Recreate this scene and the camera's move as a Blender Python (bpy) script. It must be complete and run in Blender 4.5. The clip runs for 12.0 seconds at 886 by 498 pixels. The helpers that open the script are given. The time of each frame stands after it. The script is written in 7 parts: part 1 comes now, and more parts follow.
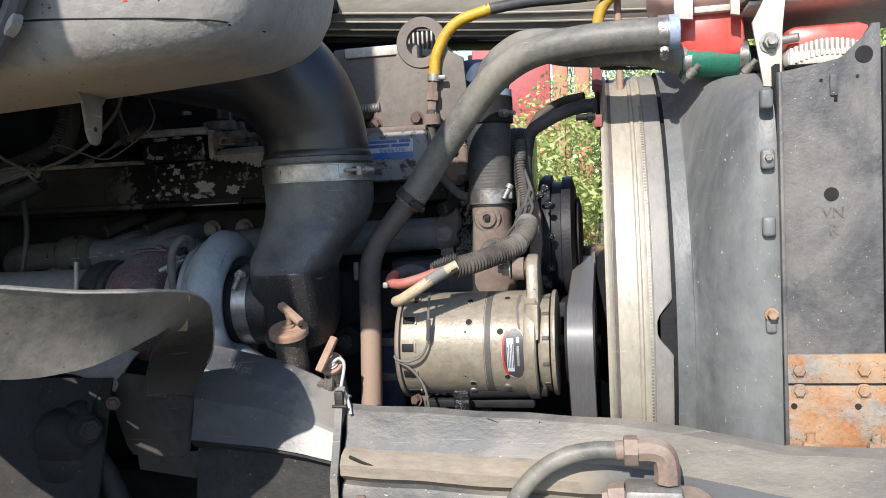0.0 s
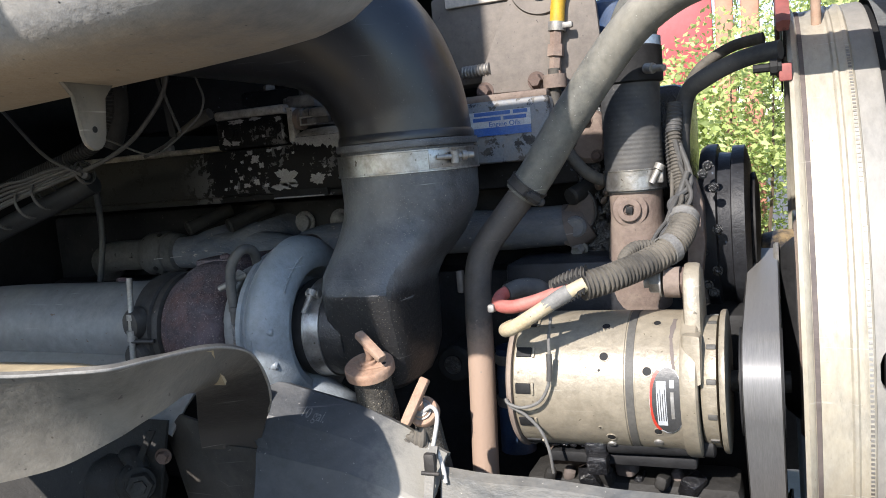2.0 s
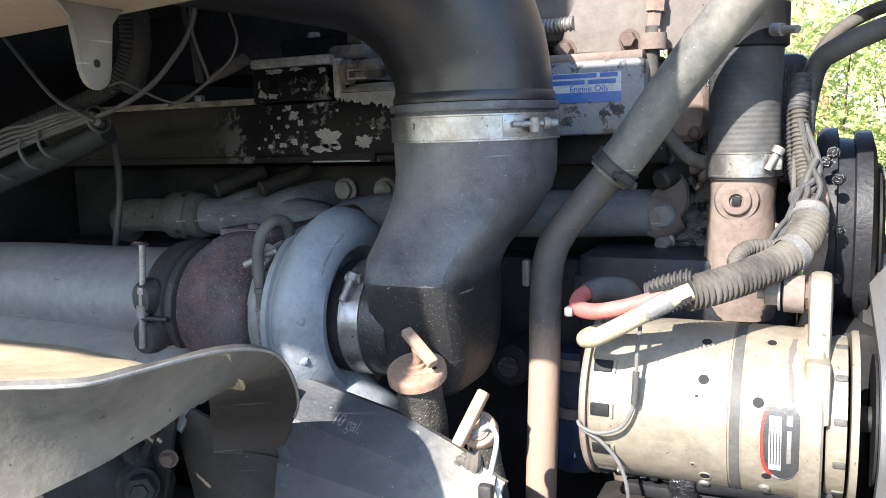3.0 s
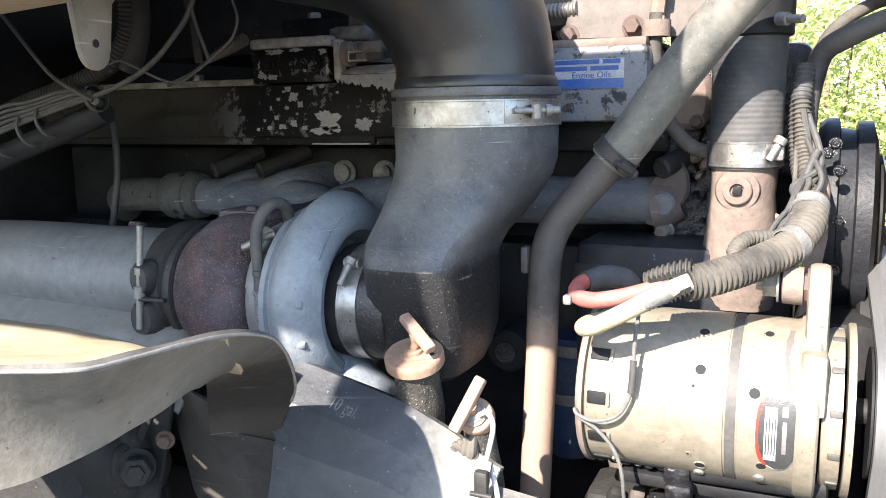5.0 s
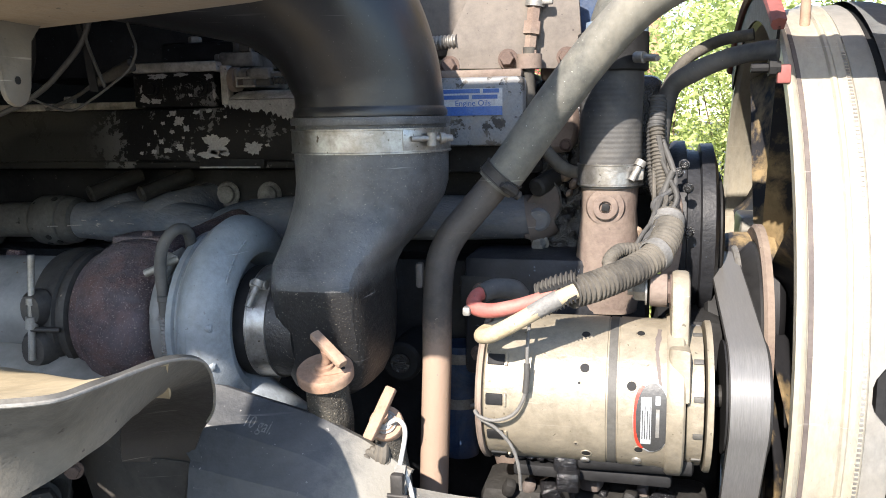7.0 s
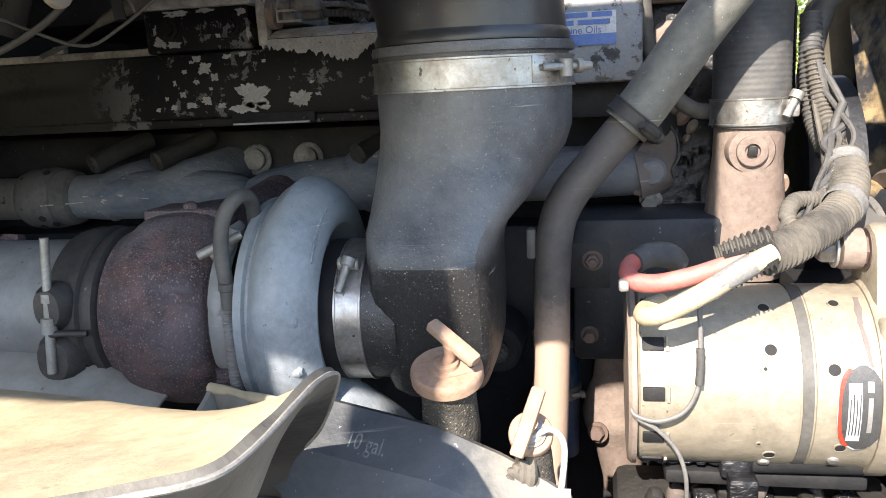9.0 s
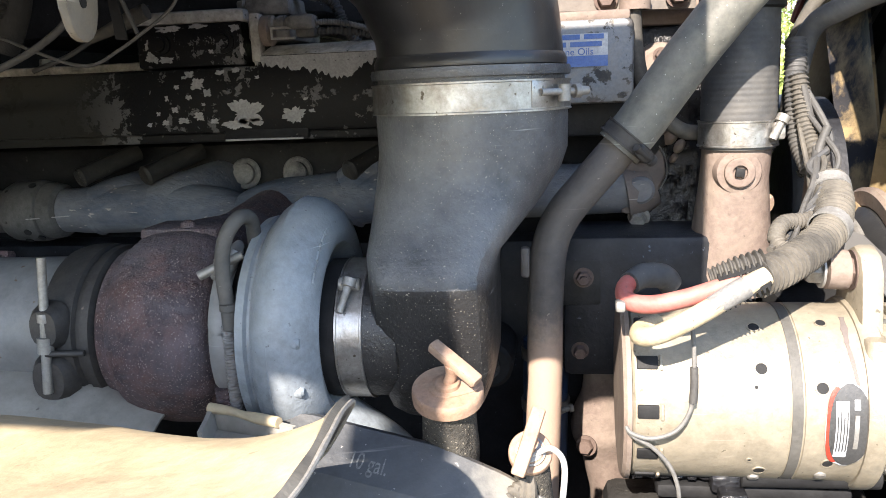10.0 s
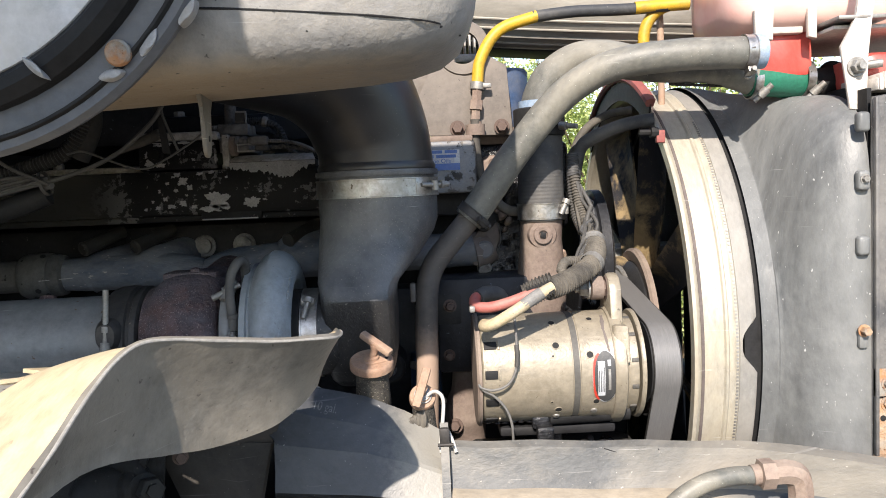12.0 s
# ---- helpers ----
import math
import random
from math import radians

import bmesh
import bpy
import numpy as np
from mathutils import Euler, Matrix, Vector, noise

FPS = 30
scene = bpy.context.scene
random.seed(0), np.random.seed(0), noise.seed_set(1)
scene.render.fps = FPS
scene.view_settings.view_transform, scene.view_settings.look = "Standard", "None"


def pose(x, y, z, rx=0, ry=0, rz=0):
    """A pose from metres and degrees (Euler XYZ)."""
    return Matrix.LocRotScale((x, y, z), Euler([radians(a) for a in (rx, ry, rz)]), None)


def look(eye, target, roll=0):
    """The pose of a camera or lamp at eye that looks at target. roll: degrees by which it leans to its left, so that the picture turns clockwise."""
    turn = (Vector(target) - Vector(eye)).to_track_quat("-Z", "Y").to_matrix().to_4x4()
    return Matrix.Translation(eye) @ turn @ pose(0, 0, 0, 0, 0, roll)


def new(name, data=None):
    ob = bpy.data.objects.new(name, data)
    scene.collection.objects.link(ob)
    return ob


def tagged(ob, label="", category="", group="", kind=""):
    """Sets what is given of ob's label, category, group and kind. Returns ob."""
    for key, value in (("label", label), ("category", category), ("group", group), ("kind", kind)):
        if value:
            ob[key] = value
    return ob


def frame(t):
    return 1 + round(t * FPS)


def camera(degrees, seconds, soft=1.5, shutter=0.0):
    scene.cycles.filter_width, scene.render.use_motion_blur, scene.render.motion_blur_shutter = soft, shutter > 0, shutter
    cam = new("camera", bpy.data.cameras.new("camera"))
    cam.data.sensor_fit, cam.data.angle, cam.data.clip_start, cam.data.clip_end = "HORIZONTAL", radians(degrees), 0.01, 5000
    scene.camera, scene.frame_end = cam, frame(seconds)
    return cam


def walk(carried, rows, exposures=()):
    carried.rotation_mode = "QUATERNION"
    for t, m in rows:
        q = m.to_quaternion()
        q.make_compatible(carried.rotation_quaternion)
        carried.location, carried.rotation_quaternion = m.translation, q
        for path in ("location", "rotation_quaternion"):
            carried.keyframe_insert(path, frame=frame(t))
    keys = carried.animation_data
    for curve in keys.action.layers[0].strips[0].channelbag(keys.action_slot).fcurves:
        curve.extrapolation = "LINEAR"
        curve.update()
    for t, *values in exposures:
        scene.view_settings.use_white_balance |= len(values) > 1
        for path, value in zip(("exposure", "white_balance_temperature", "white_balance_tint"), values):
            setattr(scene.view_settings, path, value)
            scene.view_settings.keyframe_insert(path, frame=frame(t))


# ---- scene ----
cam = camera(58.1, 12.0, soft=0.95)
PATH = [
    (0, (0.002, 0.002, 1.447), (-0.405, 1.956, 1.318), -2.8),
    (0.5, (-0.035, 0.092, 1.452), (-0.49, 2.028, 1.238), -3.3),
    (1, (-0.045, 0.163, 1.461), (-0.509, 2.097, 1.251), -4.3),
    (1.5, (-0.019, 0.235, 1.475), (-0.551, 2.152, 1.268), -5.3),
    (2, (-0.021, 0.3, 1.495), (-0.799, 2.128, 1.267), -5.1),
    (2.5, (-0.084, 0.373, 1.495), (-0.916, 2.173, 1.233), -2.6),
    (3, (-0.117, 0.43, 1.493), (-0.964, 2.218, 1.195), -1.9),
    (5, (-0.12, 0.432, 1.497), (-0.958, 2.215, 1.153), -1.0),
    (5.5, (-0.105, 0.421, 1.493), (-0.927, 2.211, 1.143), -1.0),
    (6, (-0.085, 0.397, 1.502), (-0.853, 2.212, 1.158), -0.9),
    (6.5, (-0.1, 0.365, 1.51), (-0.666, 2.255, 1.183), -0.8),
    (7, (-0.15, 0.362, 1.516), (-0.637, 2.275, 1.191), -1.0),
    (7.2, (-0.151, 0.364, 1.508), (-0.638, 2.278, 1.191), -1.1),
    (8.8, (-0.331, 0.497, 1.477), (-0.717, 2.42, 1.086), -2.8),
    (9, (-0.34, 0.501, 1.482), (-0.727, 2.423, 1.089), -2.9),
    (9.5, (-0.355, 0.507, 1.488), (-0.738, 2.431, 1.097), -2.7),
    (10, (-0.363, 0.491, 1.499), (-0.675, 2.428, 1.111), -2.3),
    (10.5, (-0.365, 0.457, 1.501), (-0.507, 2.422, 1.157), -1.7),
    (11, (-0.354, 0.379, 1.525), (-0.382, 2.367, 1.311), -2.2),
    (11.5, (-0.354, 0.208, 1.515), (-0.357, 2.201, 1.353), -2.4),
    (12, (-0.376, 0.047, 1.488), (-0.344, 2.041, 1.338), -2.4),
]
walk(cam, [(t, look(eye, target, roll)) for t, eye, target, roll in PATH],
     exposures=[(0, 1.03, 6350, 12), (0.5, 1.13, 6380, 12), (1, 1.20, 6380, 12), (2, 1.46, 6350, 12), (3, 2.25, 6300, 12), (5, 2.46, 6550, 13), (6, 2.29, 6600, 13), (7, 1.92, 6650, 12), (9, 2.29, 6800, 13), (10, 2.36, 6800, 13), (10.5, 2.33, 6780, 13), (11, 2.14, 6750, 12), (11.5, 1.86, 6750, 12), (12, 1.42, 6750, 13)])

from mathutils import bvhtree

# ---- light ----
world = bpy.data.worlds.new("world")
scene.world = world
world.use_nodes = True
wn = world.node_tree.nodes
sky = wn.new("ShaderNodeTexSky")
sky.sky_type = "NISHITA"
sky.sun_disc = False
sky.dust_density = 0.4
sky.ozone_density = 1.6
SUN = Vector((-0.18, -1.0, 0.735)).normalized()
sky.sun_elevation = math.asin(SUN.z)
sky.sun_rotation = math.atan2(SUN.x, SUN.y)
world.node_tree.links.new(sky.outputs[0], wn["Background"].inputs[0])
wn["Background"].inputs[1].default_value = 0.132
sun = new("sun", bpy.data.lights.new("sun", "SUN"))
sun.data.energy = 4.0
sun.data.angle = radians(0.55)
sun.data.color = (1.0, 0.935, 0.85)
sun.matrix_world = look(SUN * 20, (0, 0, 0))


# ---- materials ----
def mat(name, base, other=None, amount=0.5, scale=12.0, soft=0.15, rough=0.6, metal=0.0, bump=0.15, grain=180.0,
        speck=None, specks=0.0, speck_scale=420.0, dust=None, dusty=0.0, stretch=(1, 1, 1), rough2=None, vary=0.38, coat=0.0, scuff=None, scuffs=0.3, side=None, spec=0.4, clump=0.0):
    """A painted, cast or rubber surface: two colours broken up by noise, fine grain relief, specks and dust."""
    m = bpy.data.materials.new(name)
    m.use_nodes = True
    nt = m.node_tree
    n, k = nt.nodes, nt.links.new
    p = n["Principled BSDF"]
    co = n.new("ShaderNodeTexCoord")
    mp = n.new("ShaderNodeMapping")
    mp.inputs["Scale"].default_value = stretch
    k(co.outputs["Object"], mp.inputs[0])

    def noise_tex(sc, detail=6.0, ro=0.6, dist=0.0):
        t = n.new("ShaderNodeTexNoise")
        t.inputs["Scale"].default_value = sc
        t.inputs["Detail"].default_value = detail
        t.inputs["Roughness"].default_value = ro
        t.inputs["Distortion"].default_value = dist
        k(mp.outputs[0], t.inputs["Vector"])
        return t

    def ramp(a, b, src):
        r = n.new("ShaderNodeValToRGB")
        r.color_ramp.elements[0].position = max(0.0, a)
        r.color_ramp.elements[1].position = min(1.0, b)
        k(src, r.inputs[0])
        return r

    def mix(fac, a, b):
        x = n.new("ShaderNodeMix")
        x.data_type = "RGBA"
        k(fac, x.inputs[0])
        for v, s in ((a, 6), (b, 7)):
            if isinstance(v, tuple):
                x.inputs[s].default_value = (*v, 1)
            else:
                k(v, x.inputs[s])
        return x.outputs[2]

    big = noise_tex(scale, 8.0, 0.65, 0.3)
    th = 0.62 - 0.24 * amount
    src = big.outputs[0]
    if clump:
        wide = noise_tex(scale * 0.22, 3.0, 0.5)
        add = n.new("ShaderNodeMath")
        add.operation = "MULTIPLY_ADD"
        k(wide.outputs[0], add.inputs[0])
        add.inputs[1].default_value = clump
        k(src, add.inputs[2])
        off = n.new("ShaderNodeMath")
        off.operation = "SUBTRACT"
        k(add.outputs[0], off.inputs[0])
        off.inputs[1].default_value = 0.5 * clump
        src = off.outputs[0]
    mask = ramp(th - soft, th + soft, src).outputs[0]
    col = mix(mask, base, other or tuple(c * 0.72 for c in base))
    fine = noise_tex(scale * 7.0, 6.0, 0.72)
    shade = ramp(0.3, 0.7, fine.outputs[0]).outputs[0]
    dim = n.new("ShaderNodeMix")
    dim.data_type, dim.blend_type = "RGBA", "MULTIPLY"
    dim.inputs[0].default_value = vary
    k(col, dim.inputs[6])
    k(shade, dim.inputs[7])
    col = dim.outputs[2]
    if dust:
        d = noise_tex(scale * 0.45, 7.0, 0.7, 0.5)
        t2 = 0.68 - 0.3 * dusty
        col = mix(ramp(t2 - 0.16, t2 + 0.2, d.outputs[0]).outputs[0], col, dust)
    # side blends a colour along one axis: stains, lit or shaded parts
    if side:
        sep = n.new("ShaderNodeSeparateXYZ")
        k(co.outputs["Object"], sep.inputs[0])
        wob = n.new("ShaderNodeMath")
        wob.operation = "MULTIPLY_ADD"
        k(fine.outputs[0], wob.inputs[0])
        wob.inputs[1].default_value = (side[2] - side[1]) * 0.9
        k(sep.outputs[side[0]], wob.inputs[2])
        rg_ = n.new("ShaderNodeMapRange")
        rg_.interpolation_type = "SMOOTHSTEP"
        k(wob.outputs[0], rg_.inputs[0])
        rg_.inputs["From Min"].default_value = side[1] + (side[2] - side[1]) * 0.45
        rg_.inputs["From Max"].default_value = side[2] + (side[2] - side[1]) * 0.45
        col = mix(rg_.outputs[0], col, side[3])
    if speck:
        s = noise_tex(speck_scale, 2.0, 0.5)
        t3 = 0.74 - 0.22 * specks
        col = mix(ramp(t3, t3 + 0.05, s.outputs[0]).outputs[0], col, speck)
    if scuff:
        for turn, thin in ((0.5, (6, 6, 260)), (-0.7, (9, 9, 340))):
            mp2 = n.new("ShaderNodeMapping")
            mp2.inputs["Rotation"].default_value = (turn * 0.6, turn, 0.3)
            mp2.inputs["Scale"].default_value = thin
            k(co.outputs["Object"], mp2.inputs[0])
            sc = n.new("ShaderNodeTexNoise")
            sc.inputs["Scale"].default_value = 1.0
            sc.inputs["Detail"].default_value = 3.0
            k(mp2.outputs[0], sc.inputs["Vector"])
            t4 = 0.72 - 0.12 * scuffs
            where = noise_tex(scale * 0.9, 3.0, 0.6)
            both = n.new("ShaderNodeMath")
            both.operation = "MULTIPLY"
            k(ramp(t4, t4 + 0.06, sc.outputs[0]).outputs[0], both.inputs[0])
            k(ramp(0.42, 0.62, where.outputs[0]).outputs[0], both.inputs[1])
            col = mix(both.outputs[0], col, scuff)
    k(col, p.inputs["Base Color"])
    p.inputs["Metallic"].default_value = metal
    p.inputs["Specular IOR Level"].default_value = spec
    mr = n.new("ShaderNodeMapRange")
    k(fine.outputs[0], mr.inputs[0])
    mr.inputs["To Min"].default_value = max(0.05, rough - 0.12)
    mr.inputs["To Max"].default_value = min(1.0, rough + 0.15)
    if rough2 is None:
        k(mr.outputs[0], p.inputs["Roughness"])
    else:
        rm = n.new("ShaderNodeMix")
        k(mask, rm.inputs[0])
        k(mr.outputs[0], rm.inputs[2])
        rm.inputs[3].default_value = rough2
        k(rm.outputs[0], p.inputs["Roughness"])
    if coat:
        p.inputs["Coat Weight"].default_value = coat
        p.inputs["Coat Roughness"].default_value = 0.15
    g = noise_tex(grain, 4.0, 0.6)
    add = n.new("ShaderNodeMath")
    add.operation = "ADD"
    k(g.outputs[0], add.inputs[0])
    k(mask, add.inputs[1])
    b = n.new("ShaderNodeBump")
    b.inputs["Strength"].default_value = bump
    b.inputs["Distance"].default_value = 0.002
    k(add.outputs[0], b.inputs["Height"])
    k(b.outputs[0], p.inputs["Normal"])
    return m


DUST = (0.30, 0.25, 0.19)
M = {}
# side paints the shaded face below the boot's fold near black
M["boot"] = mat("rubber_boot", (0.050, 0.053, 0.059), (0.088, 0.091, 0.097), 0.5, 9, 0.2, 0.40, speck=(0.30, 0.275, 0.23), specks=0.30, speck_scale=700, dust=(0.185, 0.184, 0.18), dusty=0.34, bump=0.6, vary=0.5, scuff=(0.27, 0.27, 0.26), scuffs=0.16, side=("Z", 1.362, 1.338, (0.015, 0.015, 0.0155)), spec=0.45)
# side holds the underside's tan dust and warm ground bounce in one colour
M["cleaner"] = mat("moulded_cleaner_plastic", (0.21, 0.21, 0.207), (0.255, 0.25, 0.24), 0.55, 7, 0.25, 0.5, speck=(0.02, 0.02, 0.02), specks=0.16, speck_scale=110, dust=(0.32, 0.295, 0.25), dusty=0.3, bump=0.7, grain=85, scuff=(0.36, 0.36, 0.35), scuffs=0.06, side=("Z", 1.615, 1.588, (0.29, 0.24, 0.178)), spec=0.3)
M["comp"] = mat("cast_aluminium_cover", (0.235, 0.265, 0.292), (0.185, 0.211, 0.234), 0.42, 14, 0.22, 0.42, metal=0.0, bump=0.3, grain=300, speck=(0.10, 0.105, 0.11), specks=0.16, speck_scale=260, vary=0.4, dust=(0.23, 0.24, 0.24), dusty=0.32, scuff=(0.42, 0.45, 0.47), scuffs=0.12, spec=0.5)
M["rust"] = mat("rusted_cast_iron", (0.062, 0.046, 0.050), (0.125, 0.072, 0.066), 0.47, 34, 0.10, 0.85, bump=1.0, grain=150, speck=(0.22, 0.18, 0.165), specks=0.55, speck_scale=640, dust=(0.105, 0.095, 0.105), dusty=0.45, spec=0.25)
M["pipe"] = mat("aluminised_pipe", (0.25, 0.254, 0.255), (0.195, 0.199, 0.201), 0.45, 8, 0.25, 0.55, metal=0.3, bump=0.15, speck=(0.13, 0.09, 0.065), specks=0.16, speck_scale=120, dust=(0.21, 0.195, 0.175), dusty=0.3, scuff=(0.38, 0.38, 0.37), scuffs=0.12)
M["manifold"] = mat("scaled_manifold_iron", (0.050, 0.066, 0.098), (0.120, 0.133, 0.155), 0.5, 24, 0.12, 0.72, bump=0.5, speck=(0.24, 0.22, 0.21), specks=0.25, speck_scale=170, stretch=(0.5, 1, 1), dust=(0.15, 0.142, 0.135), dusty=0.33, spec=0.35)
M["manifold_end"] = mat("ashen_manifold_joint", (0.115, 0.113, 0.109), (0.070, 0.069, 0.068), 0.5, 20, 0.15, 0.8, bump=0.4, speck=(0.012, 0.012, 0.012), specks=0.3, speck_scale=75, spec=0.2)
M["block"] = mat("grimy_block", (0.014, 0.014, 0.016), (0.034, 0.036, 0.041), 0.4, 18, 0.2, 0.45, bump=0.3, speck=(0.08, 0.095, 0.12), specks=0.15, speck_scale=180, spec=0.2)
M["oily"] = mat("oil_wet_iron", (0.006, 0.006, 0.007), (0.018, 0.018, 0.020), 0.4, 30, 0.15, 0.22, bump=0.9, grain=160, speck=(0.06, 0.055, 0.05), specks=0.15, speck_scale=160, spec=0.5)
M["cover"] = mat("peeling_black_paint", (0.006, 0.006, 0.0065), (0.12, 0.117, 0.116), 0.10, 75, 0.006, 0.5, bump=0.3, vary=0.5, rough2=0.85, speck=(0.03, 0.03, 0.03), specks=0.2, speck_scale=200, side=("X", -0.84, -0.94, (0.030, 0.028, 0.024)), clump=0.9, spec=0.12)
M["flake"] = mat("bare_grey_primer", (0.33, 0.323, 0.32), (0.24, 0.235, 0.235), 0.4, 60, 0.2, 0.85, bump=0.2, speck=(0.02, 0.02, 0.02), specks=0.26, speck_scale=260, spec=0.15)
M["coverdust"] = mat("dusty_head_casting", (0.010, 0.010, 0.011), (0.022, 0.022, 0.023), 0.4, 14, 0.15, 0.8, bump=0.3, dust=(0.036, 0.035, 0.033), dusty=0.25, speck=(0.08, 0.075, 0.07), specks=0.15, speck_scale=180, spec=0.12)
M["box"] = mat("flaking_blue_grey_paint", (0.185, 0.20, 0.22), (0.02, 0.021, 0.024), 0.30, 46, 0.015, 0.6, bump=0.3, dust=(0.22, 0.19, 0.15), dusty=0.25)
M["alt"] = mat("dusty_alternator_casting", (0.29, 0.256, 0.198), (0.235, 0.205, 0.155), 0.5, 10, 0.3, 0.40, metal=0.15, bump=0.3, speck=(0.10, 0.085, 0.06), specks=0.2, speck_scale=190, dust=(0.245, 0.208, 0.152), dusty=0.32, scuff=(0.6, 0.58, 0.52), scuffs=0.2, vary=0.42)
M["alt_band"] = mat("dark_band", (0.10, 0.095, 0.085), None, 0.5, 30, 0.2, 0.6)
M["cap"] = mat("faded_tan_cap", (0.36, 0.22, 0.145), (0.29, 0.185, 0.13), 0.5, 30, 0.3, 0.75, bump=0.35, dust=(0.33, 0.265, 0.20), dusty=0.4, speck=(0.16, 0.12, 0.09), specks=0.15, speck_scale=200)
M["foam"] = mat("grimy_foam_sleeve", (0.045, 0.042, 0.038), (0.10, 0.092, 0.078), 0.55, 40, 0.2, 0.95, bump=1.0, grain=420, speck=(0.26, 0.23, 0.18), specks=0.45, speck_scale=520, spec=0.1)
M["hose"] = mat("grey_coolant_hose", (0.095, 0.100, 0.092), (0.150, 0.145, 0.126), 0.5, 12, 0.2, 0.50, bump=0.2, dust=(0.27, 0.248, 0.198), dusty=0.38, speck=(0.42, 0.42, 0.38), specks=0.12, speck_scale=420, scuff=(0.40, 0.40, 0.34), scuffs=0.16, vary=0.45)
M["hose_dk"] = mat("dark_hose", (0.026, 0.029, 0.034), (0.06, 0.061, 0.062), 0.45, 14, 0.2, 0.6, bump=0.14, dust=(0.13, 0.12, 0.105), dusty=0.25, speck=(0.16, 0.15, 0.13), specks=0.12, speck_scale=300, spec=0.3)
# side paints the tube's sunlit lower part tan; the darker base is its shade
M["tube"] = mat("dusty_tube_lit_below", (0.060, 0.056, 0.055), (0.095, 0.086, 0.080), 0.5, 14, 0.25, 0.62, bump=0.25, dust=(0.125, 0.107, 0.093), dusty=0.32, speck=(0.20, 0.17, 0.145), specks=0.14, speck_scale=260, side=("Z", 1.29, 1.235, (0.29, 0.21, 0.16)), scuff=(0.2, 0.18, 0.16), scuffs=0.12, vary=0.45, spec=0.3)
M["castbrown"] = mat("dusty_brown_casting", (0.145, 0.108, 0.092), (0.195, 0.15, 0.125), 0.5, 18, 0.3, 0.8, bump=0.35, dust=(0.25, 0.205, 0.165), dusty=0.35, speck=(0.08, 0.065, 0.055), specks=0.15, speck_scale=220, spec=0.2)
M["plate"] = mat("dusty_lifting_plate", (0.185, 0.160, 0.138), (0.145, 0.128, 0.112), 0.5, 8, 0.3, 0.75, bump=0.2, dust=(0.235, 0.20, 0.165), dusty=0.3, speck=(0.06, 0.05, 0.045), specks=0.12, speck_scale=160)
M["shroud"] = mat("weathered_shroud_plastic", (0.112, 0.118, 0.119), (0.050, 0.053, 0.055), 0.42, 9, 0.14, 0.46, bump=0.3, dust=(0.19, 0.194, 0.188), dusty=0.42, speck=(0.30, 0.30, 0.29), specks=0.12, speck_scale=240, stretch=(1, 1, 0.5), scuff=(0.24, 0.24, 0.235), scuffs=0.10, vary=0.42)
M["ring"] = mat("bleached_ring", (0.43, 0.405, 0.345), (0.345, 0.318, 0.258), 0.45, 8, 0.3, 0.42, metal=0.2, bump=0.12, stretch=(3, 1, 1), dust=(0.42, 0.365, 0.265), dusty=0.34, speck=(0.2, 0.17, 0.12), specks=0.1, speck_scale=200, scuff=(0.6, 0.58, 0.52), scuffs=0.18)
M["ring_red"] = mat("red_primed_flange", (0.30, 0.075, 0.065), (0.22, 0.09, 0.08), 0.5, 10, 0.3, 0.65)
M["panel"] = mat("radiator_side_paint", (0.098, 0.098, 0.099), (0.062, 0.063, 0.066), 0.5, 14, 0.12, 0.55, bump=0.4, dust=(0.185, 0.175, 0.16), dusty=0.4, speck=(0.34, 0.33, 0.31), specks=0.16, speck_scale=260, scuff=(0.2, 0.2, 0.19), scuffs=0.1)
M["rusty"] = mat("orange_rust_steel", (0.34, 0.155, 0.065), (0.26, 0.245, 0.215), 0.5, 26, 0.07, 0.88, bump=0.5, speck=(0.15, 0.075, 0.04), specks=0.3, speck_scale=210, dust=(0.36, 0.25, 0.15), dusty=0.4)
M["steel"] = mat("clamp_steel", (0.47, 0.47, 0.465), (0.26, 0.24, 0.215), 0.38, 30, 0.1, 0.34, metal=0.85, bump=0.12, speck=(0.10, 0.085, 0.07), specks=0.24, speck_scale=170, dust=(0.22, 0.20, 0.17), dusty=0.25)
M["zinc"] = mat("dull_zinc", (0.36, 0.355, 0.34), (0.24, 0.22, 0.19), 0.5, 40, 0.2, 0.55, metal=0.6, bump=0.15)
M["bolt"] = mat("brown_bolt", (0.15, 0.105, 0.085), (0.10, 0.07, 0.06), 0.5, 60, 0.3, 0.75, metal=0.25, bump=0.3)
M["blue"] = mat("blue_band", (0.022, 0.065, 0.16), (0.012, 0.026, 0.06), 0.4, 30, 0.2, 0.5, bump=0.2, dust=(0.10, 0.11, 0.13), dusty=0.3)
M["bluegrey"] = mat("blue_clamp_band", (0.18, 0.30, 0.45), (0.35, 0.38, 0.42), 0.4, 40, 0.2, 0.5)
M["red_tank"] = mat("saturated_red_plastic", (0.55, 0.05, 0.04), (0.58, 0.10, 0.08), 0.5, 7, 0.3, 0.3, bump=0.03, dust=(0.58, 0.20, 0.16), dusty=0.25)
M["white_pl"] = mat("chalky_white_plastic", (0.62, 0.58, 0.52), (0.52, 0.46, 0.40), 0.5, 20, 0.3, 0.6)
M["green"] = mat("green_silicone", (0.015, 0.17, 0.10), (0.02, 0.13, 0.085), 0.4, 30, 0.3, 0.45)
M["yellow"] = mat("yellow_hose", (0.62, 0.37, 0.02), (0.42, 0.26, 0.03), 0.35, 22, 0.2, 0.5, dust=(0.10, 0.08, 0.05), dusty=0.15)
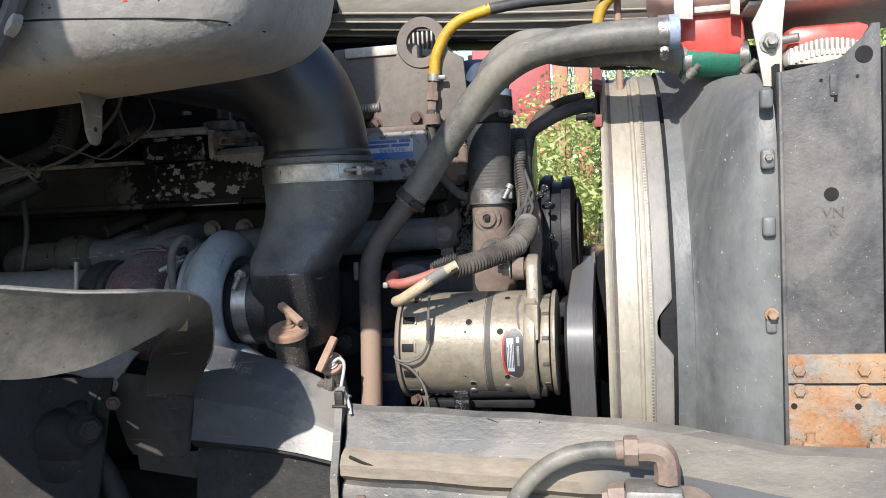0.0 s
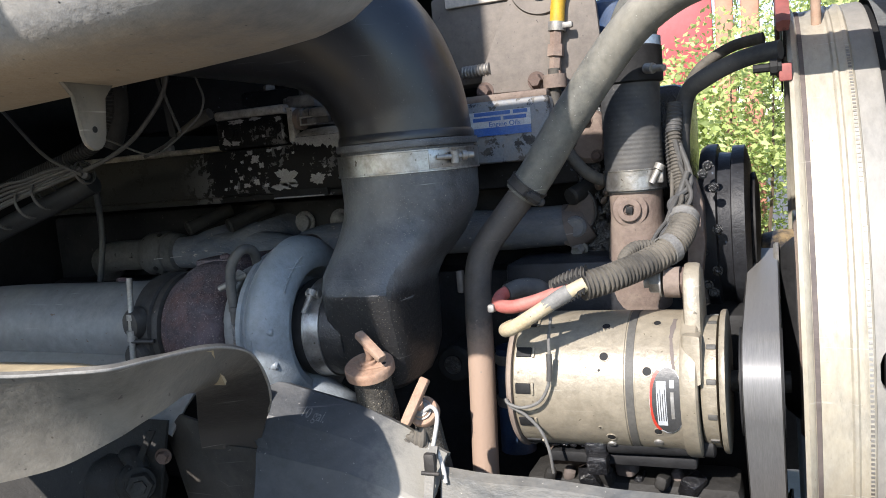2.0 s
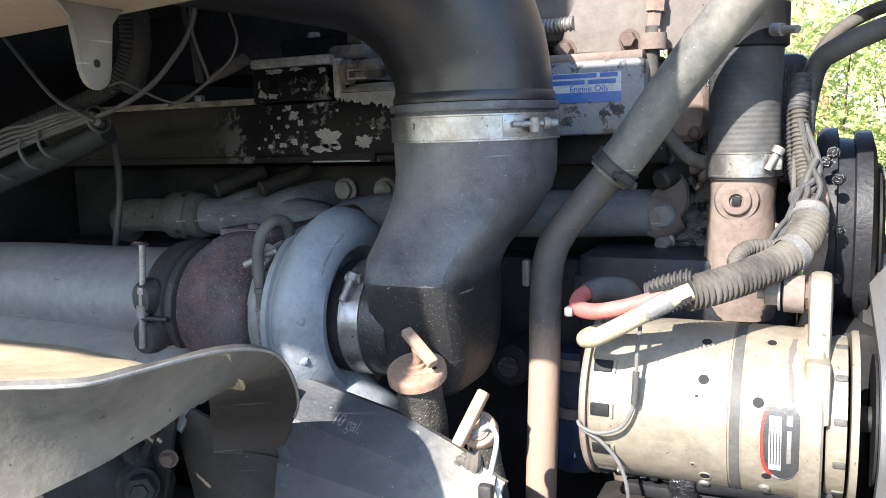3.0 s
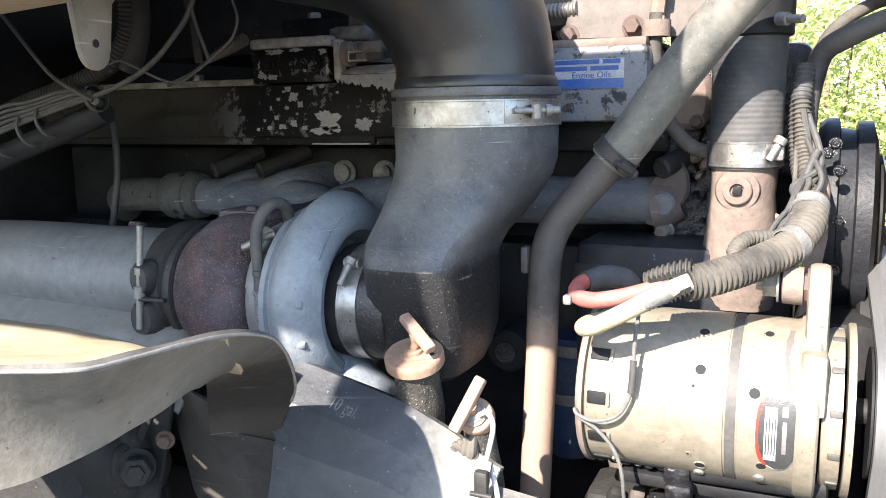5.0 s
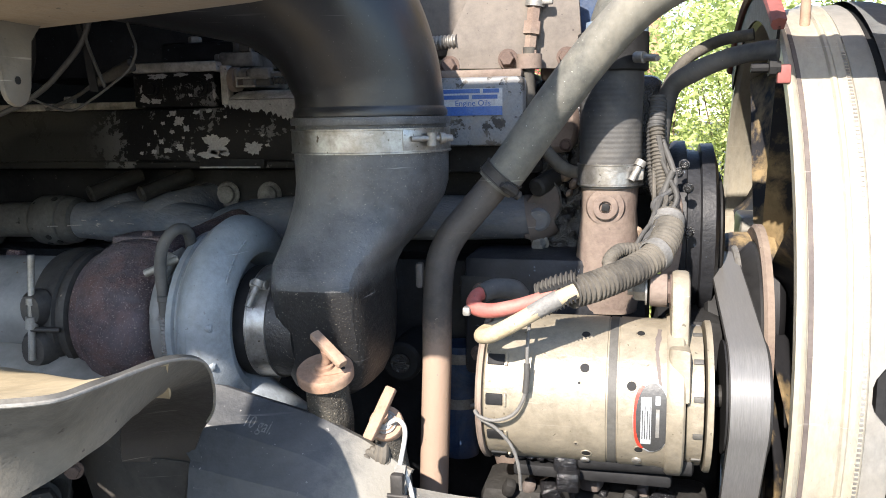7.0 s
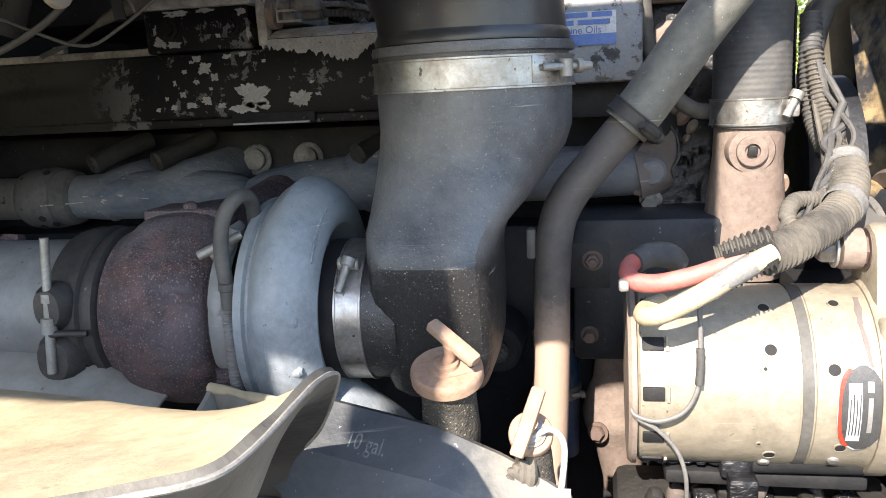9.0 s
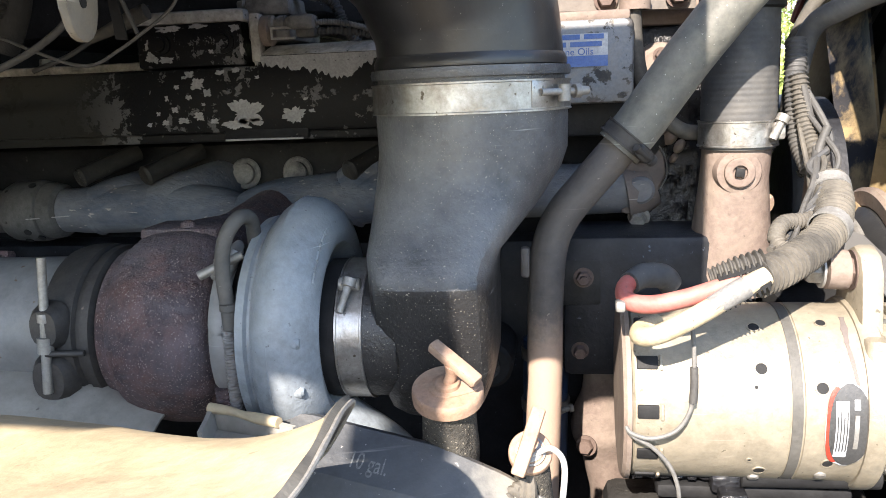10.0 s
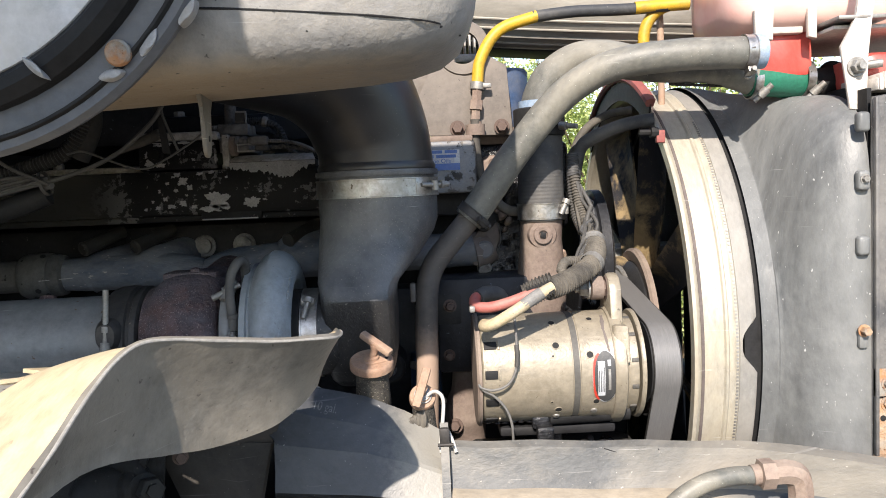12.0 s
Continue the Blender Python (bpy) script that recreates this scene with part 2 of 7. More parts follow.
M["cable_red"] = mat("red_cable", (0.36, 0.05, 0.042), (0.28, 0.09, 0.075), 0.4, 30, 0.2, 0.6, bump=0.2, dust=(0.34, 0.19, 0.155), dusty=0.36, speck=(0.06, 0.04, 0.035), specks=0.15, speck_scale=220)
M["cable_white"] = mat("yellowed_cable", (0.50, 0.43, 0.30), (0.38, 0.29, 0.16), 0.35, 40, 0.25, 0.6, bump=0.2, dust=(0.22, 0.19, 0.15), dusty=0.25, speck=(0.10, 0.085, 0.07), specks=0.16, speck_scale=240)
M["wire"] = mat("grey_wire", (0.05, 0.049, 0.047), (0.095, 0.09, 0.083), 0.4, 40, 0.3, 0.6, spec=0.3)
M["white_wire"] = mat("white_wire", (0.52, 0.51, 0.49), (0.38, 0.37, 0.34), 0.3, 60, 0.3, 0.5)
M["conduit"] = mat("dusty_split_conduit", (0.050, 0.047, 0.043), (0.088, 0.081, 0.070), 0.5, 24, 0.2, 0.75, bump=0.25, dust=(0.165, 0.146, 0.118), dusty=0.30, vary=0.45, spec=0.25)
M["belt"] = mat("ribbed_belt", (0.13, 0.128, 0.128), (0.16, 0.157, 0.152), 0.5, 10, 0.3, 0.38, bump=0.05, stretch=(30, 1, 1))
# the tan patches are sunlit spots painted into the blade colour
M["fan"] = mat("dark_fan_blade_sun_patches", (0.022, 0.022, 0.025), (0.26, 0.19, 0.10), 0.30, 11, 0.05, 0.6, bump=0.15, speck=(0.08, 0.07, 0.06), specks=0.15, speck_scale=160, stretch=(1, 0.7, 0.7), spec=0.3)
M["black"] = mat("black_iron", (0.015, 0.015, 0.016), (0.03, 0.03, 0.03), 0.4, 12, 0.2, 0.55, bump=0.2, spec=0.12)
M["grease"] = mat("greasy_black_steel", (0.020, 0.0195, 0.019), (0.040, 0.038, 0.035), 0.45, 16, 0.2, 0.6, bump=0.4, speck=(0.075, 0.07, 0.062), specks=0.2, speck_scale=140, spec=0.2)
# side lightens the guard's right end: dust, plus its sunlit tone painted in
M["splash"] = mat("scuffed_splash_rubber", (0.032, 0.036, 0.043), (0.050, 0.054, 0.061), 0.45, 9, 0.22, 0.40, bump=0.3, dust=(0.092, 0.092, 0.091), dusty=0.28, speck=(0.2, 0.195, 0.19), specks=0.14, speck_scale=230, scuff=(0.16, 0.158, 0.152), scuffs=0.2, vary=0.45, side=("X", -0.455, -0.395, (0.20, 0.19, 0.165)), spec=0.4)
M["rail"] = mat("scuffed_rail", (0.098, 0.100, 0.098), (0.060, 0.062, 0.062), 0.45, 10, 0.18, 0.50, bump=0.4, dust=(0.235, 0.21, 0.168), dusty=0.40, stretch=(0.55, 1, 1), speck=(0.34, 0.32, 0.28), specks=0.14, speck_scale=230, scuff=(0.30, 0.29, 0.27), scuffs=0.2, vary=0.45)
M["raildust"] = mat("dust_caked_ledge", (0.31, 0.26, 0.19), (0.21, 0.185, 0.15), 0.45, 12, 0.25, 0.85, bump=0.3, stretch=(0.4, 1, 1), speck=(0.12, 0.11, 0.10), specks=0.15, speck_scale=180, side=("X", -0.06, 0.03, (0.088, 0.090, 0.092)))
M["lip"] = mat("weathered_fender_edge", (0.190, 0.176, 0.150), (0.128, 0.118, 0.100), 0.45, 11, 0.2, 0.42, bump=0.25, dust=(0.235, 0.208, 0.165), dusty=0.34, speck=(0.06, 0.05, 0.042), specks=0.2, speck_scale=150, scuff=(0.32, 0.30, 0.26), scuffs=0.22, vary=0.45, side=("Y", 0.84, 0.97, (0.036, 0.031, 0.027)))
M["rimedge"] = mat("chalky_cut_edge", (0.32, 0.305, 0.275), (0.22, 0.208, 0.185), 0.4, 40, 0.2, 0.7, bump=0.2)
M["shelf"] = mat("sun_bleached_fender", (0.56, 0.465, 0.31), (0.48, 0.385, 0.245), 0.4, 7, 0.3, 0.6, bump=0.25, speck=(0.30, 0.24, 0.16), specks=0.12, speck_scale=140, stretch=(1, 0.6, 1))
M["innerf"] = mat("inner_fender_grey", (0.33, 0.315, 0.285), (0.27, 0.257, 0.232), 0.4, 7, 0.3, 0.65, bump=0.14, speck=(0.13, 0.12, 0.11), specks=0.12, speck_scale=160, dust=(0.24, 0.225, 0.2), dusty=0.3)
M["facegrey"] = mat("grey_clip_paint", (0.33, 0.33, 0.33), (0.26, 0.26, 0.26), 0.4, 30, 0.3, 0.5, bump=0.1, dust=(0.36, 0.33, 0.28), dusty=0.3)
M["facepale"] = mat("chalky_pale_cover", (0.60, 0.60, 0.60), (0.52, 0.52, 0.53), 0.4, 6, 0.3, 0.55, bump=0.08, dust=(0.50, 0.47, 0.43), dusty=0.25)
M["channel"] = mat("blue_grey_pressed_steel", (0.085, 0.098, 0.12), (0.07, 0.08, 0.098), 0.45, 9, 0.25, 0.5, bump=0.15, dust=(0.13, 0.125, 0.12), dusty=0.3)
M["ringdull"] = mat("dulled_ring_skirt", (0.24, 0.232, 0.213), (0.19, 0.185, 0.172), 0.5, 8, 0.3, 0.55, bump=0.12, stretch=(2, 1, 1), dust=(0.27, 0.25, 0.215), dusty=0.35)
M["brass"] = mat("tarnished_brass", (0.195, 0.135, 0.108), (0.27, 0.205, 0.16), 0.45, 30, 0.3, 0.7, metal=0.15, bump=0.35, dust=(0.30, 0.25, 0.205), dusty=0.3)
M["browned"] = mat("brown_stained_steel", (0.080, 0.066, 0.062), (0.115, 0.092, 0.082), 0.5, 16, 0.25, 0.7, bump=0.3, dust=(0.15, 0.125, 0.11), dusty=0.3, scuff=(0.26, 0.24, 0.22), scuffs=0.15)
M["darksteel"] = mat("heat_darkened_steel", (0.045, 0.043, 0.042), (0.085, 0.078, 0.072), 0.45, 24, 0.2, 0.6, metal=0.5, bump=0.2, speck=(0.15, 0.12, 0.10), specks=0.1, speck_scale=160)
M["dusttop"] = mat("dust_on_castings", (0.46, 0.435, 0.40), (0.24, 0.225, 0.205), 0.36, 26, 0.12, 0.9, bump=0.3, speck=(0.06, 0.06, 0.06), specks=0.2, speck_scale=150, spec=0.1)
M["dustcast"] = mat("grimy_dusted_casting", (0.17, 0.165, 0.158), (0.075, 0.073, 0.070), 0.45, 30, 0.12, 0.85, bump=0.35, dust=(0.30, 0.285, 0.262), dusty=0.35, spec=0.12)
M["skirt"] = mat("road_grimed_steel", (0.040, 0.038, 0.036), (0.060, 0.055, 0.050), 0.5, 14, 0.2, 0.7, bump=0.3, dust=(0.085, 0.075, 0.065), dusty=0.3, speck=(0.16, 0.15, 0.13), specks=0.1, speck_scale=240, scuff=(0.13, 0.12, 0.11), scuffs=0.1, spec=0.25)
M["elbow"] = mat("satin_black_rubber", (0.012, 0.012, 0.013), (0.022, 0.022, 0.024), 0.5, 6, 0.25, 0.33, bump=0.10, dust=(0.060, 0.058, 0.056), dusty=0.20, vary=0.3, speck=(0.2, 0.19, 0.18), specks=0.04, speck_scale=500, scuff=(0.09, 0.09, 0.09), scuffs=0.08, spec=0.5)
M["tape"] = mat("grey_tape", (0.20, 0.195, 0.185), (0.14, 0.135, 0.125), 0.5, 60, 0.2, 0.6, bump=0.3)
M["lead"] = mat("pale_grey_lead", (0.17, 0.165, 0.155), (0.11, 0.105, 0.097), 0.5, 40, 0.3, 0.65)
# pale base colour stands in for light passing through the red plastic
M["tank_pink"] = mat("lightened_red_plastic", (0.66, 0.30, 0.25), (0.70, 0.42, 0.36), 0.5, 6, 0.3, 0.35, bump=0.04, dust=(0.72, 0.55, 0.48), dusty=0.35, vary=0.15)
M["duct"] = mat("ribbed_duct", (0.36, 0.335, 0.285), (0.28, 0.26, 0.22), 0.45, 8, 0.3, 0.6, bump=0.1, stretch=(0.3, 1, 1))
M["sticker_w"] = mat("sticker_white", (0.50, 0.51, 0.52), (0.38, 0.40, 0.43), 0.35, 60, 0.2, 0.45)
M["sticker_b"] = mat("sticker_blue", (0.03, 0.10, 0.34), (0.10, 0.17, 0.36), 0.3, 60, 0.2, 0.45)
M["sticker_k"] = mat("sticker_charcoal", (0.055, 0.055, 0.055), None, 0.4, 60, 0.2, 0.4)
M["sticker_r"] = mat("sticker_red", (0.52, 0.05, 0.03), None, 0.4, 60, 0.2, 0.4)
M["red_paint"] = mat("red_spray_mark", (0.50, 0.05, 0.05), (0.3, 0.06, 0.055), 0.5, 60, 0.2, 0.7)
M["stencil"] = mat("worn_stencil_paint", (0.17, 0.15, 0.12), (0.09, 0.085, 0.08), 0.5, 120, 0.1, 0.8)
M["chalk"] = mat("chalk_mark", (0.27, 0.27, 0.26), (0.08, 0.08, 0.08), 0.5, 260, 0.2, 0.9)
M["ground"] = mat("dry_ground", (0.125, 0.122, 0.117), (0.10, 0.098, 0.094), 0.5, 1.4, 0.3, 0.95, bump=0.6, grain=30, speck=(0.22, 0.21, 0.19), specks=0.2, speck_scale=25)


def leaf_mat(name, a, b):
    """Thin leaves: they scatter light from the front and let some through."""
    m = bpy.data.materials.new(name)
    m.use_nodes = True
    n, k = m.node_tree.nodes, m.node_tree.links.new
    info = n.new("ShaderNodeNewGeometry")
    mx = n.new("ShaderNodeMix")
    mx.data_type = "RGBA"
    k(info.outputs["Random Per Island"], mx.inputs[0])
    mx.inputs[6].default_value, mx.inputs[7].default_value = (*a, 1), (*b, 1)
    p = n["Principled BSDF"]
    p.inputs["Roughness"].default_value = 0.5
    k(mx.outputs[2], p.inputs["Base Color"])
    tr = n.new("ShaderNodeBsdfTranslucent")
    k(mx.outputs[2], tr.inputs[0])
    ms = n.new("ShaderNodeMixShader")
    ms.inputs[0].default_value = 0.4
    k(p.outputs[0], ms.inputs[1])
    k(tr.outputs[0], ms.inputs[2])
    k(ms.outputs[0], n["Material Output"].inputs[0])
    return m


M["leaf"] = leaf_mat("sunlit_leaves", (0.36, 0.44, 0.13), (0.52, 0.58, 0.24))
M["stem"] = mat("bush_stem", (0.12, 0.085, 0.055), None, 0.5, 20, 0.3, 0.9)
M["red_far"] = mat("red_painted_sheet", (0.40, 0.055, 0.06), (0.34, 0.09, 0.09), 0.4, 3, 0.3, 0.5)
M["orange_far"] = mat("orange_painted_post", (0.42, 0.17, 0.10), (0.36, 0.17, 0.11), 0.4, 3, 0.3, 0.6)


# ---- mesh helpers ----
def thing(name, loc, label, category, group="", kind=""):
    ob = new(name)
    ob.empty_display_size = 0.02
    ob.location = loc
    return tagged(ob, label, category, group, kind)


def finish(name, bm, material, angle=38):
    bmesh.ops.recalc_face_normals(bm, faces=bm.faces)
    me = bpy.data.meshes.new(name)
    bm.to_mesh(me)
    bm.free()
    for p in me.polygons:
        p.use_smooth = True
    me.set_sharp_from_angle(angle=radians(angle))
    me.materials.append(M[material] if isinstance(material, str) else material)
    return me


def part(name, bm, material, parent, label="", angle=38):
    ob = new(name, finish(name, bm, material, angle))
    ob.parent = parent
    if parent.type == "EMPTY":
        ob.matrix_parent_inverse = Matrix.Translation(-parent.location)
    if label:
        ob["label"] = label
    return ob


def single(name, bm, material, label, category, group="", kind="", angle=38):
    """A thing of one mesh."""
    return tagged(new(name, finish(name, bm, material, angle)), label, category, group, kind)


def basis(axis):
    a = Vector(axis).normalized()
    u = a.cross(Vector((0, 0, 1)) if abs(a.z) < 0.9 else Vector((1, 0, 0))).normalized()
    return a, u, a.cross(u)


def rings(bm, sections, caps=True, closed=False):
    """Joins rings of equal length to a skin."""
    made = [[bm.verts.new(p) for p in s] for s in sections]
    n = len(made[0])
    pairs = list(zip(made, made[1:])) + ([(made[-1], made[0])] if closed else [])
    for a, b in pairs:
        for i in range(n):
            bm.faces.new((a[i], a[(i + 1) % n], b[(i + 1) % n], b[i]))
    if caps and not closed:
        bm.faces.new(made[0][::-1])
        bm.faces.new(made[-1])
    return bm


def lathe(profile, origin, axis=(1, 0, 0), n=40, bm=None, caps=True):
    """profile: pairs of the place along the axis and the radius."""
    a, u, v = basis(axis)
    o = Vector(origin)
    secs = []
    for d, r in profile:
        secs.append([o + a * d + (u * math.cos(t) + v * math.sin(t)) * max(r, 1e-4) for t in (2 * math.pi * i / n for i in range(n))])
    return rings(bm or bmesh.new(), secs, caps)


def cyl(p0, p1, r, r1=None, n=20, bev=0.0, bm=None):
    p0, p1 = Vector(p0), Vector(p1)
    d = (p1 - p0).length
    r1 = r if r1 is None else r1
    prof = [(0, r), (d, r1)] if not bev else [(0, r - bev), (bev, r), (d - bev, r1), (d, r1 - bev)]
    return lathe(prof, p0, p1 - p0, n, bm)


def spline(pts, sub=8):
    """A smooth line through the points."""
    p = [Vector(q) for q in pts]
    p = [2 * p[0] - p[1]] + p + [2 * p[-1] - p[-2]]
    out = []
    for i in range(1, len(p) - 2):
        a, b, c, d = p[i - 1:i + 3]
        for s in range(sub):
            t = s / sub
            out.append(0.5 * (2 * b + (c - a) * t + (2 * a - 5 * b + 4 * c - d) * t * t + (3 * b - a - 3 * c + d) * t ** 3))
    return out + [p[-2]]


def tube(pts, r, n=16, sub=8, rough=0.0, ribs=0.0, bm=None, caps=True, rib_k=0.80):
    """A hose along a smooth line. r: a radius, or a function of 0..1. ribs: the pitch of rings round it."""
    line = spline(pts, sub)
    if ribs:
        fine = []
        total = 0.0
        for a, b in zip(line, line[1:]):
            steps = max(1, round((b - a).length / (ribs / 4)))
            fine += [a.lerp(b, i / steps) for i in range(steps)]
        line = fine + [line[-1]]
    secs = []
    t0 = (line[1] - line[0]).normalized()
    u = basis(t0)[1]
    for i, p in enumerate(line):
        t = (line[min(i + 1, len(line) - 1)] - line[max(i - 1, 0)]).normalized()
        u = (u - t * u.dot(t)).normalized()
        v = t.cross(u)
        f = i / (len(line) - 1)
        rr = r(f) if callable(r) else r
        if ribs:
            rr *= 1.0 if i % 4 in (0, 1) else rib_k
        if rough:
            rr *= 1 + rough * noise.noise(p * 40)
        secs.append([p + (u * math.cos(a) + v * math.sin(a)) * rr for a in (2 * math.pi * j / n for j in range(n))])
    return rings(bm or bmesh.new(), secs, caps)


def box(c, s, bev=0.003, turn=None, bm=None, segs=2):
    """A bevelled box: its centre, its sizes and, if need be, a rotation."""
    bm = bm or bmesh.new()
    m = Matrix.Translation(c) @ (turn.to_4x4() if turn else Matrix.Identity(4)) @ Matrix.Diagonal((*s, 1))
    made = bmesh.ops.create_cube(bm, size=1, matrix=m)
    if bev:
        edges = list({e for v in made["verts"] for e in v.link_edges})
        bmesh.ops.bevel(bm, geom=edges, offset=min(bev, min(s) * 0.45), segments=segs, affect="EDGES", profile=0.5)
    return bm


def prism(poly, way, bev=0.002, bm=None):
    """A flat polygon given depth."""
    bm = bm or bmesh.new()
    w = Vector(way)
    a = [bm.verts.new(Vector(p)) for p in poly]
    b = [bm.verts.new(Vector(p) + w) for p in poly]
    n = len(a)
    fs = [bm.faces.new(a), bm.faces.new(b[::-1])] + [bm.faces.new((a[i], b[i], b[(i + 1) % n], a[(i + 1) % n])) for i in range(n)]
    if bev:
        edges = list({e for f in fs[:2] for e in f.edges})
        bmesh.ops.bevel(bm, geom=edges, offset=bev, segments=2, affect="EDGES", profile=0.5)
    return bm


def sheet(grid, thick, bm=None):
    """A sheet over a grid of points, given thickness along its normals."""
    bm = bm or bmesh.new()
    g = [[Vector(p) for p in row] for row in grid]
    h, w = len(g), len(g[0])

    def normal(i, j):
        du = g[i][min(j + 1, w - 1)] - g[i][max(j - 1, 0)]
        dv = g[min(i + 1, h - 1)][j] - g[max(i - 1, 0)][j]
        c = du.cross(dv)
        return c.normalized() if c.length > 1e-9 else Vector((0, 0, 1))

    top = [[bm.verts.new(g[i][j]) for j in range(w)] for i in range(h)]
    low = [[bm.verts.new(g[i][j] - normal(i, j) * thick) for j in range(w)] for i in range(h)]
    for i in range(h - 1):
        for j in range(w - 1):
            bm.faces.new((top[i][j], top[i][j + 1], top[i + 1][j + 1], top[i + 1][j]))
            bm.faces.new((low[i][j], low[i + 1][j], low[i + 1][j + 1], low[i][j + 1]))
    rim = [(i, 0) for i in range(h)] + [(h - 1, j) for j in range(1, w)] + [(i, w - 1) for i in range(h - 2, -1, -1)] + [(0, j) for j in range(w - 2, 0, -1)]
    for (a, b), (c, d) in zip(rim, rim[1:] + rim[:1]):
        bm.faces.new((top[a][b], top[c][d], low[c][d], low[a][b]))
    return bm


def oval(c, hu, hv, e, u=(1, 0, 0), v=(0, 1, 0), n=40):
    """A ring between an ellipse (e = 2) and a rounded rectangle (large e)."""
    c, u, v = Vector(c), Vector(u), Vector(v)
    out = []
    for i in range(n):
        t = 2 * math.pi * (i + 0.5) / n
        a, b = math.cos(t), math.sin(t)
        k = (abs(a) ** e + abs(b) ** e) ** (-1 / e)
        out.append(c + u * (hu * a * k) + v * (hv * b * k))
    return out


def hexbolt(p, way, r=0.009, h=0.007, washer=True, stud=0.0):
    """A hexagon head on a washer, with a stud end if asked."""
    bm = bmesh.new()
    a = Vector(way).normalized()
    p = Vector(p) - a * 0.001
    if washer:
        cyl(p, p + a * 0.002, r * 1.35, n=20, bm=bm)
        p = p + a * 0.002
    lathe([(0, r), (h * 0.8, r), (h, r * 0.86)], p, a, 6, bm)
    if stud:
        cyl(p + a * h, p + a * (h + stud), r * 0.52, n=12, bm=bm)
    return bm


def writing(name, text, size, m, material, parent=None, depth=0.0003):
    cu = bpy.data.curves.new(name, "FONT")
    cu.body, cu.size, cu.extrude, cu.align_x, cu.align_y = text, size, depth, "CENTER", "CENTER"
    tmp = bpy.data.objects.new("tmp", cu)
    me = bpy.data.meshes.new_from_object(tmp)
    bpy.data.objects.remove(tmp)
    me.transform(m)
    me.materials.append(M[material])
    me.name = name
    ob = new(name, me)
    if parent:
        ob.parent = parent
        if parent.type == "EMPTY":
            ob.matrix_parent_inverse = Matrix.Translation(-parent.location)
    return ob


def clamp(parent, c, axis, r, w=0.013, bolt_at=None, material="steel", name="clamp_band"):
    """A band clamp round a hose with its rolled edges, its lug and its screw."""
    a, u, v = basis(axis)
    band = part(name, lathe([(-w / 2, r), (-w / 2, r + 0.0022), (-w / 2 + 0.0015, r + 0.0022), (-w / 2 + 0.002, r + 0.0014), (w / 2 - 0.002, r + 0.0014), (w / 2 - 0.0015, r + 0.0022), (w / 2, r + 0.0022), (w / 2, r)], c, axis, 48, caps=False), material, parent)
    if bolt_at is not None:
        d = Vector(bolt_at)
        d = (d - a * d.dot(a)).normalized()
        t = a.cross(d)
        p = Vector(c) + d * (r + 0.006)
        turn = Matrix((a, t, d)).transposed()
        part("screw_housing", box(p, (w * 0.85, 0.017, 0.009), 0.002, turn), material, band)
        screw_mat = "zinc" if material != "darksteel" else material
        part("screw", lathe([(0, 0.0035), (0.022, 0.0035), (0.022, 0.0055), (0.027, 0.0055), (0.028, 0.004)], p - t * 0.014 + d * 0.002, t, 12), screw_mat, band)
    return band

# ---- ground and what stands behind the truck ----
g = bmesh.new()
bmesh.ops.create_grid(g, x_segments=60, y_segments=60, size=150)
for v in g.verts:
    if v.co.length > 6:
        v.co.z = 0.12 * noise.noise(v.co * 0.06)
single("ground", g, "ground", "dry bare earth ground under the parked truck", "ground", kind="structure")


def bush(name, base, size, seed, leaves=2600):
    """A shrub: forked stems and many small bent leaves in uneven clumps."""
    rnd = random.Random(seed)
    b = Vector(base)
    ob = thing(name, b, "leafy green bush in full sunlight behind the truck", "bush", "bushes behind the truck")
    st, lf = bmesh.new(), bmesh.new()
    clumps = []
    for i in range(22):
        a, h = rnd.uniform(0, 6.28), rnd.uniform(0.35, 1.0)
        rad = size[0] * rnd.uniform(0.15, 0.95)
        tip = b + Vector((math.cos(a) * rad, math.sin(a) * size[1] * rnd.uniform(0.1, 0.9), size[2] * h))
        mid = b.lerp(tip, 0.5) + Vector((rnd.uniform(-.1, .1), rnd.uniform(-.1, .1), 0.1))
        tube([b + Vector((rnd.uniform(-.06, .06), 0, -0.02)), mid, tip], lambda f: 0.016 * (1 - 0.8 * f), 6, 4, bm=st)
        clumps += [(tip, rnd.uniform(0.16, 0.36)), (mid.lerp(tip, 0.5), rnd.uniform(0.12, 0.3))]
    for i in range(leaves):
        c, r = rnd.choice(clumps)
        d = Vector((rnd.gauss(0, 1), rnd.gauss(0, 1), rnd.gauss(0, 0.8)))
        p = c + d.normalized() * r * rnd.random() ** 0.4
        u = Vector((rnd.gauss(0, 1), rnd.gauss(0, 1), rnd.gauss(0, 0.6))).normalized()
        w = u.cross(Vector((rnd.gauss(0, 1), rnd.gauss(0, 1), rnd.gauss(0, 1)))).normalized()
        ln, wd = rnd.uniform(0.020, 0.048), rnd.uniform(0.006, 0.013)
        q = [p, p + u * ln * .5 + w * wd, p + u * ln - w.cross(u) * 0.012, p + u * ln * .5 - w * wd]
        lf.faces.new([lf.verts.new(x) for x in q])
    part("stem", st, "stem", ob)
    part("leaves", lf, "leaf", ob)


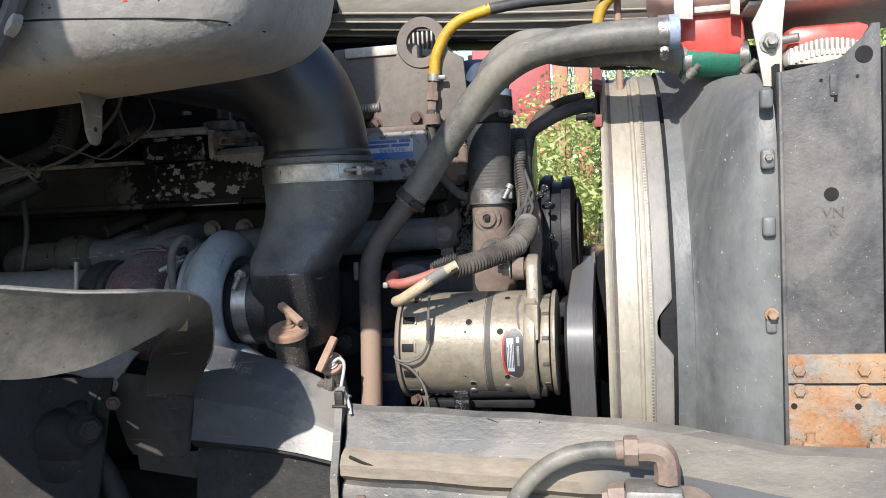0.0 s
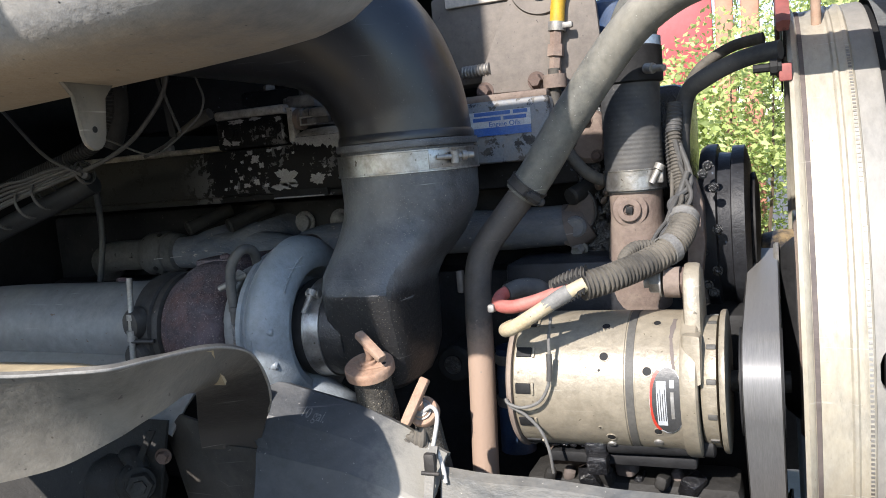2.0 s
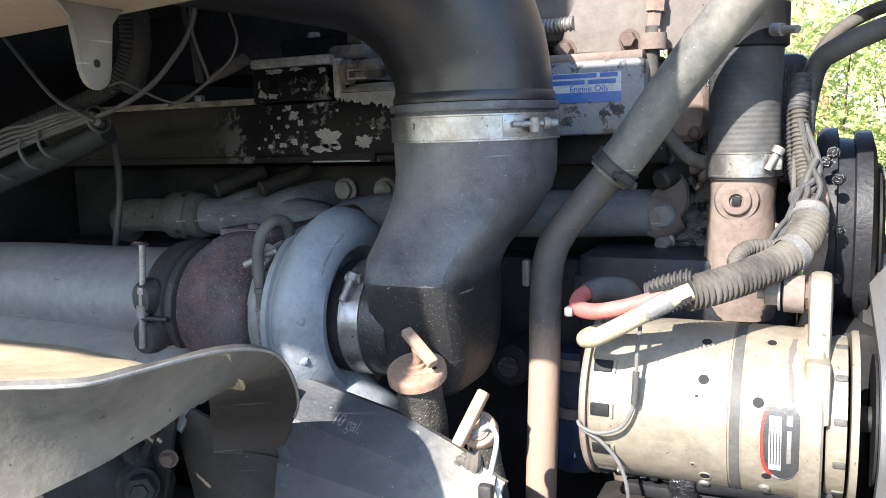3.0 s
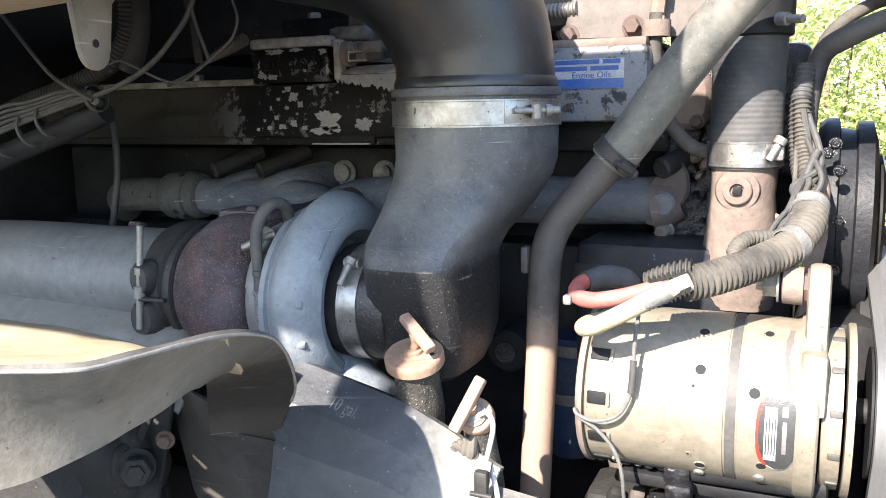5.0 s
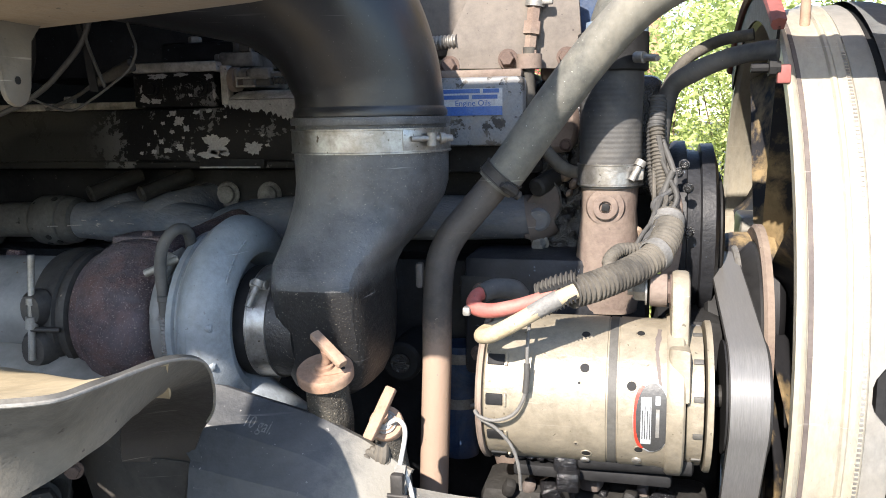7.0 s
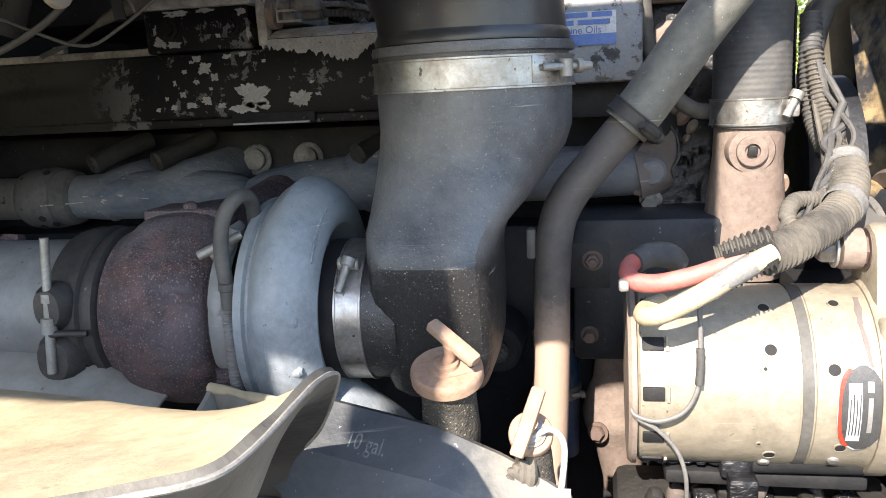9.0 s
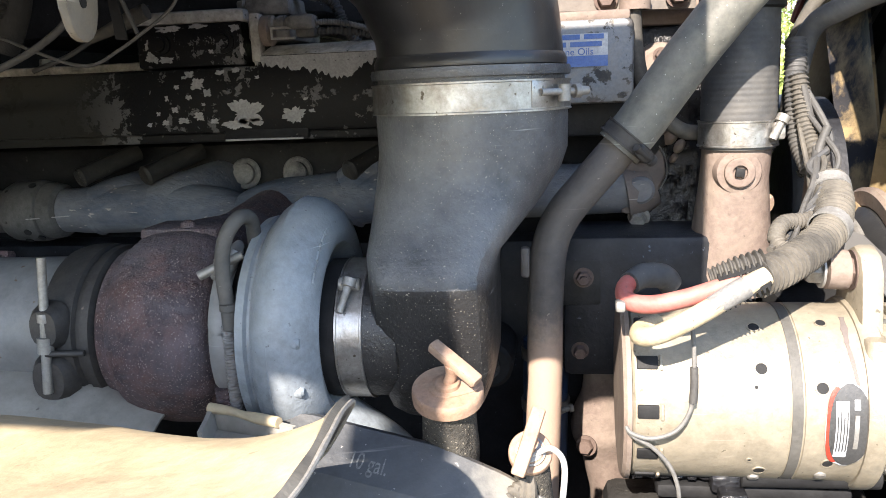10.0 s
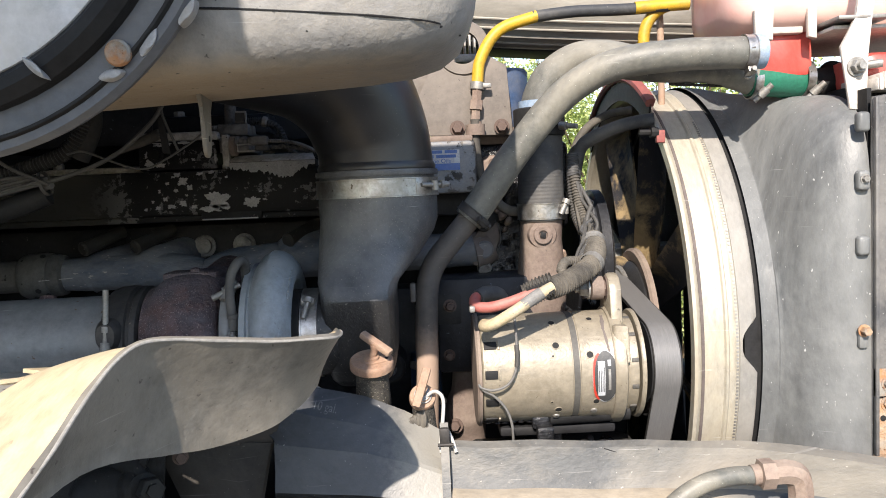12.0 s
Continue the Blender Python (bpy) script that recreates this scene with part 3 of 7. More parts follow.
bush("bush", (-0.25, 4.2, 0), (0.75, 0.5, 1.86), 3, 26000)
bush("bush", (0.85, 4.5, 0), (1.0, 0.6, 2.3), 5, 24000)
bush("bush", (-1.5, 4.9, 0), (1.0, 0.6, 2.0), 7, 5000)
bush("bush", (2.0, 5.0, 0), (1.1, 0.6, 2.4), 9, 4000)
bush("bush", (0.55, 6.0, 0), (0.9, 0.5, 2.9), 11, 14000)
bush("bush", (-0.6, 7.0, 0), (1.6, 0.6, 2.9), 13, 12000)
bush("bush", (1.8, 7.2, 0), (1.6, 0.6, 3.1), 15, 9000)
t = thing("stake_trailer", (-0.55, 5.4, 0), "red sheeted trailer side with orange steel stakes, far behind", "trailer")
part("side_sheet", box((-0.60, 5.42, 2.05), (0.52, 0.04, 0.75), 0.01), "red_far", t)
for x in (-0.27, -0.13):
    part("stake", box((x, 5.36, 1.25), (0.10, 0.07, 2.5), 0.012), "orange_far", t)
for x in (-0.86, -0.62):
    part("post", box((x, 5.44, 1.2), (0.06, 0.06, 2.4), 0.01), "black", t)

# ---- the engine ----
eng = thing("engine_block", (-0.75, 1.75, 0.55), "grimy black diesel engine block with head and covers", "engine")
part("crankcase", box((-0.76, 1.78, 1.02), (1.24, 0.66, 0.60), 0.02), "block", eng)
part("cylinder_head", box((-0.76, 1.74, 1.37), (1.24, 0.50, 0.145), 0.008), "coverdust", eng)
# the rocker covers: lower rail, raised boss, upper box
part("rocker_rail", box((-0.86, 1.60, 1.4985), (0.80, 0.508, 0.073), 0.005), "cover", eng)
part("rocker_flange", box((-0.86, 1.60, 1.4575), (0.79, 0.494, 0.010), 0.002), "cover", eng)
part("rocker_boss", box((-0.777, 1.61, 1.5595), (0.126, 0.522, 0.047), 0.004), "cover", eng, "black cover with flaking paint")
part("rocker_step", box((-0.625, 1.60, 1.5395), (0.178, 0.45, 0.009), 0.003), "dusttop", eng)
part("rail_rise", box((-0.628, 1.40, 1.5375), (0.146, 0.106, 0.016), 0.002), "cover", eng)
part("ledge_lip", prism([(-0.696, 1.346, 1.5450), (-0.556, 1.346, 1.5445), (-0.563, 1.366, 1.5565), (-0.688, 1.366, 1.5555)], (0, 0.010, 0.001), 0.001), "dusttop", eng, "pale dusty sloped edge")

rag = random.Random(5)
edge_ = [(-0.556 - 0.0023 * i, np.interp(-0.556 - 0.0023 * i, [-0.704, -0.68, -0.64, -0.60, -0.578, -0.556], [1.5375, 1.5335, 1.5270, 1.5170, 1.5310, 1.5365]) + rag.uniform(-0.0028, 0.0028) + 0.004 * noise.noise(Vector((i * 0.37, 2, 0)))) for i in range(64)]
part("bare_patch", prism([(-0.556, 1.3458, 1.5440), (-0.702, 1.3458, 1.5440)][::-1] + [(x_, 1.3458, z_) for x_, z_ in edge_], (0, 0.0012, 0), 0), "flake", eng, "bare grey patch where the paint has peeled")
part("end_post", box((-0.6985, 1.3535, 1.5640), (0.011, 0.016, 0.052), 0.002), "dusttop", eng)
part("upper_cover", box((-0.80, 1.68, 1.64), (0.72, 0.40, 0.11), 0.012), "block", eng)
part("cover_ledge", box((-1.02, 1.62, 1.541), (0.35, 0.44, 0.012), 0.004), "dusttop", eng)
for x in (-0.80, -0.63, -1.00):
    part("cover_bolt", hexbolt((x, 1.40 if x > -0.9 else 1.42, 1.583 if x == -0.80 else 1.546), (0, 0, 1), 0.009, 0.010), "zinc", eng)
for x_ in (-0.737, -0.812):
    part("boss_bolt", lathe([(0, 0.013), (0.003, 0.013), (0.0035, 0.0085), (0.006, 0.008)], (x_, 1.350, 1.562), (0, -1, 0), 16), "cover", eng)
part("boss_cap", box((-0.777, 1.60, 1.590), (0.132, 0.50, 0.014), 0.004), "dusttop", eng)
part("rail_foot", box((-0.695, 1.352, 1.4600), (0.098, 0.012, 0.012), 0.002), "coverdust", eng)
part("rail_foot_edge", box((-0.697, 1.3455, 1.4545), (0.090, 0.004, 0.0022), 0.0006), "flake", eng)


def flake(c, w, h, seed, y=1.3458):
    """A patch where the black paint has come off: a thin sheet with a ragged outline."""
    rnd = random.Random(seed)
    off = Vector((rnd.uniform(0, 50), rnd.uniform(0, 50), seed))
    ring = []
    for i in range(72):
        a = 2 * math.pi * i / 72
        d = Vector((math.cos(a), math.sin(a), 0))
        k = 0.80 + 0.55 * noise.noise(d * 1.4 + off) + 0.30 * noise.noise(d * 4.5 + off) + 0.16 * noise.noise(d * 13 + off)
        k = max(0.25, k) * (abs(d.x) ** 4 + abs(d.y) ** 4) ** -0.25
        ring.append((c[0] + d.x * w * k / 2, y, c[1] + d.y * h * k / 2))
    return prism(ring, (0, 0.0012, 0), 0)


for k, (x_, z_, w_, h_) in enumerate(((-0.716, 1.484, 0.040, 0.030), (-0.660, 1.480, 0.030, 0.019), (-0.727, 1.472, 0.030, 0.012), (-0.704, 1.474, 0.018, 0.010), (-0.770, 1.517, 0.018, 0.013), (-0.778, 1.528, 0.012, 0.008),
                                      (-0.772, 1.482, 0.013, 0.010), (-0.790, 1.478, 0.014, 0.007), (-0.800, 1.490, 0.008, 0.007), (-0.760, 1.508, 0.010, 0.008), (-0.742, 1.529, 0.011, 0.005), (-0.724, 1.531, 0.012, 0.006),
                                      (-0.700, 1.522, 0.006, 0.004), (-0.646, 1.497, 0.006, 0.003), (-0.812, 1.476, 0.010, 0.006), (-0.782, 1.503, 0.008, 0.006), (-0.754, 1.476, 0.010, 0.007), (-0.640, 1.484, 0.008, 0.004),
                                      (-0.795, 1.515, 0.006, 0.005), (-0.808, 1.503, 0.005, 0.006), (-0.786, 1.525, 0.006, 0.004), (-0.765, 1.495, 0.005, 0.004), (-0.820, 1.486, 0.005, 0.005), (-0.832, 1.474, 0.007, 0.005))):
    part("paint_flake", flake((x_, z_), w_, h_, 40 + k), "flake", eng)
for k, (x_, z_, w_, h_) in enumerate(((-0.822, 1.549, 0.014, 0.014), (-0.804, 1.545, 0.020, 0.008), (-0.826, 1.562, 0.007, 0.012), (-0.716, 1.553, 0.006, 0.016), (-0.722, 1.576, 0.012, 0.008), (-0.800, 1.578, 0.028, 0.008), (-0.765, 1.580, 0.024, 0.006), (-0.752, 1.552, 0.006, 0.005))):
    part("paint_flake", flake((x_, z_), w_, h_, 80 + k, 1.3488), "flake", eng)
part("upper_step", box((-0.74, 1.52, 1.612), (0.20, 0.20, 0.035), 0.006), "block", eng)
for x_, y_, z_ in ((-0.80, 1.45, 1.629), (-0.722, 1.385, 1.5965)):
    part("step_bolt", hexbolt((x_, y_, z_), (0, 0, 1), 0.0095, 0.010), "dusttop", eng)
part("tower_foot", box((-0.689, 1.420, 1.5740), (0.050, 0.11, 0.026), 0.004), "dustcast", eng)
part("tower_block", box((-0.690, 1.420, 1.5985), (0.052, 0.11, 0.0205), 0.004), "dustcast", eng)
part("tower_post", lathe([(0, 0.012), (0.006, 0.0105), (0.045, 0.009), (0.09, 0.009)], (-0.700, 1.40, 1.606), (0, 0, 1), 18), "dustcast", eng)
# housing with the flaking paint and the sticker
hb = part("front_housing", box((-0.378, 1.50, 1.5225), (0.165, 0.306, 0.085), 0.006), "box", eng, "blue-grey painted housing, flaking to black")
part("housing_base", box((-0.372, 1.56, 1.462), (0.19, 0.26, 0.042), 0.006), "block", eng)
part("housing_lid", box((-0.378, 1.50, 1.569), (0.158, 0.296, 0.010), 0.003), "castbrown", eng)
stk = part("sticker", box((-0.366, 1.3465, 1.5345), (0.088, 0.001, 0.033), 0), "sticker_w", hb, "white and blue oil sticker")
part("sticker_band", box((-0.366, 1.3455, 1.5235), (0.088, 0.0008, 0.011), 0), "sticker_b", hb)
writing("sticker_line", "Engine Oils", 0.0100, pose(-0.359, 1.3452, 1.5328, 90, 0, 0), "sticker_b", hb)
for x_, w, z in ((-0.376, 0.052, 1.5478), (-0.336, 0.020, 1.5478), (-0.384, 0.040, 1.5405), (-0.344, 0.032, 1.5405)):
    part("sticker_bar", box((x_, 1.3455, z), (w, 0.0008, 0.0050), 0), "sticker_b", hb)
# face of the block behind the alternator
part("side_cover", box((-0.285, 1.385, 1.265), (0.17, 0.11, 0.155), 0.008), "block", eng)
part("cover_strap", box((-0.352, 1.334, 1.293), (0.045, 0.01, 0.05), 0.003), "grease", eng)
part("strap_bolt", hexbolt((-0.348, 1.328, 1.299), (0, -1, 0), 0.008, 0.008, True, 0.006), "bolt", eng)
part("cover_bolt_low", hexbolt((-0.352, 1.328, 1.218), (0, -1, 0), 0.007, 0.012, True), "bolt", eng)
part("oily_face", box((-0.235, 1.49, 1.34), (0.06, 0.12, 0.24), 0.01), "oily", eng)
rough_rows = []
for i in range(36):
    z_ = 1.285 + 0.185 * i / 35
    line_pts = []
    for j in range(16):
        x_ = -0.282 + 0.062 * j / 15
        q_ = Vector((x_ * 130, z_ * 95, 3))
        line_pts.append((x_, 1.424 + 0.006 * noise.noise(q_) + 0.003 * noise.noise(q_ * 2.7), z_))
    rough_rows.append(line_pts)
part("oily_crust", sheet(rough_rows, 0.004), "oily", eng, "lumpy oil-soaked grime")
for x_, z_, k_ in ((-0.249, 1.441, 1.0), (-0.240, 1.428, 0.7), (-0.258, 1.449, 0.8), (-0.246, 1.415, 0.5), (-0.232, 1.445, 0.6)):
    part("dust_lump", rings(bmesh.new(), [oval((x_, 1.417 - d_, z_), 0.008 * k_ * e_, 0.011 * k_ * e_, 2.2, (1, 0, 0), (0.3, 0, 0.95), 14) for d_, e_ in ((-0.002, 1.1), (0.003, 0.9), (0.006, 0.5))]), "castbrown", eng)
part("front_casting", box((-0.212, 1.515, 1.488), (0.165, 0.17, 0.155), 0.016, segs=3), "oily", eng, "oily black front casting")
part("casting_top", box((-0.232, 1.49, 1.575), (0.11, 0.12, 0.03), 0.008), "castbrown", eng)
part("casting_lug", rings(bmesh.new(), [oval((-0.262, 1.43 - d, 1.505), 0.026 * k, 0.036 * k, 2.6, (1, 0, 0), (0, 0, 1), 24) for d, k in ((-0.01, 1.1), (0.012, 1.0), (0.018, 0.8))]), "castbrown", eng)
for x_, z_ in ((-0.262, 1.528), (-0.25, 1.478), (-0.285, 1.50)):
    part("casting_bolt", hexbolt((x_, 1.412, z_), (0, -1, 0), 0.0065, 0.007), "bolt", eng)
part("lower_boss", cyl((-0.45, 1.40, 1.205), (-0.45, 1.31, 1.205), 0.026, n=24, bev=0.004), "black", eng)
part("lower_boss_bore", cyl((-0.45, 1.312, 1.205), (-0.45, 1.306, 1.205), 0.013, n=20), "oily", eng)

# gear case in front of the block
gc = thing("gear_case", (-0.09, 1.5, 1.0), "oily black front gear case with hub and bolts", "gear case")
part("case_body", lathe([(-0.122, 0.08), (-0.120, 0.118), (-0.112, 0.124), (-0.098, 0.124), (-0.096, 0.112), (-0.080, 0.110), (-0.078, 0.120), (-0.062, 0.120), (-0.056, 0.10)], (0, 1.525, 1.355), (1, 0, 0), 48), "block", gc)
part("case_lower", box((-0.09, 1.55, 1.1), (0.09, 0.32, 0.32), 0.02), "black", gc)
for k in range(9):
    a = 2 * math.pi * k / 9
    part("case_bolt", hexbolt((-0.105 + 0.010 * math.cos(a), 1.393, 1.37 + 0.085 * math.sin(a)), (0, -1, 0), 0.005, 0.005), "oily", gc)
part("flange", lathe([(0, 0.08), (0.008, 0.085), (0.012, 0.085), (0.016, 0.07)], (-0.062, 1.53, 1.35), (1, 0, 0), 36), "black", gc)
part("cast_bracket", prism([(-0.131, 1.325, 1.300), (-0.113, 1.325, 1.306), (-0.106, 1.325, 1.36), (-0.106, 1.325, 1.41), (-0.114, 1.325, 1.44), (-0.124, 1.325, 1.452), (-0.122, 1.325, 1.42), (-0.126, 1.325, 1.36)], (0, 0.03, 0), 0.003), "castbrown", gc)

# ---- exhaust manifold ----
man = thing("exhaust_manifold", (-0.72, 1.42, 1.33), "blue-grey scaled iron exhaust manifold with short runners", "manifold")
part("left_log", tube([(-1.02, 1.42, 1.368), (-0.95, 1.42, 1.368), (-0.86, 1.42, 1.369), (-0.80, 1.418, 1.362), (-0.755, 1.412, 1.345)], lambda f: 0.0275 + 0.008 * f, 28, 8, rough=0.03), "manifold", man, "blue-grey scaled left half")
part("right_log", tube([(-0.785, 1.40, 1.325), (-0.758, 1.412, 1.346), (-0.718, 1.42, 1.365), (-0.66, 1.42, 1.373), (-0.58, 1.42, 1.379), (-0.45, 1.42, 1.380), (-0.374, 1.42, 1.381), (-0.29, 1.423, 1.383)], lambda f: 0.037 - 0.008 * f, 28, 8, rough=0.03), "manifold", man)
part("end_sleeve", tube([(-1.21, 1.455, 1.340), (-1.185, 1.428, 1.360), (-1.14, 1.42, 1.367), (-1.055, 1.42, 1.368)], 0.0275, 24, 6), "manifold_end", man)
jr = part("joint_ring", lathe([(-0.003, 0.028), (0.000, 0.034), (0.008, 0.038), (0.040, 0.0395), (0.050, 0.038), (0.052, 0.0355), (0.060, 0.036), (0.070, 0.034), (0.074, 0.029)], (-1.072, 1.42, 1.368), (1, 0, 0.0), 36), "manifold_end", man, "ashen slip-joint ring")
for a_, x_ in ((-35, -1.035), (-52, -1.022), (62, -1.03), (-64, -1.045)):
    part("burnt_pit", cyl((x_, 1.42 - 0.0385 * math.cos(radians(a_)), 1.368 + 0.0385 * math.sin(radians(a_))), (x_, 1.42 - 0.0402 * math.cos(radians(a_)), 1.368 + 0.0402 * math.sin(radians(a_))), 0.0048, n=12), "black", jr)
for x_, top, r_ in ((-0.930, 1.380, 0.0300), (-0.842, 1.381, 0.0335), (-0.600, 1.395, 0.033)):
    part("runner", tube([(x_ - 0.035, 1.42, 1.362), (x_ - 0.010, 1.425, top - 0.005), (x_ + 0.014, 1.45, top + 0.002), (x_ + 0.026, 1.505, top + 0.008)], r_, 24, 6, rough=0.03), "manifold", man)
part("casting_seam", tube([(-1.03, 1.3805, 1.363), (-0.99, 1.3915, 1.364), (-0.965, 1.392, 1.366)], 0.0008, 6, 4, rough=0.4), "flake", man)
part("casting_seam", tube([(-0.935, 1.3915, 1.369), (-0.905, 1.391, 1.369), (-0.885, 1.390, 1.368)], 0.0008, 6, 4, rough=0.4), "flake", man)
for x in (-0.960, -0.873, -0.617):
    part("spacer_bolt", lathe([(0, 0.006), (0.0005, 0.010), (0.004, 0.0128), (0.010, 0.0115), (0.085, 0.0115), (0.086, 0.006)], (x, 1.392, 1.411), (0.52, 0.78, 0.30), 20), "grease", man)
for x in (-0.780, -0.709):
    part("port_bolt", lathe([(0, 0.0185), (0.004, 0.0205), (0.006, 0.0185), (0.0065, 0.014), (0.013, 0.0138), (0.015, 0.011)], (x, 1.487, 1.403), (0, -1, 0.1), 24), "dustcast", man)
part("end_flange", tube([(-0.300, 1.423, 1.379), (-0.285, 1.424, 1.382), (-0.272, 1.426, 1.388)], lambda f: 0.034 - 0.006 * f, 20, 5), "browned", man)
part("end_boss", cyl((-0.262, 1.43, 1.438), (-0.286, 1.386, 1.424), 0.0125, n=18, bev=0.003), "grease", man)
part("end_plate", prism([(-0.306, 1.402, 1.402), (-0.293, 1.402, 1.413), (-0.281, 1.402, 1.427), (-0.267, 1.402, 1.434), (-0.258, 1.403, 1.420), (-0.255, 1.404, 1.398), (-0.267, 1.404, 1.373), (-0.278, 1.402, 1.359), (-0.292, 1.402, 1.353), (-0.304, 1.402, 1.356)], (0, 0.022, 0), 0.004), "browned", man, "rust-brown end plate")
# pale strip stands in for light catching the plate's corner
part("plate_edge", tube([(-0.266, 1.4015, 1.433), (-0.2575, 1.4025, 1.419), (-0.2548, 1.4035, 1.398), (-0.262, 1.4035, 1.383)], 0.0011, 8, 5, rough=0.4), "manifold_end", man, "pale strip painted for the lit edge")
part("flange_pad", cyl((-0.283, 1.408, 1.383), (-0.284, 1.392, 1.382), 0.0155, n=20, bev=0.003), "manifold", man)
part("end_bolt", hexbolt((-0.284, 1.414, 1.350), (-0.2, -0.9, -0.35), 0.0095, 0.012, True), "zinc", man)

# ---- turbocharger ----
TY, TZ = 1.165, 1.295
tur = thing("turbocharger", (-0.68, TY, 1.19), "turbocharger with grey aluminium cover and rusted iron turbine housing", "turbocharger")
cbm = lathe([(-0.6275, 0.058), (-0.6295, 0.094), (-0.6275, 0.099), (-0.620, 0.1005), (-0.618, 0.0975), (-0.6155, 0.0975), (-0.6135, 0.1015), (-0.607, 0.1065), (-0.597, 0.109), (-0.586, 0.1075), (-0.576, 0.1020), (-0.568, 0.093), (-0.563, 0.081), (-0.566, 0.071), (-0.578, 0.064), (-0.59, 0.060)], (0, TY, TZ), (1, 0, 0), 72)
for v in cbm.verts:
    if v.co.x > -0.6125:
        d_ = Vector((0, v.co.y - TY, v.co.z - TZ))
        grow = 0.0085 * max(0.0, d_.z / 0.11) ** 1.3 * min(1.0, (v.co.x + 0.6125) / 0.012)
        v.co += d_.normalized() * grow + Vector((0.003 * grow / 0.0085, 0, 0))
cov = part("compressor_cover", cbm, "comp", tur, "smooth grey aluminium scroll")
part("parting_line", lathe([(-0.5985, 0.1083), (-0.598, 0.1096), (-0.5972, 0.1096), (-0.5968, 0.1083)], (0, TY, TZ - 0.0005), (1, 0, 0), 72, caps=False), "comp", cov)
for k in range(6):
    a_ = radians(38 + 6.2 * k)
    p_ = Vector((-0.5655, TY - 0.094 * math.cos(a_), TZ + 0.098 * math.sin(a_)))
    part("cast_bar", box(p_, (0.002, 0.0035, 0.0075 if k % 2 else 0.0095), 0.0006, Matrix.Rotation(-a_, 3, "X")), "comp", cov)
for k in range(9):
    a = radians(100 + k * 24)
    c = (0.001, TY + 0.0985 * math.cos(a), TZ + 0.0985 * math.sin(a))
    part("lug", lathe([(-0.585, 0.0062), (-0.5755, 0.0056), (-0.5735, 0.0035)], c, (1, 0, 0), 14), "comp", cov)
part("lower_outlet", tube([(-0.62, TY - 0.01, TZ - 0.075), (-0.57, TY - 0.02, TZ - 0.10), (-0.53, TY + 0.0, TZ - 0.145), (-0.51, TY + 0.03, TZ - 0.22)], 0.038, 24, 6), "comp", tur)
part("bearing_housing", lathe([(-0.67, 0.052), (-0.66, 0.074), (-0.645, 0.074), (-0.636, 0.082), (-0.630, 0.082)], (0, TY, TZ), (1, 0, 0), 40), "black", tur)


def strap_arc(x0, x1, r, a0, a1, thick=0.003):
    """A steel band round part of the turbocharger, rounded at both ends."""
    grid_ = []
    for i in range(25):
        f = i / 24
        a = radians(a0 + (a1 - a0) * f)
        e = min(f, 1 - f) * 24
        half = (x1 - x0) / 2 * (1.0 if e >= 1.5 else 0.72 if e >= 0.5 else 0.45)
        row_ = []
        for j in range(7):
            bow = 0.0025 * (1 - (j / 3 - 1) ** 2)
            row_.append(((x0 + x1) / 2 + half * (j / 3 - 1), TY - (r + bow) * math.cos(a), TZ + (r + bow) * math.sin(a)))
        grid_.append(row_)
    return sheet(grid_, thick)


cband = part("centre_band", strap_arc(-0.6575, -0.6405, 0.0815, -30, 75), "pipe", tur, "dull steel clamp band")
part("band_overlap", strap_arc(-0.6570, -0.6410, 0.0838, 10, 75, 0.0018), "pipe", cband)
part("band_bolt", lathe([(-0.016, 0.0036), (-0.0155, 0.0042), (0, 0.0042), (0.001, 0.0072), (0.009, 0.0072), (0.010, 0.004), (0.024, 0.0038)], (-0.652, 1.100, 1.363), (0.85, 0.30, 0.38), 12), "zinc", cband)
part("band_trunnion", cyl((-0.650, 1.098, 1.352), (-0.642, 1.115, 1.374), 0.008, n=16, bev=0.001), "zinc", cband)
trb = part("turbine_housing", lathe([(-0.768, 0.05), (-0.766, 0.072), (-0.760, 0.0735), (-0.756, 0.0745), (-0.752, 0.0795), (-0.745, 0.0845), (-0.734, 0.0880), (-0.718, 0.0900), (-0.700, 0.0900), (-0.685, 0.0880), (-0.673, 0.083), (-0.665, 0.075), (-0.661, 0.062)], (0, TY, TZ), (1, 0, 0), 64), "rust", tur, "rough rusted cast iron")
part("turbine_scroll", tube([(-0.715, TY - 0.02, TZ + 0.048), (-0.715, TY + 0.04, TZ + 0.055), (-0.715, TY + 0.13, TZ + 0.05), (-0.715, TY + 0.24, TZ + 0.06)], 0.037, 20, 5, rough=0.04), "rust", tur)
part("turbine_pad", box((-0.712, TY + 0.015, TZ + 0.086), (0.075, 0.05, 0.012), 0.004), "rust", tur)
part("pad_bolt", lathe([(0, 0.007), (0.004, 0.0065), (0.006, 0.003)], (-0.706, TY, TZ + 0.092), (0, 0, 1), 12), "rust", tur)
vb = part("v_band", lathe([(-0.818, 0.060), (-0.818, 0.069), (-0.816, 0.0725), (-0.806, 0.0755), (-0.792, 0.0765), (-0.786, 0.0755), (-0.784, 0.0715), (-0.780, 0.0715), (-0.778, 0.0750), (-0.771, 0.0745), (-0.768, 0.069), (-0.766, 0.06)], (0, TY, TZ), (1, 0, 0), 56), "darksteel", tur, "dull dark steel v-band clamp")
lug_up = part("v_band_lug", rings(bmesh.new(), [oval((-0.803, 1.089 - d_, 1.315), 0.015 * k_, 0.019 * k_, 2.6, (1, 0, 0), (0, 0, 1), 20) for d_, k_ in ((-0.006, 1.15), (0.004, 1.0), (0.010, 0.8))]), "darksteel", vb)
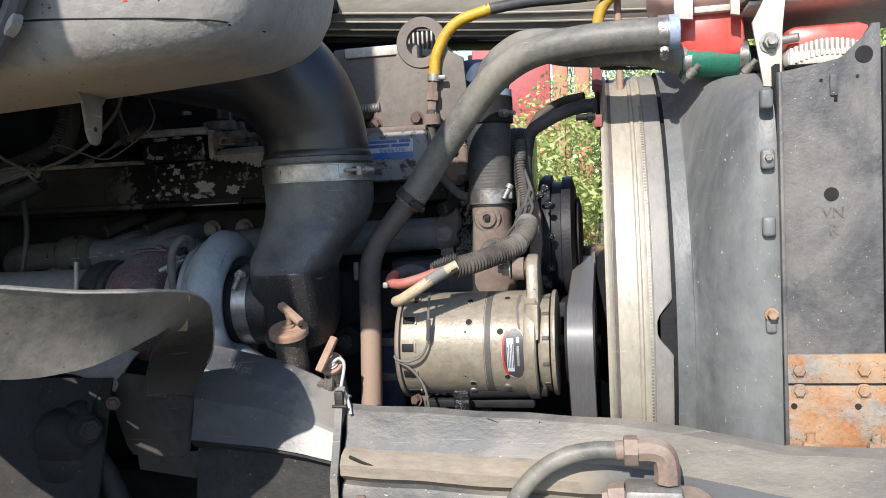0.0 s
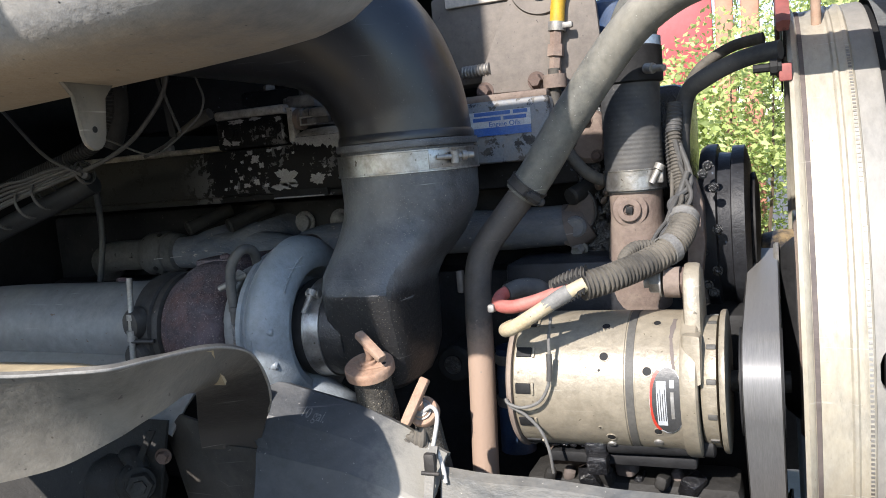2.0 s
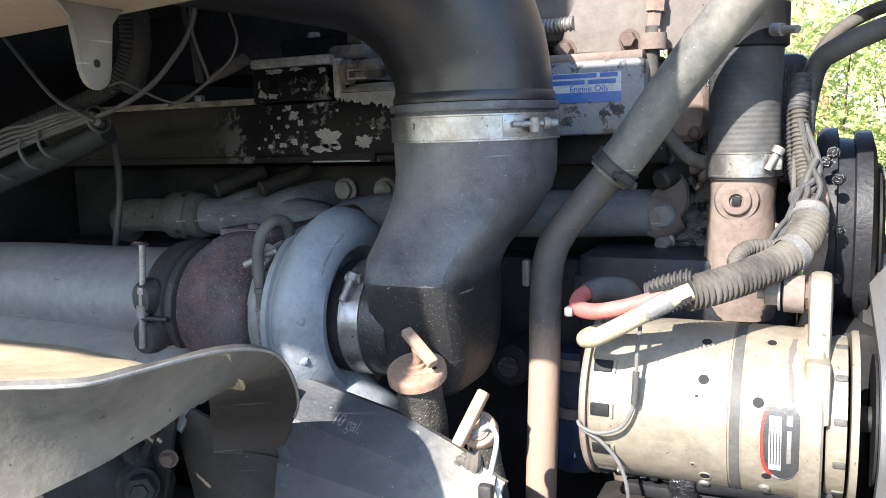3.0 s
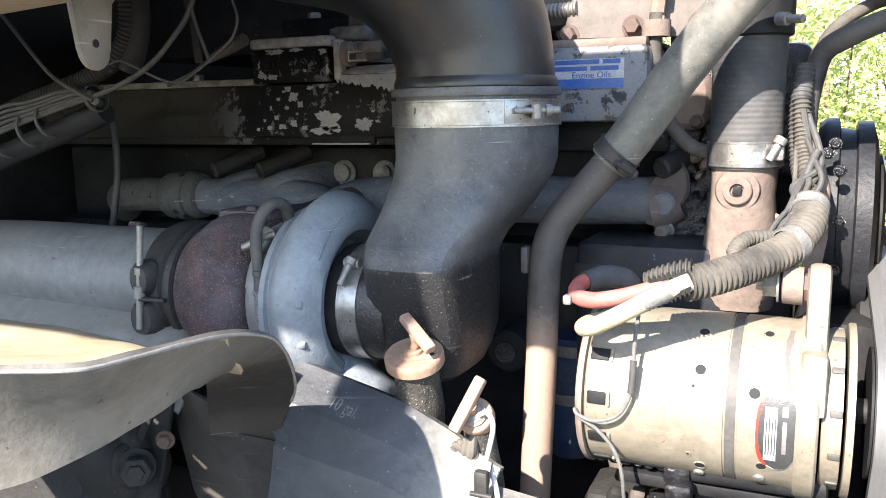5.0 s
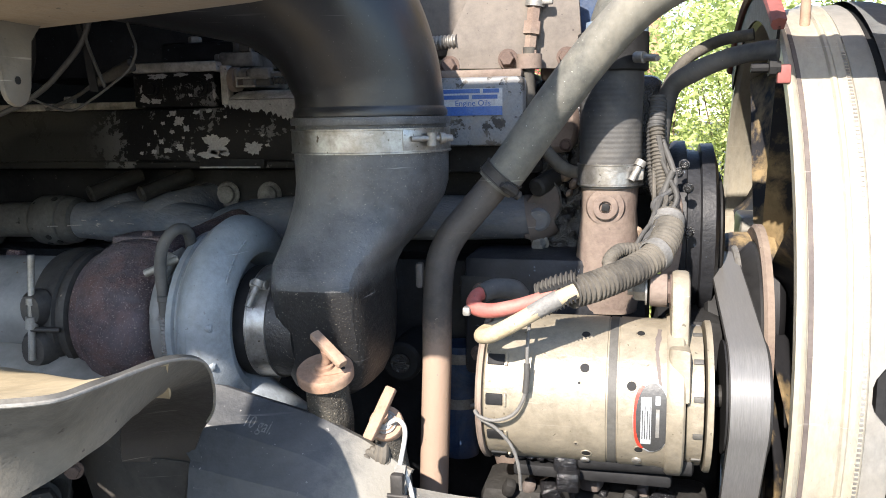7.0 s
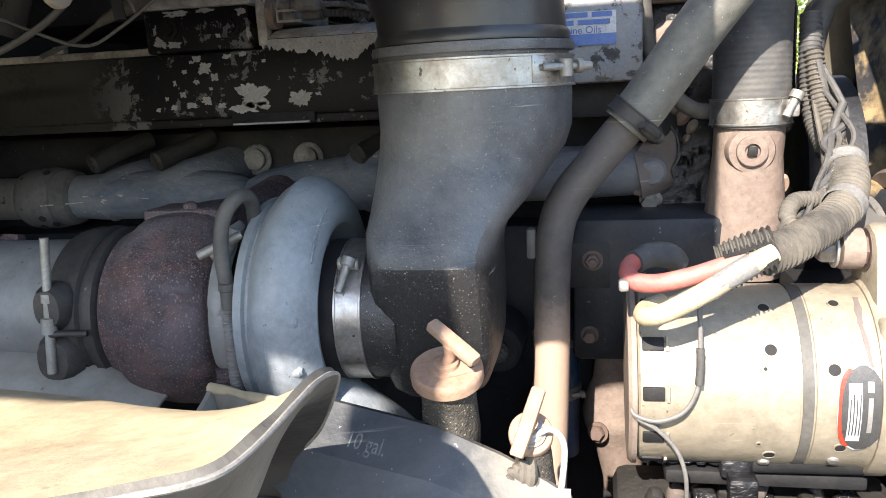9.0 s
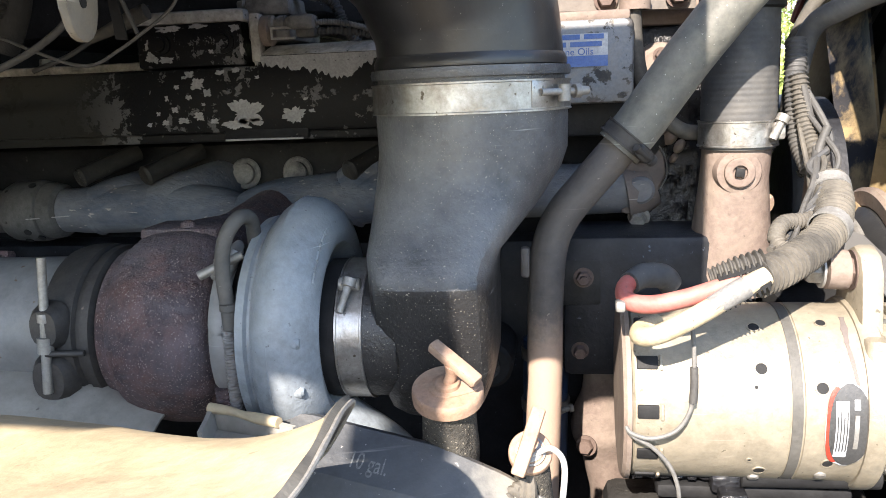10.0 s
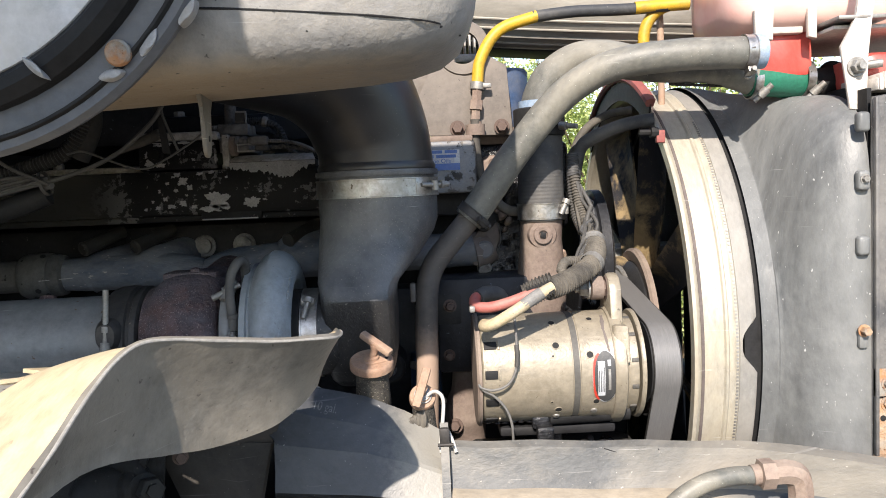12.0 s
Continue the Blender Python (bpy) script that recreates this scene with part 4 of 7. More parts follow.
lug_dn = part("v_band_lug", rings(bmesh.new(), [oval((-0.806, 1.091 - d_, 1.268), 0.018 * k_, 0.021 * k_, 2.6, (1, 0, 0), (0, 0, 1), 20) for d_, k_ in ((-0.006, 1.15), (0.004, 1.0), (0.010, 0.8))]), "darksteel", vb)
part("v_band_stud", lathe([(0, 0.0042), (0.035, 0.0042), (0.0355, 0.0068), (0.049, 0.0068), (0.0495, 0.0042), (0.062, 0.0042), (0.0625, 0.0060), (0.070, 0.0060), (0.0705, 0.0038), (0.118, 0.0038)], (-0.806, 1.079, 1.258), (0.05, 0.06, 1), 12), "zinc", vb)
part("cross_pin", cyl((-0.803, 1.079, 1.293), (-0.772, 1.086, 1.292), 0.0028, n=10), "darksteel", vb)
part("oil_feed", tube([(-0.637, 1.085, 1.322), (-0.640, 1.085, 1.360), (-0.637, 1.088, 1.388), (-0.629, 1.100, 1.404), (-0.626, 1.118, 1.400), (-0.628, 1.128, 1.380), (-0.629, 1.132, 1.350)], 0.0062, 16, 8), "hose_dk", tur, "black rubber oil line")
part("oil_feed_ferrule", lathe([(0, 0.0064), (0.001, 0.0078), (0.006, 0.0078), (0.007, 0.0068), (0.022, 0.0066), (0.023, 0.005)], (-0.637, 1.0845, 1.337), (0.0, 0.0, -1), 18), "hose_dk", tur)
part("braided_line", tube([(-0.640, 1.085, 1.318), (-0.639, 1.085, 1.288), (-0.638, 1.085, 1.246), (-0.632, 1.09, 1.18)], 0.0056, 12, 8, ribs=0.0030, rib_k=0.88), "pipe", tur, "braided steel line")
part("return_line", tube([(-0.650, 1.090, 1.262), (-0.648, 1.090, 1.240), (-0.640, 1.095, 1.20)], 0.0085, 14, 6, ribs=0.0034, rib_k=0.9), "rust", tur, "rusty braided return line")
part("inlet_lip", lathe([(-0.572, 0.055), (-0.570, 0.0615), (-0.556, 0.0615), (-0.555, 0.055)], (0, TY - 0.005, TZ), (1, 0, 0), 48), "black", tur)
ck = clamp(tur, (-0.5435, TY - 0.005, TZ), (1, 0, 0), 0.0605, 0.023)
part("screw_plate", box((-0.5435, 1.1235, 1.3385), (0.020, 0.003, 0.016), 0.001, Matrix.Rotation(radians(-44), 3, "X")), "steel", ck)
part("clamp_trunnion", cyl((-0.5525, 1.116, 1.345), (-0.5345, 1.116, 1.345), 0.0055, n=14, bev=0.001), "zinc", ck)
part("clamp_stud", lathe([(0, 0.0062), (0.007, 0.0062), (0.0075, 0.0035), (0.030, 0.0032)], (-0.5415, 1.113, 1.350), (-0.25, -0.50, -0.83), 12), "zinc", ck)

# ---- exhaust pipe ----
ex = thing("exhaust_pipe", (-1.2, 1.19, 1.23), "dull aluminised exhaust pipe behind the turbocharger", "exhaust pipe")
part("pipe_run", tube([(-0.815, TY, TZ), (-0.95, TY + 0.005, TZ - 0.002), (-1.15, TY + 0.01, TZ - 0.004), (-1.55, TY + 0.05, TZ - 0.03)], 0.0640, 32, 6), "pipe", ex)
part("pipe_bolt", hexbolt((-0.935, 1.208, 1.338), (0, 0.25, 1), 0.012, 0.018), "rust", ex)

# ---- air inlet: boot, clamp and elbow ----
boot = thing("intake_boot", (-0.47, 1.2, 1.21), "black moulded rubber intake boot, dusty and speckled", "boot")
SECT = [(1.520, -0.449, 1.220, .083, .083, 2), (1.475, -.449, 1.220, .0865, .0865, 2), (1.447, -.449, 1.220, .0858, .0858, 2), (1.430, -.4525, 1.220, .0835, .0865, 2.1), (1.418, -.457, 1.218, .080, .088, 2.2),
        (1.400, -.463, 1.212, .0735, .091, 2.6), (1.382, -.4705, 1.202, .0650, .093, 3.2), (1.366, -.4770, 1.188, .0565, .091, 4.2), (1.354, -.4775, 1.178, .0520, .086, 5),
        (1.345, -.4770, 1.171, .0508, .081, 5.5), (1.315, -.4768, 1.173, .0508, .076, 6), (1.29, -.4768, 1.177, .0505, .070, 6), (1.265, -.4768, 1.179, .0495, .067, 5.5), (1.245, -.478, 1.179, .047, .061, 4.5),
        (1.230, -.479, 1.178, .042, .053, 4), (1.221, -.481, 1.176, .032, .040, 3.5), (1.216, -.483, 1.175, .013, .017, 3)]
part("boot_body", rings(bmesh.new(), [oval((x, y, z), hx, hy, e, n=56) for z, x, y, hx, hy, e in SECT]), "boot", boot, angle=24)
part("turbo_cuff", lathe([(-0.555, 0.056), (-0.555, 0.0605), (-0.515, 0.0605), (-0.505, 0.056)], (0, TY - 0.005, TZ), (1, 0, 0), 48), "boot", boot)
part("top_bead", lathe([(0, 0.083), (0.0, 0.0885), (0.004, 0.0895), (0.008, 0.0885), (0.008, 0.083)], (-0.4490, 1.2200, 1.510), (0, 0, 1), 56, caps=False), "boot", boot)
cb = clamp(boot, (-0.4490, 1.2200, 1.493), (0, 0, 1), 0.0872, 0.026)
part("clamp_plate", box((-0.3820, 1.1635, 1.494), (0.030, 0.0022, 0.022), 0.0008, Matrix.Rotation(radians(49), 3, "Z")), "steel", cb)
for dx in (-.006, 0.001, 0.008):
    part("spot_weld", cyl((-0.3855 + dx, 1.1605 + dx * 1.1, 1.499), (-0.3845 + dx, 1.1615 + dx * 1.1, 1.499), 0.0022, n=10), "zinc", cb)
part("clamp_trunnion", cyl((-0.3655, 1.1700, 1.487), (-0.3655, 1.1700, 1.501), 0.0055, n=14), "zinc", cb)
part("clamp_screw", lathe([(0, 0.003), (0.03, 0.003), (0.0305, 0.0058), (0.036, 0.0058), (0.037, 0.004), (0.044, 0.0035)], (-0.3840, 1.1580, 1.495), (0.86, 0.51, 0), 12), "zinc", cb)
elb = thing("intake_elbow", (-0.4920, 1.1800, 1.51), "smooth black rubber intake elbow under the air cleaner", "elbow")
part("elbow_body", tube([(-0.4490, 1.2200, 1.503), (-0.4495, 1.2200, 1.535), (-0.4560, 1.2160, 1.575), (-0.4800, 1.2020, 1.630), (-0.5320, 1.1750, 1.676), (-0.6120, 1.1300, 1.700), (-0.7220, 1.0600, 1.725), (-0.792, 0.96, 1.76), (-0.822, 0.88, 1.79)], lambda f: 0.0825 + 0.022 * max(0.0, f - 0.2), 48, 8), "elbow", elb)
part("elbow_bead", lathe([(0, 0.082), (0.001, 0.0855), (0.006, 0.086), (0.011, 0.0835)], (-0.4490, 1.2200, 1.518), (0, 0, 1), 56, caps=False), "elbow", elb)

# ---- air cleaner ----
ac = thing("air_cleaner", (-0.68, 0.93, 1.575), "dusty grey moulded air cleaner housing with cracked paint", "air cleaner")
AC = []
for x, k in ((-0.316, .42), (-0.318, .60), (-0.324, .76), (-0.336, .875), (-0.356, .945), (-0.385, .985), (-0.43, 1.0), (-0.52, 1.005), (-0.62, 1.01), (-0.75, 1.015), (-0.90, 1.02), (-1.0, 1.02), (-1.46, 1.02)):
    low = np.interp(x, [-1.0, -0.79, -0.62, -0.54, -0.46, -0.386, -0.30], [1.580, 1.583, 1.590, 1.593, 1.597, 1.601, 1.604])
    cz = low + 0.185
    ring = oval((x, 0.835 + 0.12 * max(0.0, 1 - k) ** 0.8, cz + 0.03 * (1 - k)), 0.122 * min(1.0, k ** 0.9), 0.185 * k, 5.6, (0, 1, 0), (0, 0, 1), 72)
    for p in ring:
        over = p.z + 0.74 * p.y - 2.545
        if over > 0:
            p.z -= over * 0.92
    AC.append(ring)
shell = rings(bmesh.new(), AC)
bmesh.ops.recalc_face_normals(shell, faces=shell.faces)
skin = bvhtree.BVHTree.FromBMesh(shell)
part("housing", shell, "cleaner", ac)
line_ = []
for x_, z_ in ((-0.34, 1.628), (-0.36, 1.630), (-0.39, 1.632), (-0.43, 1.635), (-0.48, 1.639), (-0.54, 1.643), (-0.62, 1.646)):
    hit = skin.ray_cast(Vector((x_, 0.5, z_)), Vector((0, 1, 0)))[0]
    line_.append((x_, hit.y, z_))
part("seam", tube(line_, 0.0010, 6, 6, rough=0.5), "black", ac)
mark = writing("painted_mark", "FILTER", 0.040, pose(-0.397, 0.60, 1.6640, 90, 0, 0), "red_paint", ac, 0.0002)
for v in mark.data.vertices:
    hit = skin.ray_cast(Vector((v.co.x, 0.5, v.co.z)), Vector((0, 1, 0)))[0]
    v.co.y = hit.y - 0.0004 + (v.co.y - 0.60)
# round access cover with its seal, rim and clips
CV, CA = (-0.775, 0.715, 1.795), (0.12, 1, 0.05)
cv = part("access_cover", lathe([(0.004, 0.268), (-0.006, 0.270), (-0.013, 0.266), (-0.015, 0.236), (-0.018, 0.12), (-0.020, 0.0)], CV, CA, 96), "channel", ac, "blue-grey round access cover")
part("cover_seal", lathe([(-0.026, 0.212), (-0.032, 0.217), (-0.033, 0.226), (-0.026, 0.235), (-0.012, 0.237), (-0.012, 0.210)], CV, CA, 96, caps=False), "black", cv, "black rubber seal")
part("cover_face", lathe([(-0.020, 0.2135), (-0.027, 0.211), (-0.029, 0.20), (-0.031, 0.0)], CV, CA, 96), "facepale", cv, "pale grey face")
part("cover_rim", lathe([(-0.013, 0.254), (-0.018, 0.2555), (-0.018, 0.258), (-0.013, 0.2595)], CV, CA, 96, caps=False), "black", cv)
part("cover_bolt", lathe([(0, 0.0095), (0.003, 0.0105), (0.006, 0.0105), (0.0075, 0.009), (0.0065, 0.0075), (0.0065, 0.001)], (-0.613, 0.690, 1.605), (-0.1, -1, -0.1), 24), "rusty", cv)
for px_, pz_, an, hl, hw in ((-0.590, 1.614, 60, 0.0145, 0.0055), (-0.621, 1.5885, 14, 0.011, 0.0048), (-0.676, 1.5945, -46, 0.012, 0.0030), (-0.559, 1.635, 57, 0.0125, 0.0042)):
    un, vn = Vector((math.cos(radians(an)), 0, math.sin(radians(an)))), Vector((-math.sin(radians(an)), 0, math.cos(radians(an))))
    part("cover_clip", rings(bmesh.new(), [oval((px_ + 0.003 * e_, 0.690 - d_ - (0.012 if hw < 0.004 else 0), pz_), hl * k_, hw * k_, 1.7, un, vn, 20) for d_, k_, e_ in ((-0.010, 1.0, 0), (0.0015, 0.95, 0), (0.0045, 0.55, 1))]), "facegrey", cv)
def tab_pt(s, z, off=0.0):
    """Along the hanging tab's plane, and off it."""
    return (-0.598 + 0.087 * s + 0.996 * off, 0.860 - 0.996 * s + 0.087 * off, z)


tip_ = [tab_pt(0.0145 * math.cos(radians(a_)), 1.5435 + 0.0145 * math.sin(radians(a_))) for a_ in range(0, -181, -20)]
tabm = part("hanging_tab", prism([tab_pt(-0.044, 1.597), tab_pt(0.044, 1.597), tab_pt(0.030, 1.588), tab_pt(0.0185, 1.578)] + tip_ + [tab_pt(-0.0185, 1.578), tab_pt(-0.030, 1.588)], (0.0045, 0.0004, 0), 0.0012), "lip", ac, "pale steel tab")
part("tab_hole", cyl(tab_pt(0.0, 1.548, 0.0040), tab_pt(0.0, 1.548, 0.0052), 0.0030, n=12), "black", tabm)

# ---- fan, ring and shroud ----
FY, FZ = 1.527, 1.208
RY, RZ = 1.587, 1.238


def rx(x):
    """Along the ring's axis, its true width."""
    return x + 0.012 + 0.111 * (x + 0.014)


fs = thing("fan_shroud", (0.1, RY, 0.80), "weathered grey fan shroud with bleached metal fan ring", "fan shroud")
part("fan_ring", lathe([(rx(x_), r_) for x_, r_ in [(-0.010, 0.398), (-0.016, 0.404), (-0.016, 0.420), (-0.012, 0.422), (-0.008, 0.4195), (-0.006, 0.415), (0.002, 0.4145), (0.024, 0.4155), (0.026, 0.4185), (0.029, 0.4185), (0.031, 0.4160), (0.036, 0.4170), (0.038, 0.4190), (0.042, 0.4190), (0.044, 0.4165), (0.044, 0.398), (0.02, 0.396), (-0.010, 0.398)]], (0, RY, RZ), (1, 0, 0), 128, caps=False), "ring", fs, "sun-bleached metal ring")
part("ring_groove", lathe([(rx(x_), r_) for x_, r_ in [(-0.0062, 0.4138), (-0.0055, 0.4158), (-0.0015, 0.4155), (-0.0008, 0.4138)]], (0, RY, RZ), (1, 0, 0), 128, caps=False), "browned", fs, "brown stained groove")
skirt = lathe([(rx(x_), r_) for x_, r_ in [(0.0442, 0.398), (0.0442, 0.4166), (0.052, 0.4172), (0.060, 0.4176), (0.064, 0.4180), (0.0665, 0.4165), (0.0665, 0.400)]], (0, RY, RZ), (1, 0, 0), 320, caps=False)
for v in skirt.verts:
    if v.co.y < RY:
        w = max(0.0, 1 - abs((v.co.z - 1.246) / 0.037))
        v.co.x = rx(0.0442) + (v.co.x - rx(0.0442)) * (1 - 0.85 * min(1.0, w * 1.5) ** 0.8)
part("ring_skirt", skirt, "ringdull", fs, "dull grey skirt with a notch")
def arc_band(a0, a1, prof):
    """A band along part of the ring."""
    rows_ = []
    for k in range(37):
        a = radians(a0 + (a1 - a0) * k / 36)
        rows_.append([(rx(x), RY - r * math.cos(a), RZ + r * math.sin(a)) for r, x in prof])
    return rings(bmesh.new(), rows_)


part("flange_web", arc_band(58, 128, ((0.402, -0.017), (0.402, -0.020), (0.440, -0.020), (0.440, -0.017))), "black", fs)
part("red_flange", arc_band(58, 128, ((0.436, -0.014), (0.436, -0.024), (0.441, -0.027), (0.447, -0.026), (0.450, -0.020), (0.448, -0.012))), "ring_red", fs, "faded red flange segment")
bmk = bmesh.new()
for k in range(150):
    a = radians(-55 + 110 * k / 150)
    c = Vector((rx(0.040), RY - 0.4190 * math.cos(a), RZ + 0.4190 * math.sin(a)))
    box(c, (0.0035, 0.0016, 0.0026), 0, Matrix.Rotation(-a, 3, "X"), bmk)
part("slot_strip", bmk, "zinc", fs)["kind"] = "stuff"
inner = lathe([(x_ + 0.021, r_) for x_, r_ in [(0.05, 0.402), (0.05, 0.4125), (0.10, 0.4125), (0.10, 0.402)]], (0, RY, RZ), (1, 0, 0), 96, caps=False)
part("gap_seal", inner, "black", fs)
secs = []
for x, e, f in ((0.0722, 2, -0.02), (0.0765, 2, -0.005), (0.096, 2.0, 0.02), (0.104, 2.15, 0.08), (0.125, 2.7, 0.35), (0.150, 3.7, 0.65), (0.180, 5.5, 0.9), (0.205, 7.5, 1), (0.222, 7.5, 1)):
    hy = 0.4215 * (1 - f) + 0.412 * f
    hz = 0.4215 * (1 - f) + 0.400 * f
    ring = []
    g_ = min(1.0, max(0.0, f))
    for p in oval((x + 0.021 * (1 - g_), RY - 0.060 * g_, RZ - 0.030 * g_), hy, hz, e, (0, 1, 0), (0, 0, 1), 160):
        ring.append(p)
    secs.append(ring)
part("shroud_body", rings(bmesh.new(), secs, caps=False), "shroud", fs, "scuffed dark grey plastic")
part("shroud_back", prism([(0.223, 1.127, 0.82), (0.223, 1.927, 0.82), (0.223, 1.927, 1.60), (0.223, 1.127, 1.60)], (0.006, 0, 0), 0), "black", fs)
for z in (1.558, 1.480, 1.392):
    ear = part("bolt_ear", box((0.2085, 1.1125, z - 0.004), (0.017, 0.015, 0.027), 0.005, segs=3), "shroud", fs)
    if z < 1.5 and z > 1.4:
        part("ear_bolt", hexbolt((0.2085, 1.1055, z - 0.002), (0, -1, 0), 0.005, 0.005), "zinc", ear)
low_ear = part("bolt_ear", box((0.209, 1.1135, 1.262), (0.014, 0.010, 0.030), 0.004), "shroud", fs)
part("ear_bolt", hexbolt((0.209, 1.109, 1.272), (0, -1, 0), 0.0065, 0.010, True), "rusty", low_ear, "rusty bolt")
ridge = bmesh.new()
rows_ = []
for k in range(44):
    a = radians(-62 + 124 * k / 43)
    q = [(0.094, 0.4208), (0.097, 0.4238), (0.101, 0.4238), (0.104, 0.4208)]
    rows_.append([(x + 0.021, RY - r * math.cos(a), RZ + r * math.sin(a)) for x, r in q])
part("shroud_ridge", rings(ridge, rows_), "shroud", fs)

fan = thing("cooling_fan", (0.02, RY, RZ), "dark cooling fan inside the ring, bent blades with tan patches painted for sunlit spots", "fan")
part("hub", lathe([(-0.05, 0.06), (-0.045, 0.10), (-0.02, 0.105), (0.03, 0.105), (0.04, 0.09)], (0, RY, RZ), (1, 0, 0), 40), "fan", fan)
for k in range(8):
    a0 = radians(20 + 45 * k)
    grid = []
    for i in range(9):
        r = 0.085 + (0.385 - 0.085) * i / 8
        row = []
        for j in range(6):
            s = (j / 5 - 0.5)
            wid = 0.055 + 0.03 * i / 8
            tw = radians(38 - 14 * i / 8)
            tang, ax = s * wid * math.cos(tw), s * wid * math.sin(tw) + 0.012 * (1 - 4 * s * s)
            a = a0 + tang / r
            row.append((0.030 + ax * 0.9, RY + r * math.cos(a), RZ + r * math.sin(a)))
        grid.append(row)
    bl = part("blade", sheet(grid, 0.004), "fan", fan)
    if k in (3,):
        part("blade_mark", sheet([[Vector(p) + Vector((-0.0012, 0, 0)) for p in row[3:5]] for row in grid[5:8]], 0.0008), "sticker_r", bl, "red balance mark")

# ---- radiator and its side frame ----
rad = thing("radiator", (0.3, FY, 0.80), "dark radiator core with dusty painted steel side frame", "radiator")
part("core", box((0.275, FY + 0.02, 1.2), (0.085, 0.78, 0.82), 0.004), "black", rad)
sp = part("side_plate", prism([(0.222, 1.112, 1.096), (0.346, 1.112, 1.096), (0.346, 1.112, 1.640), (0.335, 1.112, 1.640), (0.328, 1.112, 1.625), (0.303, 1.112, 1.603), (0.296, 1.112, 1.597), (0.222, 1.112, 1.587)], (0, 0.006, 0), 0.0015), "panel", rad, "dusty black painted side plate")
part("plate_flange", box((0.2245, 1.1075, 1.342), (0.005, 0.009, 0.488), 0.0015), "panel", rad)
part("plate_edge", box((0.351, 1.135, 1.35), (0.008, 0.05, 0.52), 0.002), "black", rad)
for x, z, r in ((0.285, 1.427, 0.0088), (0.326, 1.602, 0.0105), (0.275, 1.573, 0.002), (0.318, 1.575, 0.002)):
    part("plate_hole", cyl((x, 1.1118, z), (x, 1.1105, z), r, n=24), "black", sp)
part("plate_slot", box((0.292, 1.1108, 1.556), (0.004, 0.002, 0.022), 0.0008), "black", sp)
for s_, z_ in (("VN", 1.402), ("R", 1.380)):
    writing("stencil", s_, 0.020, pose(0.287, 1.1112, z_, 90, 0, 0), "stencil", sp, 0.0003)
part("plate_rib", box((0.290, 1.1108, 1.566), (0.010, 0.004, 0.028), 0.002), "panel", sp)
part("fin_bed", box((0.291, 1.18, 1.606), (0.104, 0.10, 0.020), 0.006), "white_pl", rad)
for k in range(16):
    part("fin", box((0.244 + k * 0.0062, 1.18, 1.608 + 0.010 * math.sin(k / 15 * math.pi)), (0.0042, 0.104, 0.022), 0.0015), "white_pl", rad)
part("top_tank", box((0.30, FY, 1.63), (0.11, 0.72, 0.05), 0.015), "red_tank", rad)
serr = bmesh.new()
for k in range(70):
    box((0.3575, 1.12, 1.10 + k * 0.0062), (0.005, 0.02, 0.0036), 0, bm=serr)
part("edge_strip", serr, "black", rad)["kind"] = "stuff"
rb = thing("mounting_bracket", (0.285, 1.105, 1.095), "rusted orange steel bracket bolted to the radiator frame", "bracket")
part("lower_plate", prism([(0.222, 1.108, 1.096), (0.346, 1.108, 1.096), (0.346, 1.108, 1.177), (0.222, 1.108, 1.177)], (0, 0.0035, 0), 0.0012), "rusty", rb)
part("upper_bar", prism([(0.222, 1.104, 1.181), (0.46, 1.104, 1.181), (0.46, 1.104, 1.219), (0.222, 1.104, 1.219)], (0, 0.0075, 0), 0.0015), "rusty", rb)
part("foot", box((0.284, 1.085, 1.0965), (0.124, 0.05, 0.005), 0.0015), "rusty", rb)
for x in (0.240, 0.318):
    part("bar_bolt", hexbolt((x, 1.104, 1.199), (0, -1, 0), 0.0080, 0.005, True), "rusty", rb)
    part("plate_bolt", hexbolt((x + 0.001, 1.108, 1.170), (0, -1, 0), 0.0075, 0.004, True), "rusty", rb)
    part("plate_bore", cyl((x - 0.006, 1.1078, 1.150), (x - 0.006, 1.1068, 1.150), 0.004, n=14), "black", rb)
    part("foot_nut", hexbolt((x + 0.008, 1.083, 1.099), (0, 0, 1), 0.011, 0.010, True, 0.012), "rusty", rb)

# ---- alternator ----
AY, AZ, AR = 1.225, 1.217, 0.0805
alt = thing("alternator", (-0.2, AY, 1.13), "dusty cream cast alternator with printed oval label", "alternator")
bmh = lathe([(-0.311, 0.050), (-0.311, 0.0765), (-0.308, 0.0795), (-0.300, AR - 0.0008), (-0.1835, AR), (-0.183, AR - 0.0012), (-0.1715, AR - 0.0012), (-0.171, AR), (-0.128, AR), (-0.124, AR + 0.0015), (-0.118, AR + 0.0015), (-0.116, 0.070)], (0, AY, AZ), (1, 0, 0), 80)
body = part("casing", bmh, "alt", alt)
part("centre_band", lathe([(-0.1815, AR - 0.002), (-0.1815, AR - 0.0002), (-0.173, AR - 0.0002), (-0.173, AR - 0.002)], (0, AY, AZ), (1, 0, 0), 80, caps=False), "alt_band", body, "dark joint band")


def on_casing(x, ang, r=AR):
    a = radians(ang)
    return Vector((x, AY - r * math.cos(a), AZ + r * math.sin(a))), Vector((0, -math.cos(a), math.sin(a)))


